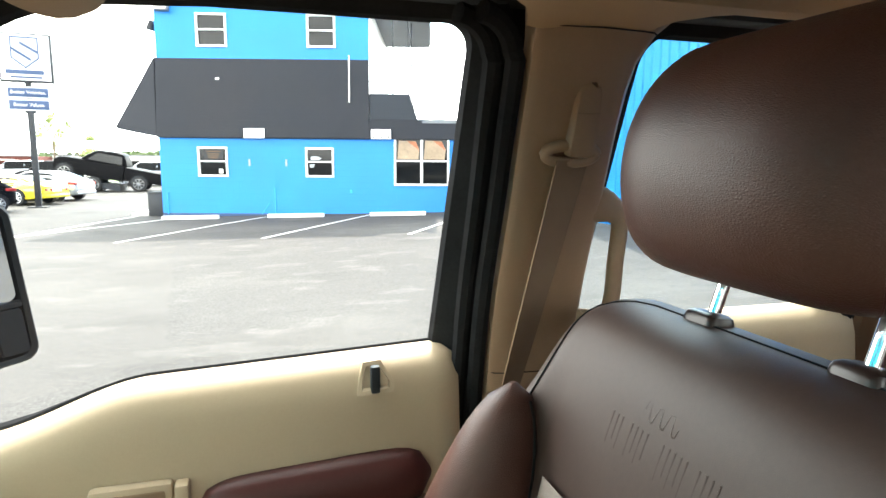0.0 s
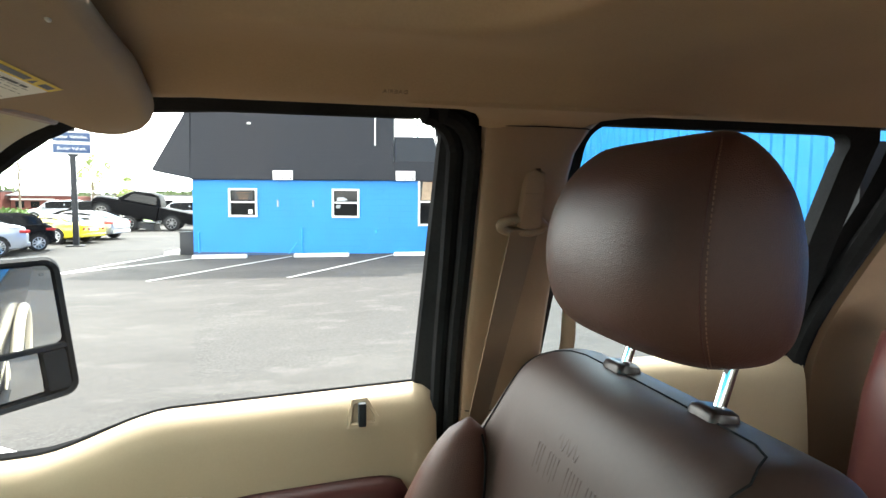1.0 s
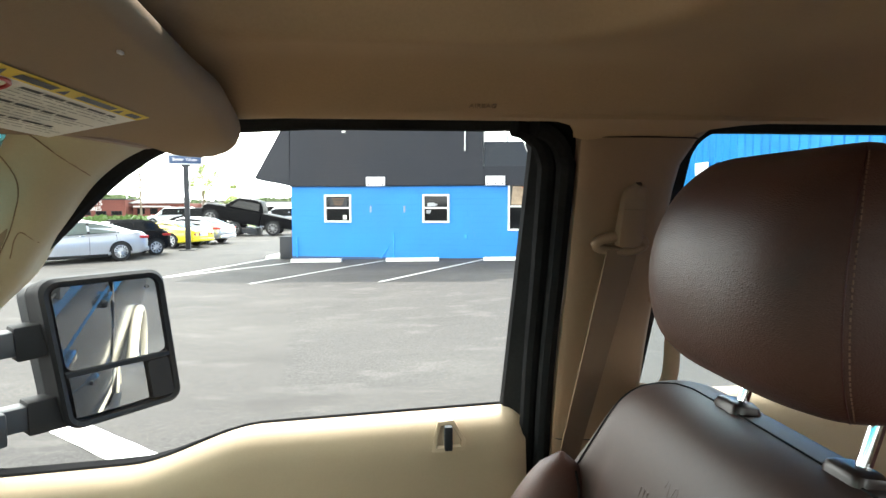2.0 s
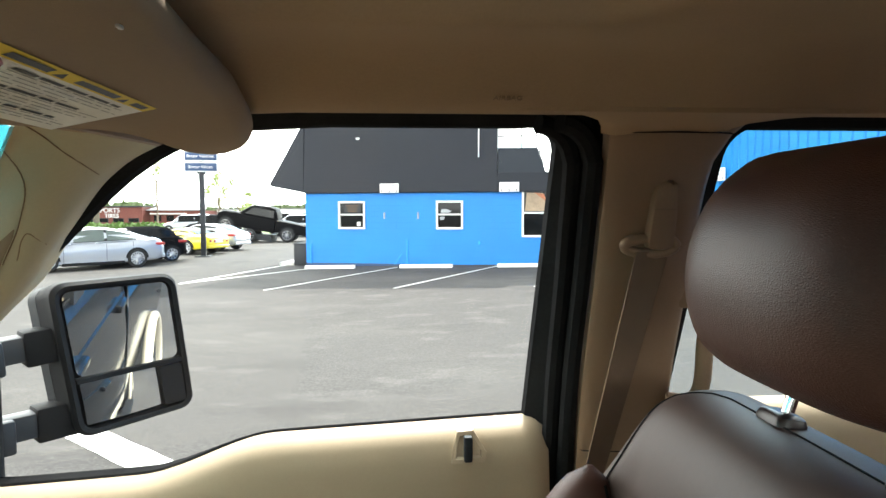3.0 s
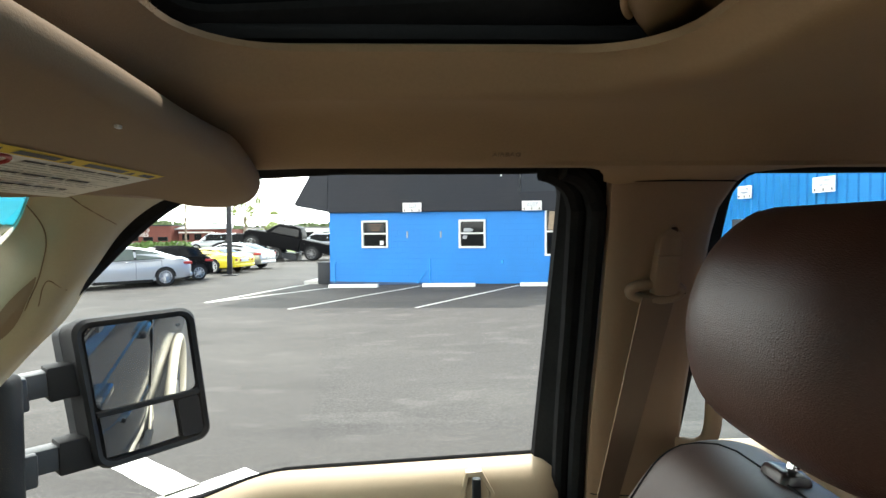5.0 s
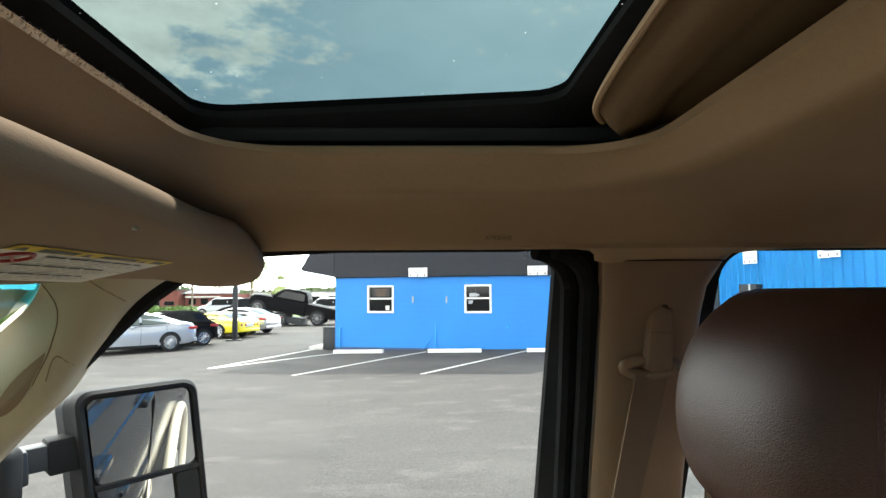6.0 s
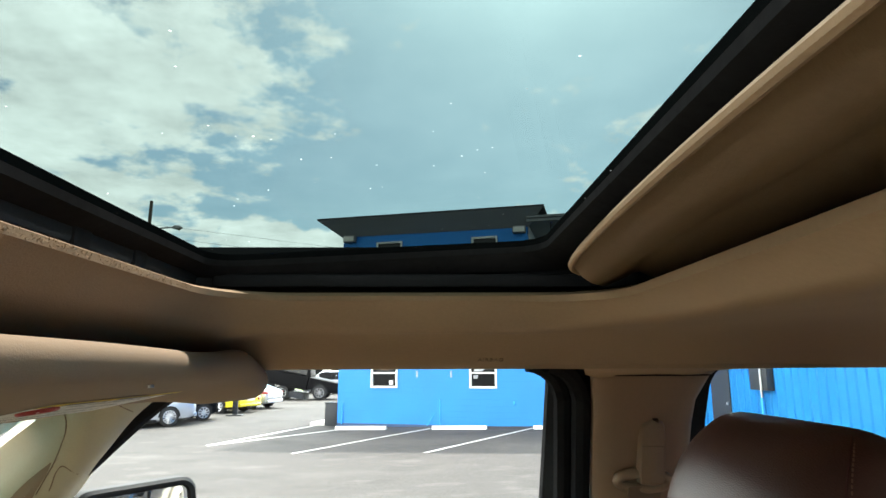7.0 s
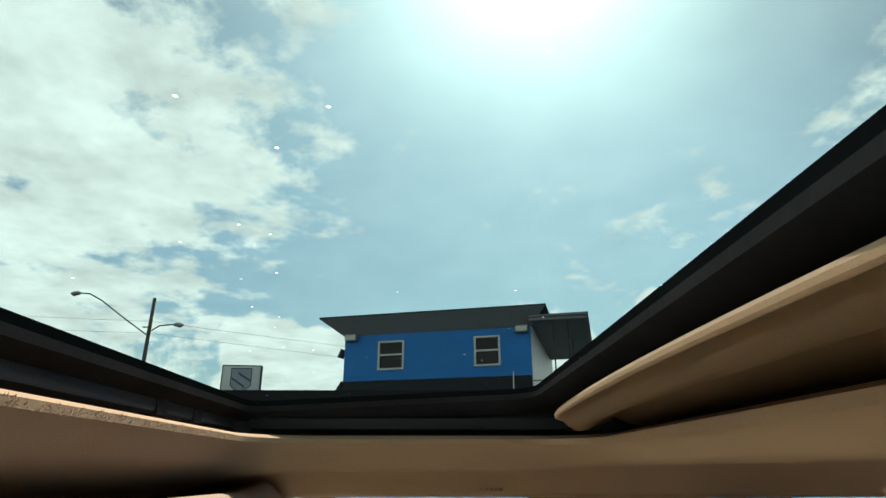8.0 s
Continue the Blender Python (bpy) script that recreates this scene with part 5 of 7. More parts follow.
def ground():
    ring = [30, 60, 120, 300, 900, 2500]
    near = span(-28, 28, 57)
    xs = sorted({-v for v in ring} | set(ring) | set(near))
    bm = grid(bmesh.new(), [[(x, y, rise(x, y)) for x in xs] for y in xs])
    return setting("ground", bm, ASPHALT, "worn grey asphalt car park", "ground")


ground()


def stripe(name, a, b, width, mat=LINE_PAINT, z=0.006):
    a, b = Vector((*a[:2], 0)), Vector((*b[:2], 0))
    n = (b - a).cross(Vector((0, 0, 1))).normalized() * width / 2
    rnd = random.Random(round(a.x * 100))
    rows = []
    for u in span(0, 1, 40):
        p = a.lerp(b, u)
        j = n * (1 + rnd.uniform(-0.04, 0.04))
        rows.append([(q.x, q.y, rise(q.x, q.y) + z) for q in (p - j, p + j)])
    bm = grid(bmesh.new(), rows)
    return setting(name, bm, mat, "white painted parking line on asphalt", "road marking", smooth=False)


for top, bot in (((0.45, -1.0), (-1.28, -5.58)), ((3.62, -0.7), (1.70, -6.5)), ((7.0, -0.6), (5.05, -6.3)), ((10.4, -0.5), (8.5, -6.0))):
    stripe("parking_line", at_house(*top), at_house(*bot), 0.11)
stripe("parking_line", at_house(-0.9, 1.2), at_house(-1.33, -5.6), 0.12)
stripe("parking_line", (-2.95, 5.5), (-1.85, 4.55), 0.30)
stripe("parking_line", (-1.42, 4.93), (-2.20, 4.06), 0.21)


def wheel_stop(x0):
    p, q = at_house(x0, -0.92), at_house(x0 + 1.8, -0.92)
    lean = math.degrees(math.atan2(rise(q.x, q.y) - rise(p.x, p.y), 1.8))
    m = Matrix.Translation((0, 0, rise(p.x, p.y))) @ HOUSE @ Matrix.Translation((x0, -0.92, 0)) @ pose(0, 0, 0, 0, -lean, 0)
    st = tagged(part("wheel_stop", prismed([(0, -0.085, 0), (0, 0.085, 0), (0, 0.075, 0.07), (0, 0.05, 0.115), (0, -0.05, 0.115), (0, -0.075, 0.07)], (1.80, 0, 0)), WHITE_PAINT, smooth=False),
                "white painted concrete wheel stop", "wheel stop", "wheel stops by the wall")
    st.matrix_world = m
    return st


for x0 in (0.37, 3.76, 7.05):
    wheel_stop(x0)
setting("pavement", prismed([at_house(-1.2, 0.3), at_house(-0.05, 0.3), at_house(-0.05, 7), at_house(-1.6, 7)], (0, 0, 0.10)), CONCRETE, "pale concrete walk beside the shop", "pavement", smooth=False)


# ---- the blue shop ----
def sash_window(parent, x0, x1, z0, z1, lights=1, y=0.0, open_low=False):
    """White framed window: sashes one over the other, in one or two lights."""
    w = part("window", bmesh.new(), WHITE_PAINT, parent, "white framed sash window")
    bm = bmesh.new()
    f = 0.07
    for lo, hi in (((x0, y - 0.05, z0), (x0 + f, y + 0.1, z1)), ((x1 - f, y - 0.05, z0), (x1, y + 0.1, z1)), ((x0 + f, y - 0.05, z1 - f), (x1 - f, y + 0.1, z1)), ((x0 + f, y - 0.07, z0), (x1 - f, y + 0.1, z0 + f))):
        box(bm, lo, hi, 0.008, None, 1)
    bm.to_mesh(w.data)
    bm.free()
    step = (x1 - x0) / lights
    for k in range(lights):
        a, b = x0 + step * k, x0 + step * (k + 1)
        if k:
            part("mullion", boxed((a - 0.045, y - 0.045, z0 + f), (a + 0.045, y + 0.08, z1 - f), 0.006), WHITE_PAINT, w)
        mid = (z0 + z1) / 2 + 0.02
        part("meeting_rail", boxed((a + f * 0.8, y - 0.035, mid - 0.03), (b - f * 0.8, y + 0.06, mid + 0.03), 0.006), WHITE_PAINT, w)
        for za, zb, d in ((z0 + f, mid - 0.03, 0.045), (mid + 0.03, z1 - f, 0.02)):
            part("pane", boxed((a + 0.02, y + d, za), (b - 0.02, y + d + 0.01, zb)), DARK_GLASS, w, "dark reflecting pane", smooth=False)
    return w


def parking_sign(parent, x, z, w=0.66, h=0.31, y=-0.03, words=True):
    sg = part("parking_sign", boxed((x, y - 0.02, z), (x + w, y, z + h), 0.006), SIGN_WHITE, parent, "white parking sign")
    m = Matrix.Translation((x + w / 2, y - 0.023, z + h * 0.76)) @ pose(0, 0, 0, 90, 0, 0)
    letters("CUSTOMER", h * 0.25, m, INK_BLUE, sg, 0.001)
    letters("PARKING", h * 0.25, Matrix.Translation((0, 0, -h * 0.26)) @ m, INK_BLUE, sg, 0.001)
    for k in (0.12, 0.5, 0.88):
        part("mark", boxed((x + w * k - 0.018, y - 0.024, z + 0.03), (x + w * k + 0.018, y - 0.018, z + 0.095), 0.008), INK, sg)
    return sg


def shop():
    s = thing("shop_building", "two-storey bright blue block shop with black mansard awning", "building", m=HOUSE)
    # ground floor wall in pieces round its openings, with the two long sides
    holes = [(1.25, 2.25, 1.36, 2.35), (4.82, 5.77, 1.36, 2.35), (7.77, 9.62, 1.10, 2.71)]
    bm = bmesh.new()
    x = 0.0
    for a, b, z0, z1 in holes:
        box(bm, (x, 0, 0), (a, 0.2, 2.80))
        box(bm, (a, 0, 0), (b, 0.2, z0))
        box(bm, (a, 0, z1), (b, 0.2, 2.80))
        x = b
    box(bm, (x, 0, 0), (10.3, 0.2, 2.80))
    box(bm, (0, 0.2, 0), (0.2, 9, 2.80))
    box(bm, (10.1, 0.2, 0), (10.3, 9, 2.80))
    box(bm, (0.2, 8.8, 0), (10.1, 9, 2.80))
    part("wall", bm, BLUE_WALL, s, "bright blue painted block wall", smooth=False)
    part("inner_wall", boxed((0.25, 1.6, 0), (10.0, 1.7, 2.8)), EAVE, s, smooth=False)
    for k, (a, b, z0, z1) in enumerate(holes):
        sash_window(s, a, b, z0, z1, 2 if k == 2 else 1)
    # things behind the panes: a paper notice, a hung poster and painted reflections
    notice = part("window_notice", boxed((1.45, 0.012, 1.95), (2.08, 0.018, 2.25)), DARK_METAL, s, "dark window notice with pale print", smooth=False)
    for k, z in enumerate((2.20, 2.12, 2.05, 1.99)):
        part("print_bar", boxed((1.52 + 0.03 * k, 0.006, z - 0.02), (2.0 - 0.03 * k, 0.011, z + 0.012)), WEBBING, notice, smooth=False)
    # middle window: pale flat shapes stand for reflections in the glass
    part("window_poster_reflection", prismed([(4.98, 0.006, 1.93), (5.25, 0.006, 1.93), (5.36, 0.006, 1.99), (5.2, 0.006, 2.06), (5.0, 0.006, 2.05)], (0, 0.006, 0)), SIGN_GREY, s, "pale shape painting a reflection on the pane", smooth=False)
    part("window_poster_reflection", prismed([(4.95, 0.030, 1.68), (5.08, 0.030, 1.68), (5.12, 0.030, 1.80), (4.95, 0.030, 1.80)], (0, 0.006, 0)), SIGN_GREY, s, smooth=False)
    for xa in (7.88, 8.76):
        po = part("window_poster_reflection", prismed([(xa, 0.006, 1.98), (xa + 0.70, 0.006, 1.98), (xa + 0.74, 0.006, 2.30), (xa + 0.6, 0.006, 2.58), (xa + 0.05, 0.006, 2.60)], (0, 0.006, 0)), POSTER_TAN, s, "tan poster with a red band", smooth=False)
        part("poster_band", prismed([(xa + 0.30, 0.000, 2.60), (xa + 0.62, 0.000, 2.56), (xa + 0.74, 0.000, 2.25), (xa + 0.60, 0.000, 2.38)], (0, 0.004, 0)), POSTER_RED, po, smooth=False)
    part("window_sticker", boxed((1.92, 0.035, 1.47), (2.06, 0.04, 1.62)), WHITE_PAINT, s, smooth=False)
    # mansard: front slope, its hip at the corner and the soffit
    top, low, over = 5.17, 2.66, 1.35
    front = -0.10
    for nm, pts in (("mansard_front", [(0.06, -0.02, top), (6.95, -0.02, top), (6.95, front, low), (-0.0, front, low)]),
                    ("mansard_side", [(0.06, -0.02, top), (0.0, front, low), (-over, 0.05, 2.93), (-over, 8.6, 2.93), (0.06, 9.0, top)])):
        bm = bmesh.new()
        bm.faces.new([bm.verts.new(p) for p in pts])
        bmesh.ops.triangulate(bm, faces=bm.faces[:])
        bmesh.ops.solidify(bm, geom=bm.faces[:], thickness=0.06)
        part(nm, bm, BLACK_ROOF, s, "black painted mansard slope", smooth=False)
    part("mansard_fascia", boxed((0.0, front - 0.03, low - 0.03), (10.35, 0.0, low + 0.62), 0.01), BLACK_ROOF, s, "black fascia band", smooth=False)
    part("soffit", prismed([(0, front, low), (-over, 0.05, 2.91), (-over, 8.6, 2.91), (0, 9.0, low)], (0, 0, 0.03)), DARK_METAL, s, smooth=False)
    # painted-out row of characters, left as plain low bars
    for k in range(10):
        xx = 0.75 + 0.60 * k
        part("painted_out_mark", prismed([(xx, -0.126, 3.75), (xx + 0.36, -0.126, 3.75), (xx + 0.36, -0.102, 4.55), (xx, -0.102, 4.55)], (0, 0.02, 0)), PAINTED_OUT, s)
    part("roof_spot", boxed((1.97, -0.12, 4.50), (2.10, -0.04, 4.57), 0.01), WHITE_PAINT, s)
    part("conduit_stub", tubed([(6.33, -0.20, 3.80), (6.33, -0.14, 5.30)], 0.024, 8), WHITE_PAINT, s, "pale conduit")
    # lower wing's flat roof to the balcony side
    part("wing_roof", boxed((6.95, -0.12, 2.80), (10.5, 9, 3.22), 0.01), BLACK_ROOF, s, "black flat roof edge", smooth=False)
    part("wing_flashing", boxed((8.7, -0.14, 3.16), (10.6, 0.0, 3.25), 0.01), EAVE, s, smooth=False)
    # upper storey
    holes = [(1.38, 2.38, 5.54, 6.60), (4.95, 5.89, 5.54, 6.60)]
    bm = bmesh.new()
    x = 0.06
    for a, b, z0, z1 in holes:
        box(bm, (x, 0, 5.12), (a, 0.2, 7.45))
        box(bm, (a, 0, 5.12), (b, 0.2, z0))
        box(bm, (a, 0, z1), (b, 0.2, 7.45))
        x = b
    box(bm, (x, 0, 5.12), (6.95, 0.2, 7.45))
    box(bm, (0.06, 0.2, 2.8), (0.26, 9, 7.45))
    part("side_wall", boxed((6.75, 0.2, 2.8), (6.95, 9, 7.45)), WHITE_PAINT, s, "white painted balcony side wall", smooth=False)
    part("upper_wall", bm, BLUE_UPPER, s, "bright blue upper storey wall", smooth=False)
    for a, b, z0, z1 in holes:
        sash_window(s, a, b, z0, z1)
    part("inner_wall", boxed((0.3, 1.6, 5.1), (6.7, 1.7, 7.4)), EAVE, s, smooth=False)
    # roof with wide eaves
    bm = prismed([(-0.75, -0.62, 7.42), (7.58, -0.62, 7.42), (7.58, 9.4, 7.42), (-0.75, 9.4, 7.42)], (0, 0, 0.06))
    part("roof", bm, DARK_METAL, s, "dark flat roof with wide eaves", smooth=False)
    bm = bmesh.new()
    grid(bm, [[(-0.75, -0.62, 7.42), (7.58, -0.62, 7.42)], [(0.02, -0.02, 6.85), (6.98, -0.02, 6.85)]])
    part("eave_cove", bm, EAVE, s, "grey boarded eave", smooth=False)
    bm = bmesh.new()
    grid(bm, [[(-0.75, -0.62, 7.42), (-0.75, 9.4, 7.42)], [(0.02, -0.02, 6.85), (0.02, 9.0, 6.85)]])
    part("eave_cove", bm, EAVE, s, "grey boarded eave", smooth=False)
    # balcony over the wing, under a lower roof
    part("balcony_roof", prismed([(6.95, -0.35, 7.10), (8.95, -0.35, 7.10), (8.95, 8, 7.10), (6.95, 8, 7.10)], (0, 0, 0.08)), EAVE, s, "grey balcony roof", smooth=False)
    part("balcony_soffit", prismed([(6.95, -0.3, 6.98), (8.9, -0.3, 6.98), (8.9, 7.9, 6.98), (6.95, 7.9, 6.98)], (0, 0, 0.1)), EAVE, s, smooth=False)
    part("balcony_skirt", prismed([(6.97, -0.05, 4.10), (8.25, -0.05, 4.10), (8.6, -0.10, 3.2), (6.97, -0.10, 3.2)], (0, 0.06, 0)), NAVY_ROOF, s, "dark blue shingled balcony skirt", smooth=False)
    part("balcony_floor", boxed((6.97, 0.0, 3.95), (8.3, 6, 4.08)), DARK_METAL, s, smooth=False)
    for xx, yy in ((7.75, 0.0), (8.25, 0.0), (8.25, 3.0)):
        part("balcony_post", tubed([(xx, yy, 4.05), (xx, yy, 7.0)], 0.025, 8), DARK_METAL, s, "thin dark post")
    for zz in (4.5, 5.0):
        part("balcony_rail", tubed([(6.97, 0, zz), (8.25, 0, zz)], 0.015, 6), DARK_METAL, s)
    # corner floodlights under the eave
    for xx in (0.15, 6.45):
        lamp = part("flood_light", boxed((xx, -0.28, 6.62), (xx + 0.45, -0.03, 6.88), 0.03), EAVE, s, "grey wall flood light")
        part("lens", boxed((xx + 0.03, -0.29, 6.65), (xx + 0.42, -0.275, 6.83), 0.005), LABEL_WHITE, lamp)
    part("side_lamp", tubed([(0.06, 0.3, 6.3), (-0.12, 0.3, 6.35), (-0.2, 0.3, 6.1)], [0.05, 0.14, 0.16], 10), DARK_METAL, s)
    parking_sign(s, 2.86, 2.63, 0.68, 0.32, -0.20)
    parking_sign(s, 7.03, 2.63, 0.66, 0.32, -0.20)
    # wall fittings
    for xx in (2.93, 4.15):
        part("wall_tag", boxed((xx, -0.04, 1.72), (xx + 0.06, 0.0, 1.95), 0.01), SIGN_GREY, s, "small pink wall tag")
    part("pipe", tubed([(3.79, -0.04, 0.05), (3.79, -0.04, 1.0)], 0.02, 8), BLUE_METAL, s, "blue painted pipe")
    part("pipe", tubed([(3.33, -0.04, 0.12), (3.60, -0.04, 0.50)], 0.016, 8), BLUE_METAL, s, "blue painted pipe")
    part("pipe", tubed([(0.20, -0.04, 0.1), (0.20, -0.04, 0.80), (0.26, -0.04, 0.84)], 0.02, 8), BLUE_METAL, s, "blue painted pipe")
    part("outlet_box", boxed((6.30, -0.05, 0.84), (6.38, 0, 0.96), 0.01), BLUE_METAL, s)
    part("base_strip", boxed((0, -0.015, 0), (10.3, 0, 0.14)), SIGN_BLUE, s, "darker blue base strip", smooth=False)
    return s


shop()

bin_ = thing("utility_box", "black metal utility box at the shop corner", "utility box", m=HOUSE)
part("cabinet", boxed((-0.62, 0.28, 0.0), (-0.12, 0.85, 0.78), 0.02), DARK_METAL, bin_)
part("cover", boxed((-0.64, 0.26, 0.78), (-0.10, 0.87, 0.82), 0.01), DARK_METAL, bin_)


def metal_building():
    b = thing("metal_building", "bright blue ribbed metal building beside the car park", "building")
    d = Vector((0.06, -1, 0)).normalized()
    a = Vector((8.66, 16.1, 0)) - d * 2.85
    n = Vector((-1, -0.06, 0)).normalized()      # out of the wall, towards the car park
    pts, k = [], 0.0
    while k < 24:
        pts += [(k, 0.0), (k + 0.21, 0.0), (k + 0.235, 0.035), (k + 0.275, 0.035)]
        k += 0.30
    rows = [[a + d * u + n * w + Vector((0, 0, z)) for u, w in pts] for z in (0.0, 6.6)]
    bm = grid(bmesh.new(), rows)
    bmesh.ops.solidify(bm, geom=bm.faces[:], thickness=0.02)
    part("ribbed_wall", bm, BLUE_METAL, b, "bright blue ribbed metal wall", smooth=False)
    part("base_trim", prismed([a + n * 0.05, a + d * 24 + n * 0.05, a + d * 24 - n * 0.05, a - n * 0.05], (0, 0, 0.22)), DARK_METAL, b, smooth=False)
    body = [a - n * 0.08, a + d * 24 - n * 0.08, a + d * 24 - n * 9, a - n * 9]
    part("body", prismed([p + Vector((0, 0, 0.01)) for p in body], (0, 0, 6.5)), EAVE, b, smooth=False)
    part("roof_edge", prismed([p + Vector((0, 0, 6.55)) for p in (a + n * 0.2, a + d * 24 + n * 0.2, a + d * 24 - n * 9, a - n * 9)], (0, 0, 0.12)), DARK_METAL, b, smooth=False)
    # fittings along the wall, in its own frame: x along the wall, y out of it
    m = Matrix(((d.x, n.x, 0, a.x), (d.y, n.y, 0, a.y), (0, 0, 1, 0), (0, 0, 0, 1)))
    part("corner_trim", boxed((-0.06, -0.1, 0), (0.10, 0.055, 6.55), 0.006, m), BLUE_METAL, b, smooth=False)
    door = part("door", boxed((0.70, 0.0, 0.0), (1.72, 0.06, 2.43), 0.01, m), DARK_METAL, b, "black metal door", smooth=False)
    part("door_frame", boxed((0.62, 0.0, 2.43), (1.80, 0.075, 2.52), 0.006, m), BLUE_METAL, door, smooth=False)
    part("door_knob", boxed((1.58, 0.06, 1.0), (1.64, 0.12, 1.08), 0.015, m), STEEL, door)
    mb = part("meter_box", boxed((3.0, 0.0, 1.48), (3.76, 0.20, 2.24), 0.015, m), DARK_METAL, b, "black electric meter box")
    part("meter_pipe", tubed([m @ Vector((3.55, 0.23, 1.3)), m @ Vector((3.55, 0.23, 2.24))], 0.03, 8), STEEL, mb)
    part("meter_pipe", tubed([m @ Vector((3.3, 0.08, 0.1)), m @ Vector((3.3, 0.08, 1.5))], 0.03, 8), BLUE_METAL, mb)
    for u, w in ((3.05, 0.62), (5.93, 0.68)):
        sg = part("parking_sign", boxed((u, 0.055, 2.78), (u + w, 0.075, 3.12), 0.006, m), SIGN_WHITE, b, "white parking sign")
        tm = m @ Matrix.Translation((u + w / 2, 0.078, 3.03)) @ Matrix(((1, 0, 0, 0), (0, 0, 1, 0), (0, 1, 0, 0), (0, 0, 0, 1)))
        letters("CUSTOMER", 0.08, tm, INK_BLUE, sg, 0.001)
        letters("PARKING", 0.08, Matrix.Translation((0, 0, -0.09)) @ tm, INK_BLUE, sg, 0.001)
        for k in (0.12, 0.5, 0.88):
            part("mark", boxed((u + w * k - 0.018, 0.074, 2.81), (u + w * k + 0.018, 0.08, 2.875), 0.008, m), INK, sg)
    return b


metal_building()
cone = thing("traffic_cone", "small orange traffic cone on the concrete walk", "traffic cone", m=Matrix.Translation((9.15, 21.9, 0.021)))
part("base", boxed((-0.18, -0.18, 0), (0.18, 0.18, 0.04), 0.01), ORANGE, cone)
part("body", tubed([(0, 0, 0.04), (0, 0, 0.70)], [0.13, 0.03], 14), ORANGE, cone)
part("band", tubed([(0, 0, 0.40), (0, 0, 0.52)], [0.083, 0.066], 14), SIGN_WHITE, cone, "white band")
setting("grass", prismed([(8.6, 22.6, 0.001), (60, 14, 0.001), (60, 75, 0.001), (9, 75, 0.001)], (0, 0, 0.03)), GRASS, "bright sunlit grass behind the buildings", "grass", smooth=False)
setting("pavement", prismed([(7.4, 19.6, 0.001), (9.4, 19.2, 0.001), (10.6, 22.2, 0.001), (8.6, 22.5, 0.001)], (0, 0, 0.02)), CONCRETE, "pale concrete walk between the buildings", "pavement", smooth=False)
setting("kerb", prismed([Vector((7.6, 14.2, 0)), Vector((8.3, 11.5, 0)), Vector((8.5, 11.5, 0)), Vector((7.8, 14.25, 0))], (0, 0, 0.14)), CONCRETE, "pale concrete kerb", "kerb", smooth=False)


# ---- street furniture ----
def pole_sign():
    s = thing("pole_sign", "tall dark pole sign with a white panel and two navy boards", "sign", m=Matrix.Translation((-8.52, 27.45, 0.13)) @ pose(0, 0, 0, 0, 0, 6) @ Matrix.Scale(0.936, 4))
    part("pole", boxed((-0.11, -0.105, -0.135), (0.11, 0.105, 5.0), 0.01), DARK_METAL, s)
    part("base_plate", boxed((-0.35, -0.35, -0.139), (0.35, 0.35, -0.09), 0.01), DARK_METAL, s)
    p = part("panel", boxed((-0.93, -0.17, 4.98), (0.93, 0.17, 6.92), 0.03), DARK_METAL, s, "dark sign cabinet")
    part("panel_face", boxed((-0.87, -0.18, 5.05), (0.87, -0.165, 6.86), 0.01), SIGN_WHITE, p, "white sign face")
    sh = [(-0.45, 6.72), (0.45, 6.72), (0.45, 5.95), (0.0, 5.58), (-0.45, 5.95)]
    part("shield_edge", prismed([(x * 1.1, -0.19, 6.2 + (z - 6.2) * 1.1) for x, z in sh], (0, 0.012, 0)), SIGN_BLUE, p, "navy shield shape", smooth=False)
    part("shield", prismed([(x, -0.196, z) for x, z in sh], (0, 0.012, 0)), SIGN_GREY, p, "grey shield shape", smooth=False)
    part("shield_band", prismed([(-0.45, -0.2, 6.25), (0.2, -0.2, 5.82), (0.2, -0.2, 5.92), (-0.45, -0.2, 6.35)], (0, 0.01, 0)), SIGN_BLUE, p, smooth=False)
    part("shield_band", prismed([(0.45, -0.2, 6.12), (-0.15, -0.2, 6.48), (-0.15, -0.2, 6.58), (0.45, -0.2, 6.22)], (0, 0.01, 0)), SIGN_BLUE, p, smooth=False)
    part("name_bar", boxed((-0.7, -0.19, 5.30), (0.62, -0.178, 5.46)), SIGN_BLUE, p, smooth=False)
    part("name_bar", boxed((-0.55, -0.19, 5.14), (0.55, -0.178, 5.21)), SIGN_BLUE, p, smooth=False)
    for z, words in ((4.58, "Better Vehicles."), (4.08, "Better Values.")):
        edge = part("board", boxed((-0.75, -0.12, z - 0.23), (0.75, 0.12, z + 0.23), 0.01), SIGN_WHITE, s, "white edged board")
        part("board_face", boxed((-0.70, -0.13, z - 0.18), (0.70, -0.115, z + 0.18), 0.005), SIGN_BLUE, edge, "navy board face")
        letters(words, 0.195, Matrix.Translation((0, -0.134, z)) @ pose(0, 0, 0, 90, 0, 0), SIGN_WHITE, edge, 0.004)
    part("bracket", boxed((-0.2, -0.08, 3.75), (0.2, 0.08, 3.85)), DARK_METAL, s)
    return s


pole_sign()


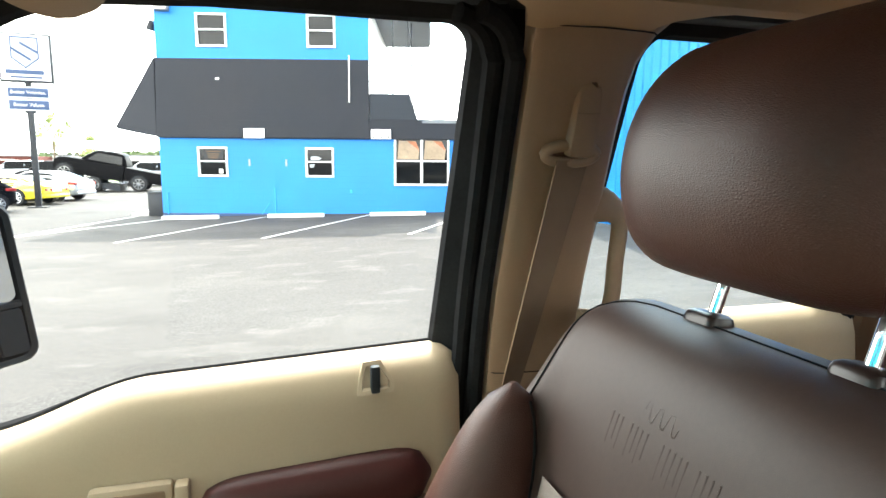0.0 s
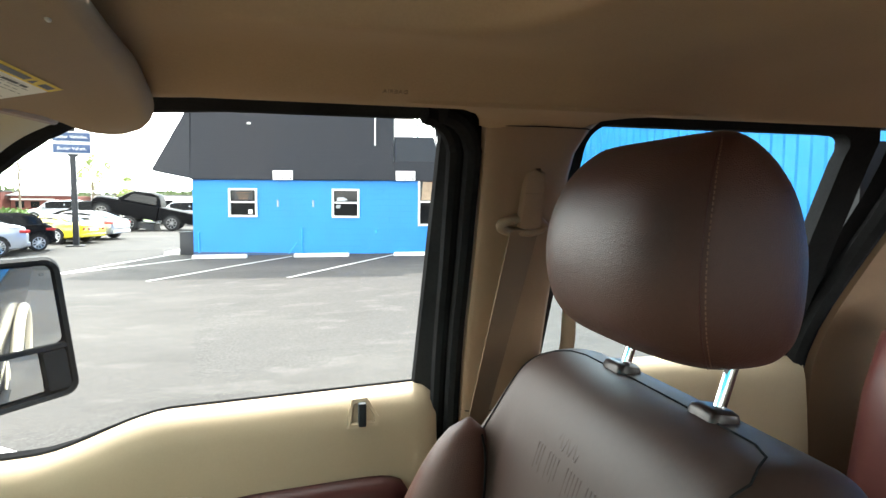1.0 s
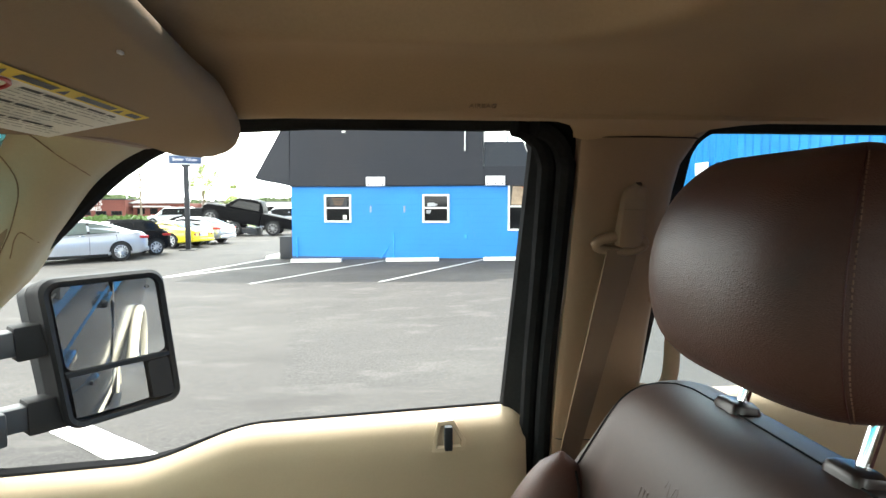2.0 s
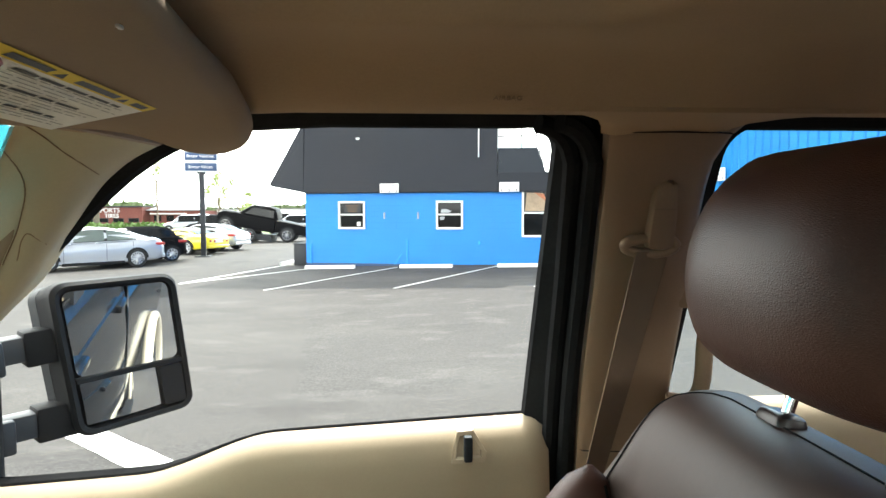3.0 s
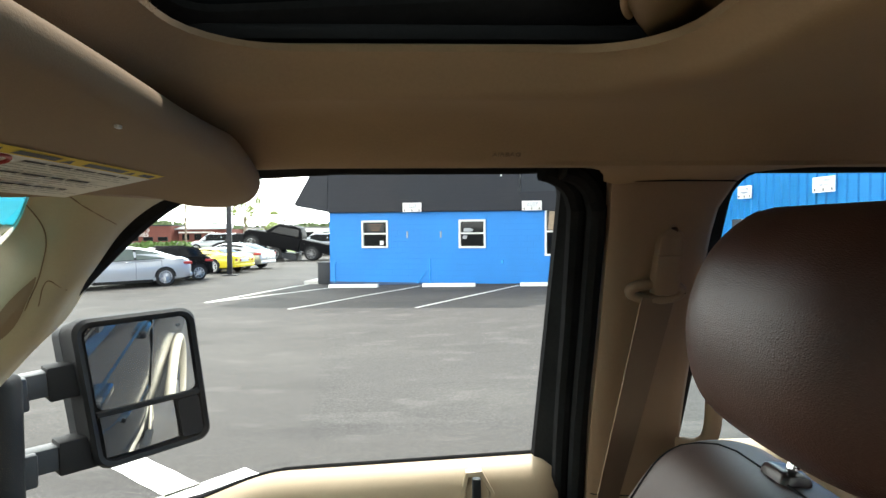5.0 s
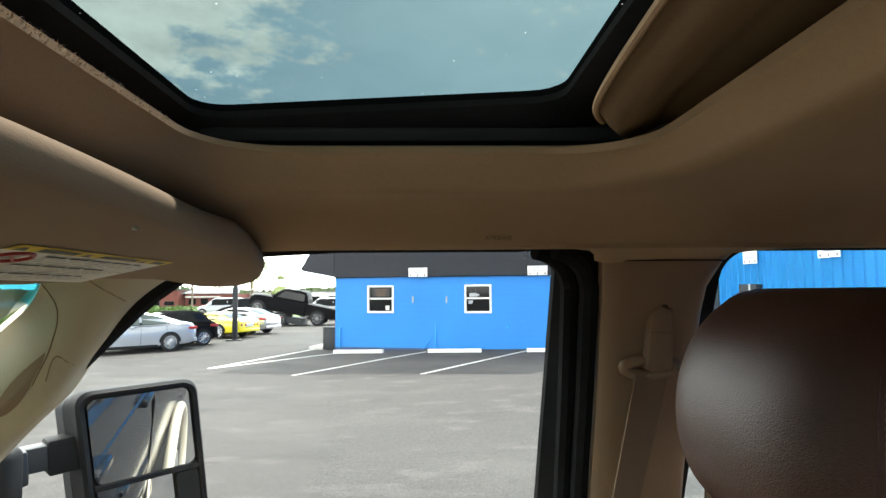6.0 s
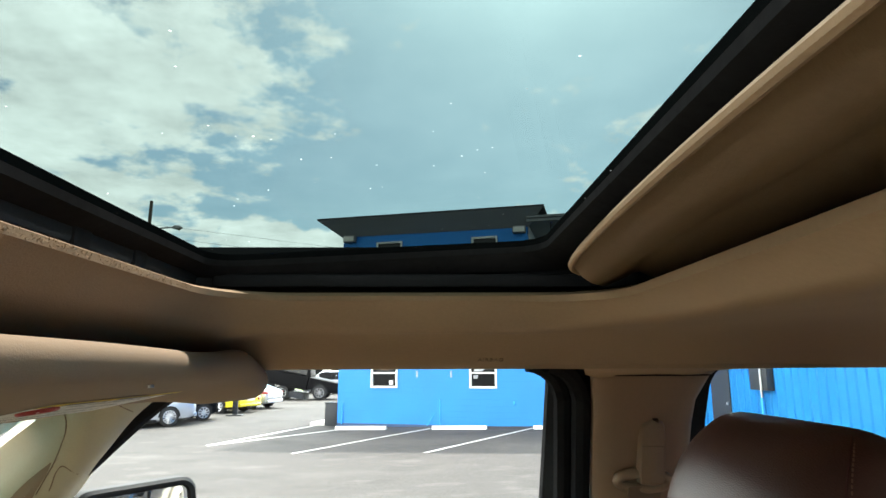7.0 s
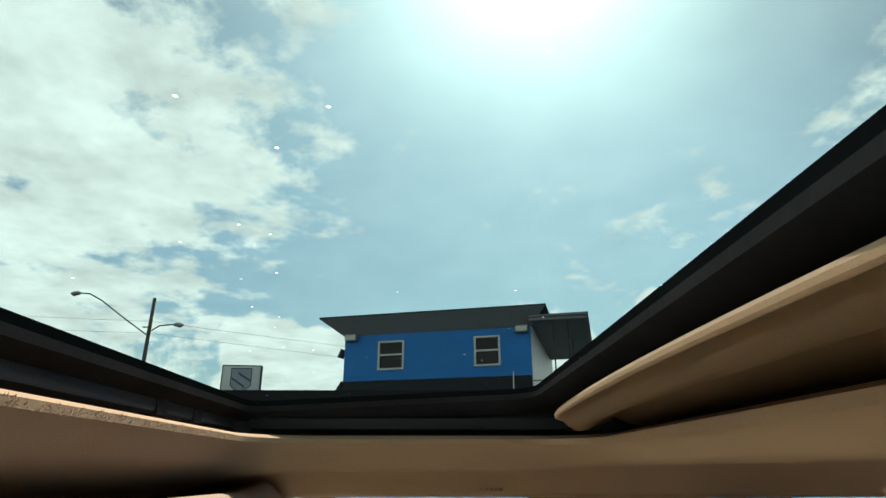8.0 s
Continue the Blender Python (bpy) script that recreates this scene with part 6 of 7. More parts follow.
def utility_pole():
    p = thing("utility_pole", "wooden utility pole with two street lamps and wires", "utility pole", m=Matrix.Translation((-26, 55, 0)))
    part("pole", tubed([(0, 0, 0), (0.05, 0, 9), (0.15, 0, 17.2)], [0.24, 0.2, 0.15], 10), WOOD_POLE, p)
    for pts in ([(0, 0, 13.7), (-2.5, 0, 15.4), (-4.6, 0, 16.9), (-5.9, 0, 17.6), (-6.7, 0, 17.65)], [(0, 0, 13.9), (1.0, 0, 14.6), (2.2, 0, 14.7)]):
        arm = part("lamp_arm", tubed(pts, 0.07, 8), STEEL, p)
        e = Vector(pts[-1])
        d = 1 if e.x > 0 else -1
        part("lamp_head", tubed([e, e + Vector((0.3 * d, 0, 0.02)), e + Vector((0.7 * d, 0, -0.06)), e + Vector((1.0 * d, 0, -0.04))], [0.08, 0.2, 0.24, 0.05], 10), STEEL, arm, "grey lamp head")
    for z, y in ((15.0, -60), (13.9, -50)):
        pts = [(-60 * u, y * 0.1 * u, z + 3 * u - 6 * u * (1 - u) * 0.4) for u in span(0, 1, 14)]
        part("wire", tubed(pts, 0.012, 5), RUBBER, p)
        pts = [(40 * u, 12 * u, z - 3 * u) for u in span(0, 1, 8)]
        part("wire", tubed(pts, 0.012, 5), RUBBER, p)
    part("bracket", boxed((-0.5, -0.1, 14.4), (0.3, 0.1, 14.5)), STEEL, p)
    return p


utility_pole()


# ---- parked cars: nose towards +x of their own frame ----
def car_wheel(parent, x, y, r, w, spokes=10, rim_mat=ALLOY, z=None):
    z = r if z is None else z
    s = 1 if y > 0 else -1
    tyre = part("wheel", tubed([(x, y - s * w, z), (x, y - s * 0.02, z), (x, y, z)], [r, r, r * 0.93], 24), TYRE, parent)
    part("rim", tubed([(x, y - s * 0.01, z), (x, y + s * 0.004, z)], r * 0.66, 20), BLACK_PLASTIC, tyre, "dark rim barrel")
    for k in range(spokes):
        a = 2 * math.pi * k / spokes
        c, d = math.cos(a), math.sin(a)
        part("spoke", tubed([(x, y + s * 0.012, z), (x + r * 0.66 * c, y + s * 0.012, z + r * 0.66 * d)], [0.035, 0.018], 5), rim_mat, tyre)
    part("rim_edge", tubed([(x + r * 0.66 * math.cos(a), y + s * 0.008, z + r * 0.66 * math.sin(a)) for a in span(0, 2 * math.pi, 21)], 0.014, 5), rim_mat, tyre)
    return tyre


def car(name, label, m, paint, body, cabin, hw, wheels, r, glass_mat=DARK_GLASS, roof_mat=None, spokes=10, rim_mat=ALLOY, tail=None, ground=0.16):
    """body: rows of x, lower z, upper z, share of the width; cabin: rows of x, belt z, roof z, share of the width at the roof."""
    c = thing(name, label, "car", m=m)
    rows = []
    n = 40
    xs = span(body[0][0], body[-1][0], n)
    for x in xs:
        lo, hi, w = (ease([(b[0], b[k]) for b in body], x) for k in (1, 2, 3))
        w *= hw
        half = [(0.0, hi), (0.55 * w, hi - 0.005), (0.82 * w, hi - 0.03), (0.95 * w, hi - 0.10), (w, lo + (hi - lo) * 0.62), (0.985 * w, lo + (hi - lo) * 0.35), (0.97 * w, lo + 0.05), (0.88 * w, lo)]
        ring = [(x, y, z) for y, z in half] + [(x, -y, z) for y, z in half[::-1][:-1]]
        rows.append(ring)
    part("body", grid(bmesh.new(), rows, True, True), paint, c, angle=50)
    rows = []
    for x in span(cabin[0][0], cabin[-1][0], 28):
        be, ro, w = (ease([(b[0], b[k]) for b in cabin], x) for k in (1, 2, 3))
        w *= hw
        wb = hw * 0.93
        half = [(0.0, ro), (0.6 * w, ro - 0.008), (0.9 * w, ro - 0.04), (w, ro - 0.08 if ro - be > 0.1 else ro - 0.02), ((w + wb) / 2, (ro + be) / 2 - 0.03), (wb, be - 0.03)]
        rows.append([(x, y, z) for y, z in half] + [(x, -y, z) for y, z in half[::-1][:-1]])
    cab = part("cabin", grid(bmesh.new(), rows, True, True), roof_mat or paint, c, angle=50)
    # side glass in two lights on each side, windscreen and rear screen
    x0, x1 = cabin[1][0], cabin[-2][0]
    mid = (x0 + x1) / 2
    for s in (1, -1):
        for a, b in ((x0 - 0.10, mid - 0.04), (mid + 0.04, x1 + 0.10)):
            pts = []
            for x in span(a, b, 10):
                be, ro, w = (ease([(q[0], q[k]) for q in cabin], x) for k in (1, 2, 3))
                w *= hw
                wb = hw * 0.93
                lo_z, hi_z = be + 0.02, max(be + 0.03, ro - 0.10)
                row = []
                for t in span(0, 1, 4):
                    z = lo_z + (hi_z - lo_z) * t
                    f = (z - (be - 0.03)) / max(0.05, (ro - 0.08) - (be - 0.03))
                    row.append((x, s * (wb + (w - wb) * min(1, f) + 0.010), z))
                pts.append(row)
            part("side_window", grid(bmesh.new(), pts), glass_mat, cab, "dark side window")
    for i, j in ((0, 1), (-1, -2)):
        a, b = cabin[i], cabin[j]
        pts = []
        for t in span(0.12, 0.9, 6):
            x = a[0] + (b[0] - a[0]) * t
            be, ro, w = (ease([(q[0], q[k]) for q in cabin], x) for k in (1, 2, 3))
            d = -0.015 if i == 0 else 0.015
            pts.append([(x + d, hw * w * 0.86 * u, ro + 0.012 - 0.02 * u * u) for u in span(-1, 1, 7)])
        part("screen", grid(bmesh.new(), pts), glass_mat, cab, "dark window screen")
    # dark window surrounds, door joints and sills
    for s in (1, -1):
        pts = []
        for x in span(x0 - 0.20, x1 + 0.24, 24):
            be, ro, w = (ease([(q[0], q[k]) for q in cabin], x) for k in (1, 2, 3))
            w *= hw
            wb = hw * 0.93
            row = []
            for t in span(0, 1, 4):
                z = be - 0.005 + (max(be + 0.02, ro - 0.078) - be) * t
                f = (z - (be - 0.03)) / max(0.05, (ro - 0.08) - (be - 0.03))
                row.append((x, s * (wb + (w - wb) * min(1, f) + 0.005), z))
            pts.append(row)
        part("window_trim", grid(bmesh.new(), pts), BLACK_PLASTIC, cab, "black window surround")
        for x in (x0 + 0.02, mid, x1 + 0.42):
            zb = ease([(b[0], b[2]) for b in body], x)
            lo_z = ease([(b[0], b[1]) for b in body], x)
            w = hw * ease([(b[0], b[3]) for b in body], x)
            part("door_joint", tubed([(x, s * (0.955 * w), zb - 0.09), (x, s * (w + 0.001), lo_z + (zb - lo_z) * 0.62), (x, s * (0.986 * w), lo_z + (zb - lo_z) * 0.35), (x, s * 0.975 * w, lo_z + 0.08)], 0.006, 5), BLACK_PLASTIC, c)
        part("side_sill", boxed((wheels[0] + r + 0.08, s * hw * 0.95 - 0.03, ground), (wheels[1] - r - 0.08, s * hw * 0.95 + 0.03, ground + 0.11), 0.02), BLACK_PLASTIC, c, "dark side sill")
    for x in wheels:
        for s in (1, -1):
            car_wheel(c, x, s * (hw + 0.005), r, 0.22, spokes, rim_mat)
            # no opening is cut: a black half-disc paints the wheel well's shade
            arch = [(x + (r + 0.05) * math.cos(a), s * (hw * 0.965), r + (r + 0.05) * math.sin(a)) for a in span(0, math.pi, 13)]
            part("wheel_well_shade", prismed(arch, (0, s * (hw * 0.035 + 0.002), 0)), BLACK_PLASTIC, c, smooth=False)
    for s in (1, -1):
        zt = ease([(b[0], b[2]) for b in body], body[0][0] + 0.1) - 0.14
        if tail == "round":
            for dy in (0.26, 0.52):
                part("tail_lamp", tubed([(body[0][0] + 0.02, s * dy * hw / 0.85, zt - 0.1), (body[0][0] - 0.03, s * dy * hw / 0.85, zt - 0.1)], 0.052, 14), RED, c, "round red tail lamp")
        else:
            part("tail_lamp", boxed((body[0][0] + 0.02, s * hw * 0.74 - 0.14, zt - 0.06), (body[0][0] + 0.36, s * hw * 0.80 + 0.13, zt + 0.045), 0.03), RED, c, "red tail lamp")
        part("mirror", boxed((cabin[-2][0] + 0.25, s * (hw + 0.02) - 0.1, cabin[-1][1] + 0.02), (cabin[-2][0] + 0.38, s * (hw + 0.02) + 0.1, cabin[-1][1] + 0.15), 0.03), paint, c)
        for x in (-0.15, 0.75):
            part("door_handle", boxed((x - 0.1, s * hw - 0.03, cabin[0][1] - 0.12), (x + 0.1, s * hw + 0.02, cabin[0][1] - 0.09), 0.008), CHROME, c)
    part("plate", boxed((body[0][0] - 0.03, -0.26, 0.55), (body[0][0] + 0.03, 0.26, 0.70), 0.01), SIGN_WHITE, c, "pale blank plate")
    part("bumper", boxed((body[0][0] - 0.03, -hw * 0.8, ground + 0.14), (body[0][0] + 0.15, hw * 0.8, ground + 0.30), 0.04), paint, c)
    return c


def car_paint(name, color, metal=0.0, rough=0.3):
    return material(name, color, rough, metal, vary=0.04, scale=1, fine=60, coat=1.0, rough_vary=0.03)


SILVER = car_paint("silver_paint", (0.44, 0.47, 0.52), 0.35)
BLACK_CAR = material("black_car_paint", (0.006, 0.006, 0.007), 0.5, 0.0, vary=0.1, spec=0.06)
YELLOW = car_paint("yellow_paint", (0.85, 0.72, 0.01))

SEDAN_BODY = ((-2.42, 0.42, 0.86, 0.72), (-2.25, 0.28, 1.02, 0.90), (-1.7, 0.22, 1.05, 0.99), (-0.6, 0.18, 0.99, 1.0), (0.9, 0.18, 0.95, 1.0), (1.5, 0.2, 0.90, 0.98), (2.1, 0.25, 0.78, 0.90), (2.43, 0.36, 0.60, 0.66))
SEDAN_CAB = ((-2.12, 1.02, 1.04, 0.70), (-1.30, 1.0, 1.29, 0.71), (-0.55, 0.98, 1.44, 0.73), (0.05, 0.96, 1.46, 0.74), (0.50, 0.95, 1.39, 0.73), (1.50, 0.92, 0.95, 0.76))


def facing(x, y, deg):
    return Matrix.Translation((x, y, 0)) @ pose(0, 0, 0, 0, 0, deg)


car("sedan", "silver four-door sedan parked on asphalt", facing(-11.02, 22.38, 219.4), SILVER, SEDAN_BODY, SEDAN_CAB, 0.92, (-1.40, 1.40), 0.335, TINTED_GLASS, spokes=14)
car("convertible", "small black convertible with cloth top", facing(-10.47, 24.84, 219), BLACK_CAR,
    ((-1.85, 0.4, 0.86, 0.8), (-1.7, 0.25, 0.98, 0.93), (-0.8, 0.2, 1.0, 1.0), (0.8, 0.2, 0.96, 1.0), (1.5, 0.25, 0.88, 0.94), (1.85, 0.36, 0.62, 0.72)),
    ((-1.55, 0.98, 1.05, 0.74), (-1.15, 0.98, 1.36, 0.76), (-0.2, 0.97, 1.41, 0.76), (0.25, 0.96, 1.37, 0.74), (0.75, 0.95, 0.99, 0.78)), 0.84, (-1.22, 1.25), 0.31, roof_mat=RUBBER, spokes=9)
car("sports_coupe", "yellow classic sports coupe with round tail lamps", facing(-10.37, 29.95, 154.5), YELLOW,
    ((-2.3, 0.42, 0.80, 0.80), (-2.15, 0.30, 0.90, 0.90), (-1.3, 0.22, 0.92, 1.0), (-0.5, 0.2, 0.82, 0.95), (0.5, 0.2, 0.84, 0.97), (1.4, 0.22, 0.86, 1.0), (2.0, 0.28, 0.68, 0.9), (2.35, 0.38, 0.52, 0.6)),
    ((-1.6, 0.90, 0.92, 0.66), (-0.95, 0.86, 1.16, 0.66), (-0.4, 0.84, 1.21, 0.66), (0.0, 0.83, 1.17, 0.66), (0.55, 0.82, 0.86, 0.72)), 0.88, (-1.22, 1.27), 0.33, tail="round", spokes=8)
car("coupe", "silver white low coupe parked behind the yellow car", facing(-9.95, 32.4, 163), SILVER,
    ((-2.2, 0.42, 0.84, 0.78), (-2.05, 0.28, 0.98, 0.9), (-1.2, 0.22, 0.99, 1.0), (0.8, 0.2, 0.93, 1.0), (1.6, 0.24, 0.84, 0.95), (2.2, 0.36, 0.58, 0.66)),
    ((-1.9, 0.98, 1.0, 0.68), (-1.0, 0.95, 1.30, 0.70), (-0.2, 0.94, 1.36, 0.70), (0.3, 0.93, 1.31, 0.70), (1.2, 0.92, 0.95, 0.74)), 0.90, (-1.3, 1.3), 0.33, spokes=10)
car("parked_suv", "dark wagon parked farther down the row", facing(-15.2, 52, 185), BLACK_CAR,
    ((-2.3, 0.5, 1.0, 0.9), (-2.2, 0.35, 1.15, 0.97), (0.9, 0.3, 1.08, 1.0), (1.7, 0.32, 0.98, 0.96), (2.3, 0.45, 0.7, 0.75)),
    ((-2.25, 1.12, 1.2, 0.74), (-2.0, 1.1, 1.66, 0.78), (-0.3, 1.08, 1.72, 0.78), (0.5, 1.07, 1.66, 0.76), (1.2, 1.06, 1.08, 0.8)), 0.95, (-1.35, 1.4), 0.37, spokes=7)
car("parked_suv", "pale silver wagon parked farther down the row", facing(-7.9, 48.5, 178), SILVER,
    ((-2.3, 0.5, 1.0, 0.9), (-2.2, 0.35, 1.15, 0.97), (0.9, 0.3, 1.08, 1.0), (1.7, 0.32, 0.98, 0.96), (2.3, 0.45, 0.7, 0.75)),
    ((-2.25, 1.12, 1.2, 0.74), (-2.0, 1.1, 1.66, 0.78), (-0.3, 1.08, 1.72, 0.78), (0.5, 1.07, 1.66, 0.76), (1.2, 1.06, 1.08, 0.8)), 0.95, (-1.35, 1.4), 0.37, spokes=7)

car("parked_suv", "grey wagon parked by the street", facing(-18.6, 56, 183), SILVER,
    ((-2.3, 0.5, 1.0, 0.9), (-2.2, 0.35, 1.15, 0.97), (0.9, 0.3, 1.08, 1.0), (1.7, 0.32, 0.98, 0.96), (2.3, 0.45, 0.7, 0.75)),
    ((-2.25, 1.12, 1.2, 0.74), (-2.0, 1.1, 1.66, 0.78), (-0.3, 1.08, 1.72, 0.78), (0.5, 1.07, 1.66, 0.76), (1.2, 1.06, 1.08, 0.8)), 0.95, (-1.35, 1.4), 0.37, spokes=7)


def raised_pickup():
    m = Matrix.Translation((-7.0, 40.5, 0.0)) @ pose(0, 0, 0, 0, 0, 180) @ Matrix.Translation((0, 0, 0.42)) @ pose(0, 0, 0, 0, -11, 0) @ Matrix.Translation((0, 0, -0.42))
    t = thing("pickup_truck", "black crew-cab pickup parked nose up on a display ramp", "pickup truck", m=m)
    hw = 0.98

    def sec(table, xs, frac):
        rows = []
        for x in xs:
            lo, hi = (ease([(b[0], b[k]) for b in table], x) for k in (1, 2))
            half = [(0, hi), (0.8 * hw * frac, hi), (0.96 * hw * frac, hi - 0.05), (hw * frac, (lo + hi) / 2), (0.97 * hw * frac, lo)]
            rows.append([(x, y, z) for y, z in half] + [(x, -y, z) for y, z in half[::-1][:-1]])
        return grid(bmesh.new(), rows, True, True)
    part("bed", sec(((-1.35, 0.60, 1.26), (0.85, 0.50, 1.30)), span(-1.35, 0.85, 10), 1.0), BLACK_CAR, t)
    part("body", sec(((0.9, 0.42, 1.32), (3.0, 0.42, 1.30), (3.2, 0.47, 1.34), (4.3, 0.55, 1.26), (4.5, 0.62, 1.08)), span(0.9, 4.5, 20), 1.0), BLACK_CAR, t)
    cab = part("cabin", sec(((0.75, 1.2, 1.3), (1.0, 1.2, 1.94), (2.0, 1.2, 2.0), (2.5, 1.2, 1.93), (3.3, 1.2, 1.3)), span(0.75, 3.3, 20), 0.86), BLACK_CAR, t)
    for s in (1, -1):
        part("side_window", prismed([(1.05, s * hw * 0.87, 1.36), (2.85, s * hw * 0.87, 1.36), (2.40, s * hw * 0.85, 1.82), (1.1, s * hw * 0.85, 1.82)], (0, s * 0.01, 0)), DARK_GLASS, cab, "dark side window", smooth=False)
        for x in (0.0, 3.9):
            car_wheel(t, x, s * (hw + 0.06), 0.44, 0.28, 8, STEEL)
            # flat black half-disc for the shade around the wheel
            part("wheel_well_shade", prismed([(x + 0.52 * math.cos(a), s * 0.95, 0.45 + 0.52 * math.sin(a)) for a in span(0, math.pi, 13)], (0, s * 0.05, 0)), BLACK_PLASTIC, t, smooth=False)
        part("tail_lamp", boxed((-1.37, s * 0.86 - 0.08, 0.85), (-1.25, s * 0.86 + 0.08, 1.15), 0.02), RED, t, "red tail lamp")
    part("bumper", boxed((-1.5, -0.9, 0.55), (-1.33, 0.9, 0.72), 0.03), STEEL, t)
    part("grille", boxed((4.45, -0.8, 0.65), (4.55, 0.8, 1.1), 0.03), BLACK_PLASTIC, t)
    r = thing("display_ramp", "low steel display ramp with two wheels", "ramp", m=Matrix.Translation((-7.0, 40.5, 0.0)) @ pose(0, 0, 0, 0, 0, 180))
    part("deck", prismed([(1.0, -0.95, 0.42), (4.3, -0.95, 0.80), (4.3, -0.95, 0.72), (1.0, -0.95, 0.0)], (0, 1.9, 0)), DARK_METAL, r, "dark metal ramp deck", smooth=False)
    for s in (1, -1):
        car_wheel(r, 2.4, s * 1.05, 0.45, 0.25, 8, STEEL)
        part("leg", boxed((4.0, s * 0.85 - 0.06, 0), (4.15, s * 0.85 + 0.06, 0.75), 0.01), DARK_METAL, r)


raised_pickup()


# ---- planting and distance ----
def clumps(name, mat, centre, spread, count, size, seed, parent):
    """Many small bent leaves scattered through an uneven volume."""
    rnd = random.Random(seed)
    verts, faces = [], []
    lobes = [(Vector([rnd.gauss(0, 0.5) * s for s in spread]), rnd.uniform(0.45, 0.9)) for _ in range(9)]
    for _ in range(count):
        lc, lr = rnd.choice(lobes)
        d = Vector((rnd.gauss(0, 1), rnd.gauss(0, 1), rnd.gauss(0, 1))).normalized() * rnd.random() ** 0.4 * lr
        p = Vector(centre) + lc + Vector([d[k] * spread[k] * 0.6 for k in range(3)])
        a = Vector((rnd.gauss(0, 1), rnd.gauss(0, 1), rnd.gauss(0, 0.6))).normalized() * size * rnd.uniform(0.6, 1.4)
        b = a.orthogonal().normalized() * size * 0.5
        i = len(verts)
        verts += [p - a, p + b, p + a, p - b]
        faces.append((i, i + 1, i + 2, i + 3))
    me = bpy.data.meshes.new(name)
    me.from_pydata([tuple(v) for v in verts], [], faces)
    me.materials.append(mat)
    ob = new(name, me)
    ob.parent = parent
    return tagged(ob, kind="stuff")


def tree(x, y, h, seed, crown=1.6, leaves=900, label="young street tree with thin pale green leaves", lean=0.0, leaf=LEAF, leaf_size=0.13):
    rnd = random.Random(seed)
    t = thing("tree", label, "tree", m=Matrix.Translation((x, y, 0)))
    pts = [(lean * u + rnd.uniform(-0.05, 0.05) * u, rnd.uniform(-0.05, 0.05) * u, h * 0.75 * u) for u in span(0, 1, 7)]
    bm = tubed(pts, [0.14 - 0.10 * u for u in span(0, 1, 7)], 8)
    for _ in range(11):
        k = rnd.uniform(0.4, 1.0)
        p = Vector((lean * k, 0, h * 0.75 * k))
        d = Vector((rnd.gauss(0, 1), rnd.gauss(0, 1), rnd.uniform(0.7, 1.8))).normalized() * rnd.uniform(0.5, 1.0) * crown
        tube(bm, [p, p + d * 0.5 + Vector((0, 0, 0.1)), p + d], [0.05, 0.03, 0.01], 5)
    part("trunk", bm, BARK, t, "thin grey trunk and limbs")
    clumps("crown", leaf, (lean, 0, h * 0.8), (crown, crown, h * 0.3), leaves, leaf_size, seed, t)
    return t


tree(-26.5, 70, 7.4, 3, 0.9, 800, "thin pale tree with drooping sparse leaves", leaf=LEAF_PALE, leaf_size=0.11)
tree(-19.9, 70, 5.2, 5, 1.2, 1300, "young tree with pale drooping leaves", 0.1, LEAF_PALE, 0.12)
tree(-17.9, 72, 2.9, 8, 1.5, 1400, "low bushy bright green tree", leaf=LEAF_PALE)
tree(-14.6, 66, 4.0, 12, 0.9, 60, "thin nearly bare tree with sparse leaves")
tree(16.5, 60, 5.0, 10, 2.6, 2600, "low bushy bright green tree")


def hedge(x0, y0, x1, y1, h, seed):
    t = thing("hedge", "clipped bright green hedge along the lot edge", "hedge")
    rnd = random.Random(seed)
    verts, faces = [], []
    a, b = Vector((x0, y0, 0)), Vector((x1, y1, 0))
    n = (b - a).cross(Vector((0, 0, 1))).normalized()
    for _ in range(5200):
        p = a.lerp(b, rnd.random()) + n * rnd.uniform(-0.6, 0.6) + Vector((0, 0, h * rnd.random() ** 0.6 + rnd.gauss(0, 0.04)))
        u = Vector((rnd.gauss(0, 1), rnd.gauss(0, 1), rnd.gauss(0, 0.8))).normalized() * rnd.uniform(0.06, 0.14)
        w = u.orthogonal().normalized() * 0.06
        i = len(verts)
        verts += [p - u, p + w, p + u, p - w]
        faces.append((i, i + 1, i + 2, i + 3))
    me = bpy.data.meshes.new("leaves")
    me.from_pydata([tuple(v) for v in verts], [], faces)
    me.materials.append(HEDGE)
    ob = new("leaves", me)
    ob.parent = t
    tagged(ob, kind="stuff")
    lo = n * 0.5
    part("core", prismed([a - lo, b - lo, b + lo, a + lo], (0, 0, h * 0.85)), HEDGE, t, smooth=False)
    return t


hedge(-25, 33.0, -13.2, 35.5, 1.35, 21)
setting("grass", prismed([(-60, 52, 0.001), (-9, 52, 0.001), (-8, 62, 0.001), (-60, 62, 0.001)], (0, 0, 0.03)), GRASS, "bright verge grass by the street", "grass", smooth=False)


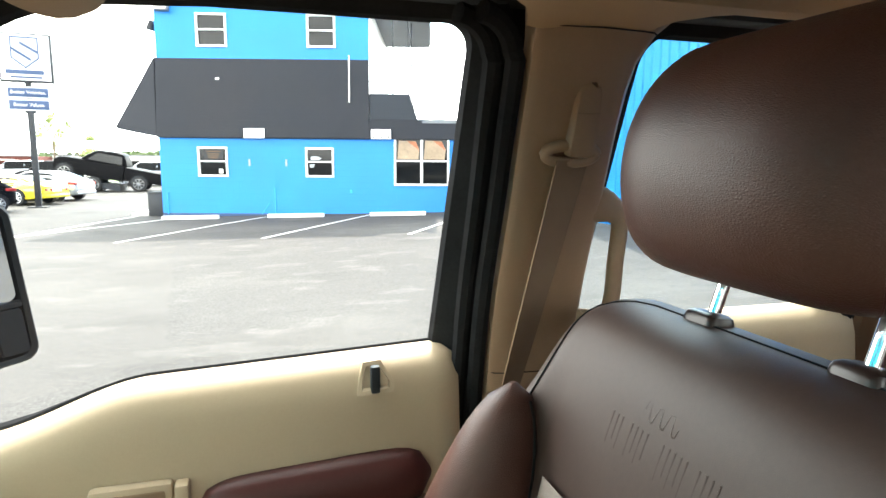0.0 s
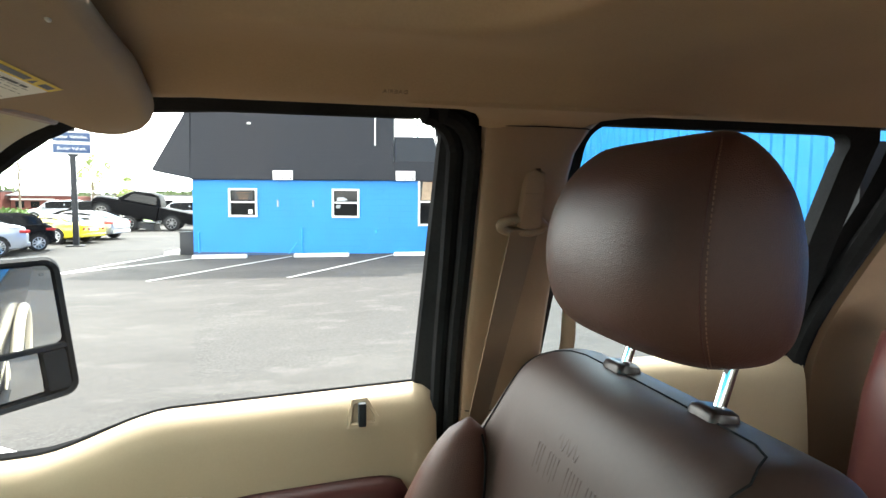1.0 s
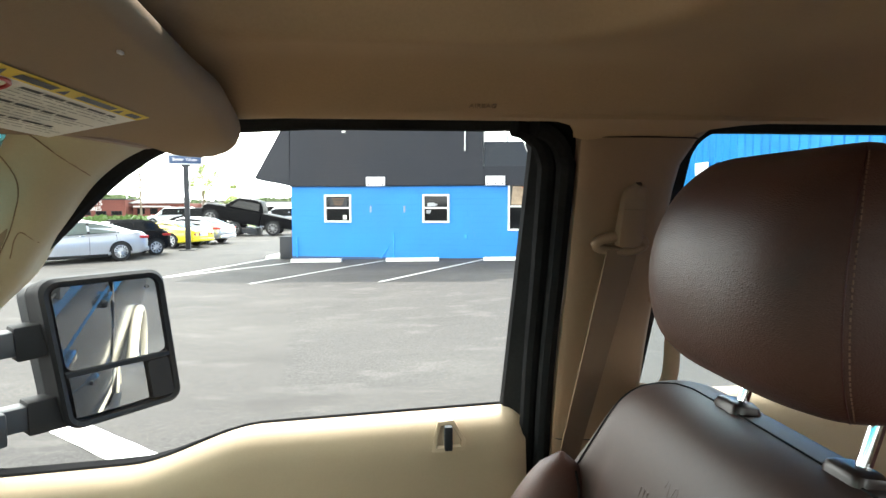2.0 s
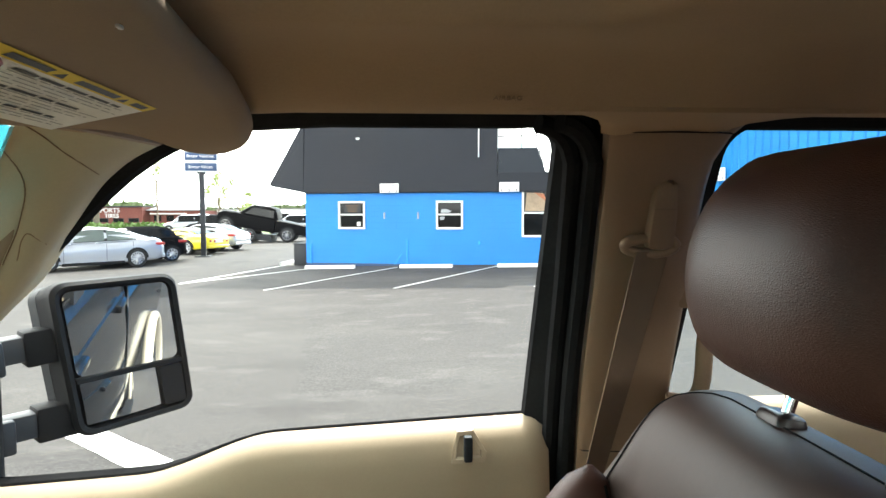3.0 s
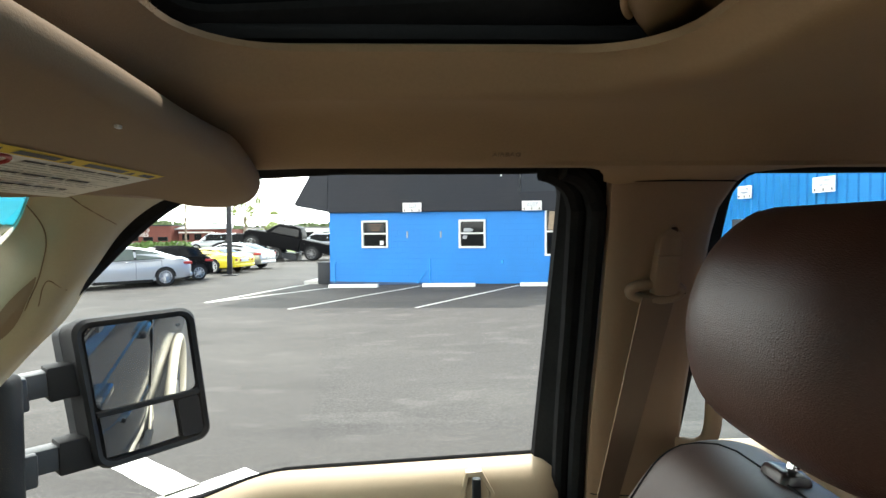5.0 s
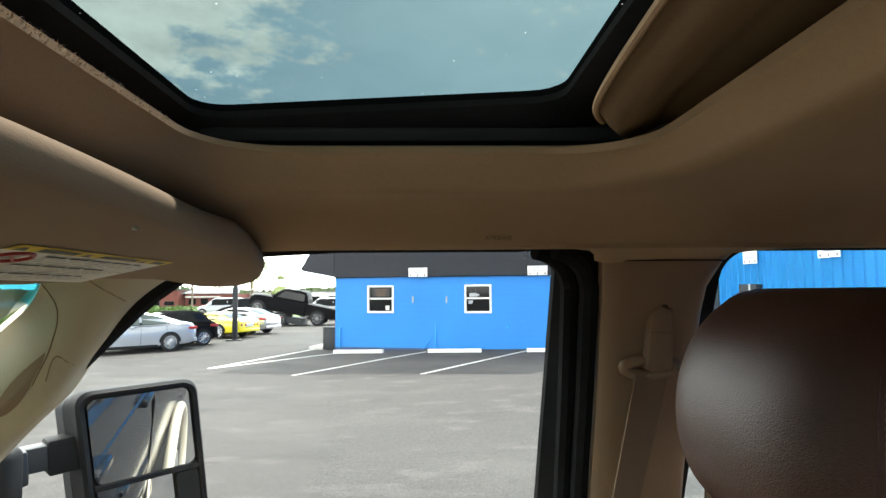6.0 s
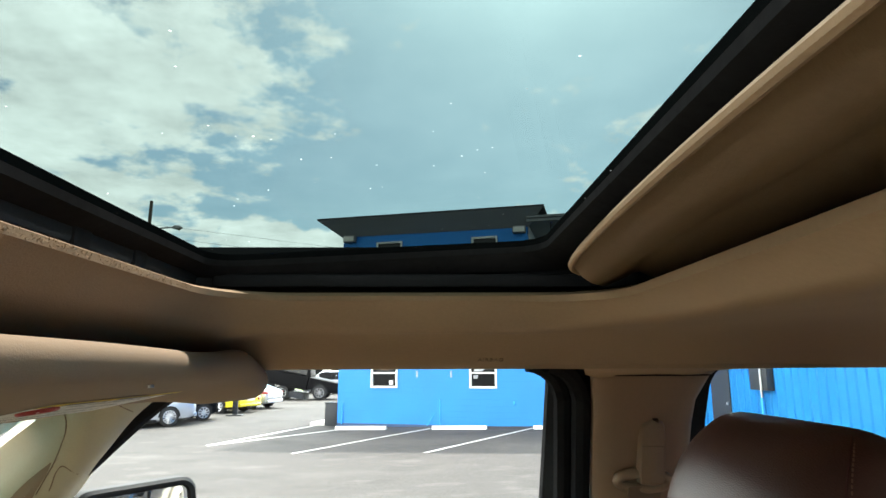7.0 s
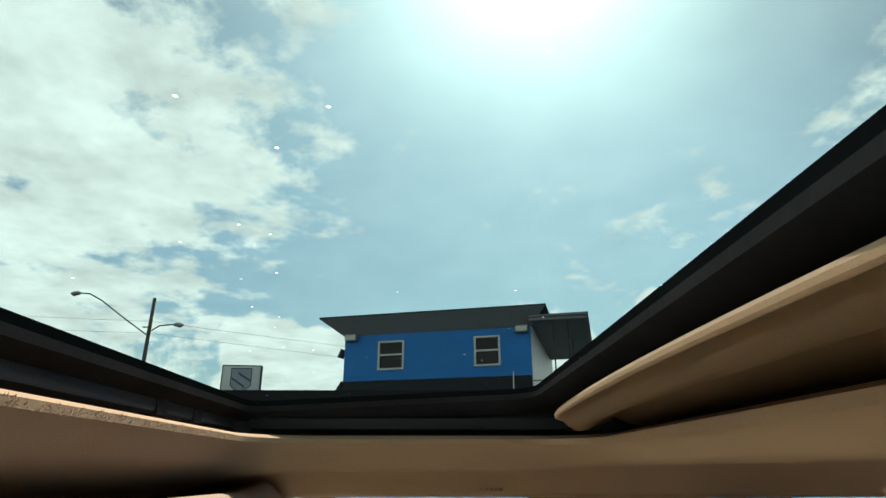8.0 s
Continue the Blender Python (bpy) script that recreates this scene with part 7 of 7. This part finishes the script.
def far_store():
    s = thing("far_store", "long low brick red sports and tyre store across the street", "building", m=Matrix.Translation((-62, 104, 0)))
    part("wall", boxed((0, 0, 0), (20.2, 14, 2.7), 0.02), BRICK_RED, s, smooth=False)
    part("roof", boxed((-0.3, -0.4, 2.7), (20.5, 14.4, 2.9)), DARK_METAL, s, "dark flat roof edge", smooth=False)
    for x in span(1, 18, 8):
        w = part("shop_window", boxed((x, -0.06, 0.2), (x + 1.7, 0.02, 0.9)), DARK_METAL, s, smooth=False)
        part("pane", boxed((x + 0.1, -0.1, 0.25), (x + 1.6, -0.05, 0.85)), DARK_GLASS, w, smooth=False)
    letters("SPORTS", 1.05, Matrix.Translation((14.9, -0.1, 2.15)) @ pose(0, 0, 0, 90, 0, 0), SIGN_WHITE, s, 0.05)
    letters("TIRES", 0.95, Matrix.Translation((15.4, -0.1, 1.25)) @ pose(0, 0, 0, 90, 0, 0), SIGN_WHITE, s, 0.05)
    s2 = thing("far_store", "low brick building with grey roof and pale awning", "building", m=Matrix.Translation((-41.3, 106, 0)))
    part("wall", boxed((0, 0, 0), (8.8, 12, 2.1), 0.02), BRICK_RED, s2, smooth=False)
    part("roof", prismed([(-0.5, -0.6, 2.1), (9.3, -0.6, 2.1), (8.0, 5, 3.0), (0.6, 5, 3.0)], (0, 0, 0.15)), EAVE, s2, "grey sloped roof", smooth=False)
    part("awning", boxed((0.5, -1.4, 1.5), (6.0, 0, 1.7)), LABEL_WHITE, s2, "pale awning", smooth=False)
    for x in span(0.6, 6.8, 4):
        part("shop_window", boxed((x, -0.05, 0.3), (x + 1.2, 0.02, 1.3)), DARK_GLASS, s2, smooth=False)
    s3 = thing("far_store", "pale low warehouse with an orange sign band", "building", m=Matrix.Translation((-32, 112, 0)))
    part("wall", boxed((0, 0, 0), (30, 12, 2.3), 0.02), WHITE_PAINT, s3, smooth=False)
    part("roof", boxed((-0.3, -0.3, 2.3), (30.3, 12.3, 2.45)), EAVE, s3, smooth=False)
    part("sign_band", boxed((15.8, -0.2, 1.8), (17.6, 0, 3.3)), ORANGE, s3, "orange sign band", smooth=False)
    for x in span(1.5, 27, 9):
        part("shop_window", boxed((x, -0.05, 0.4), (x + 1.6, 0.02, 1.5)), DARK_GLASS, s3, smooth=False)


far_store()


def far_woods():
    rnd = random.Random(44)
    verts, faces = [], []
    for _ in range(9000):
        x = rnd.uniform(-230, 120)
        h = 3.5 + 2.5 * noise.noise((x * 0.03, 1.0, 0)) + 1.2 * noise.noise((x * 0.12, 5.0, 0))
        p = Vector((x, 190 + rnd.uniform(-6, 6), max(0.2, h) * rnd.random() ** 0.5))
        u = Vector((rnd.gauss(0, 1), 0.2, rnd.gauss(0, 1))).normalized() * rnd.uniform(0.5, 1.2)
        w = u.orthogonal().normalized() * 0.6
        i = len(verts)
        verts += [p - u, p + w, p + u, p - w]
        faces.append((i, i + 1, i + 2, i + 3))
    me = bpy.data.meshes.new("far_woods")
    me.from_pydata([tuple(v) for v in verts], [], faces)
    me.materials.append(LEAF)
    tagged(new("far_woods", me), "distant line of green trees on the horizon", "trees", "", "stuff")


far_woods()
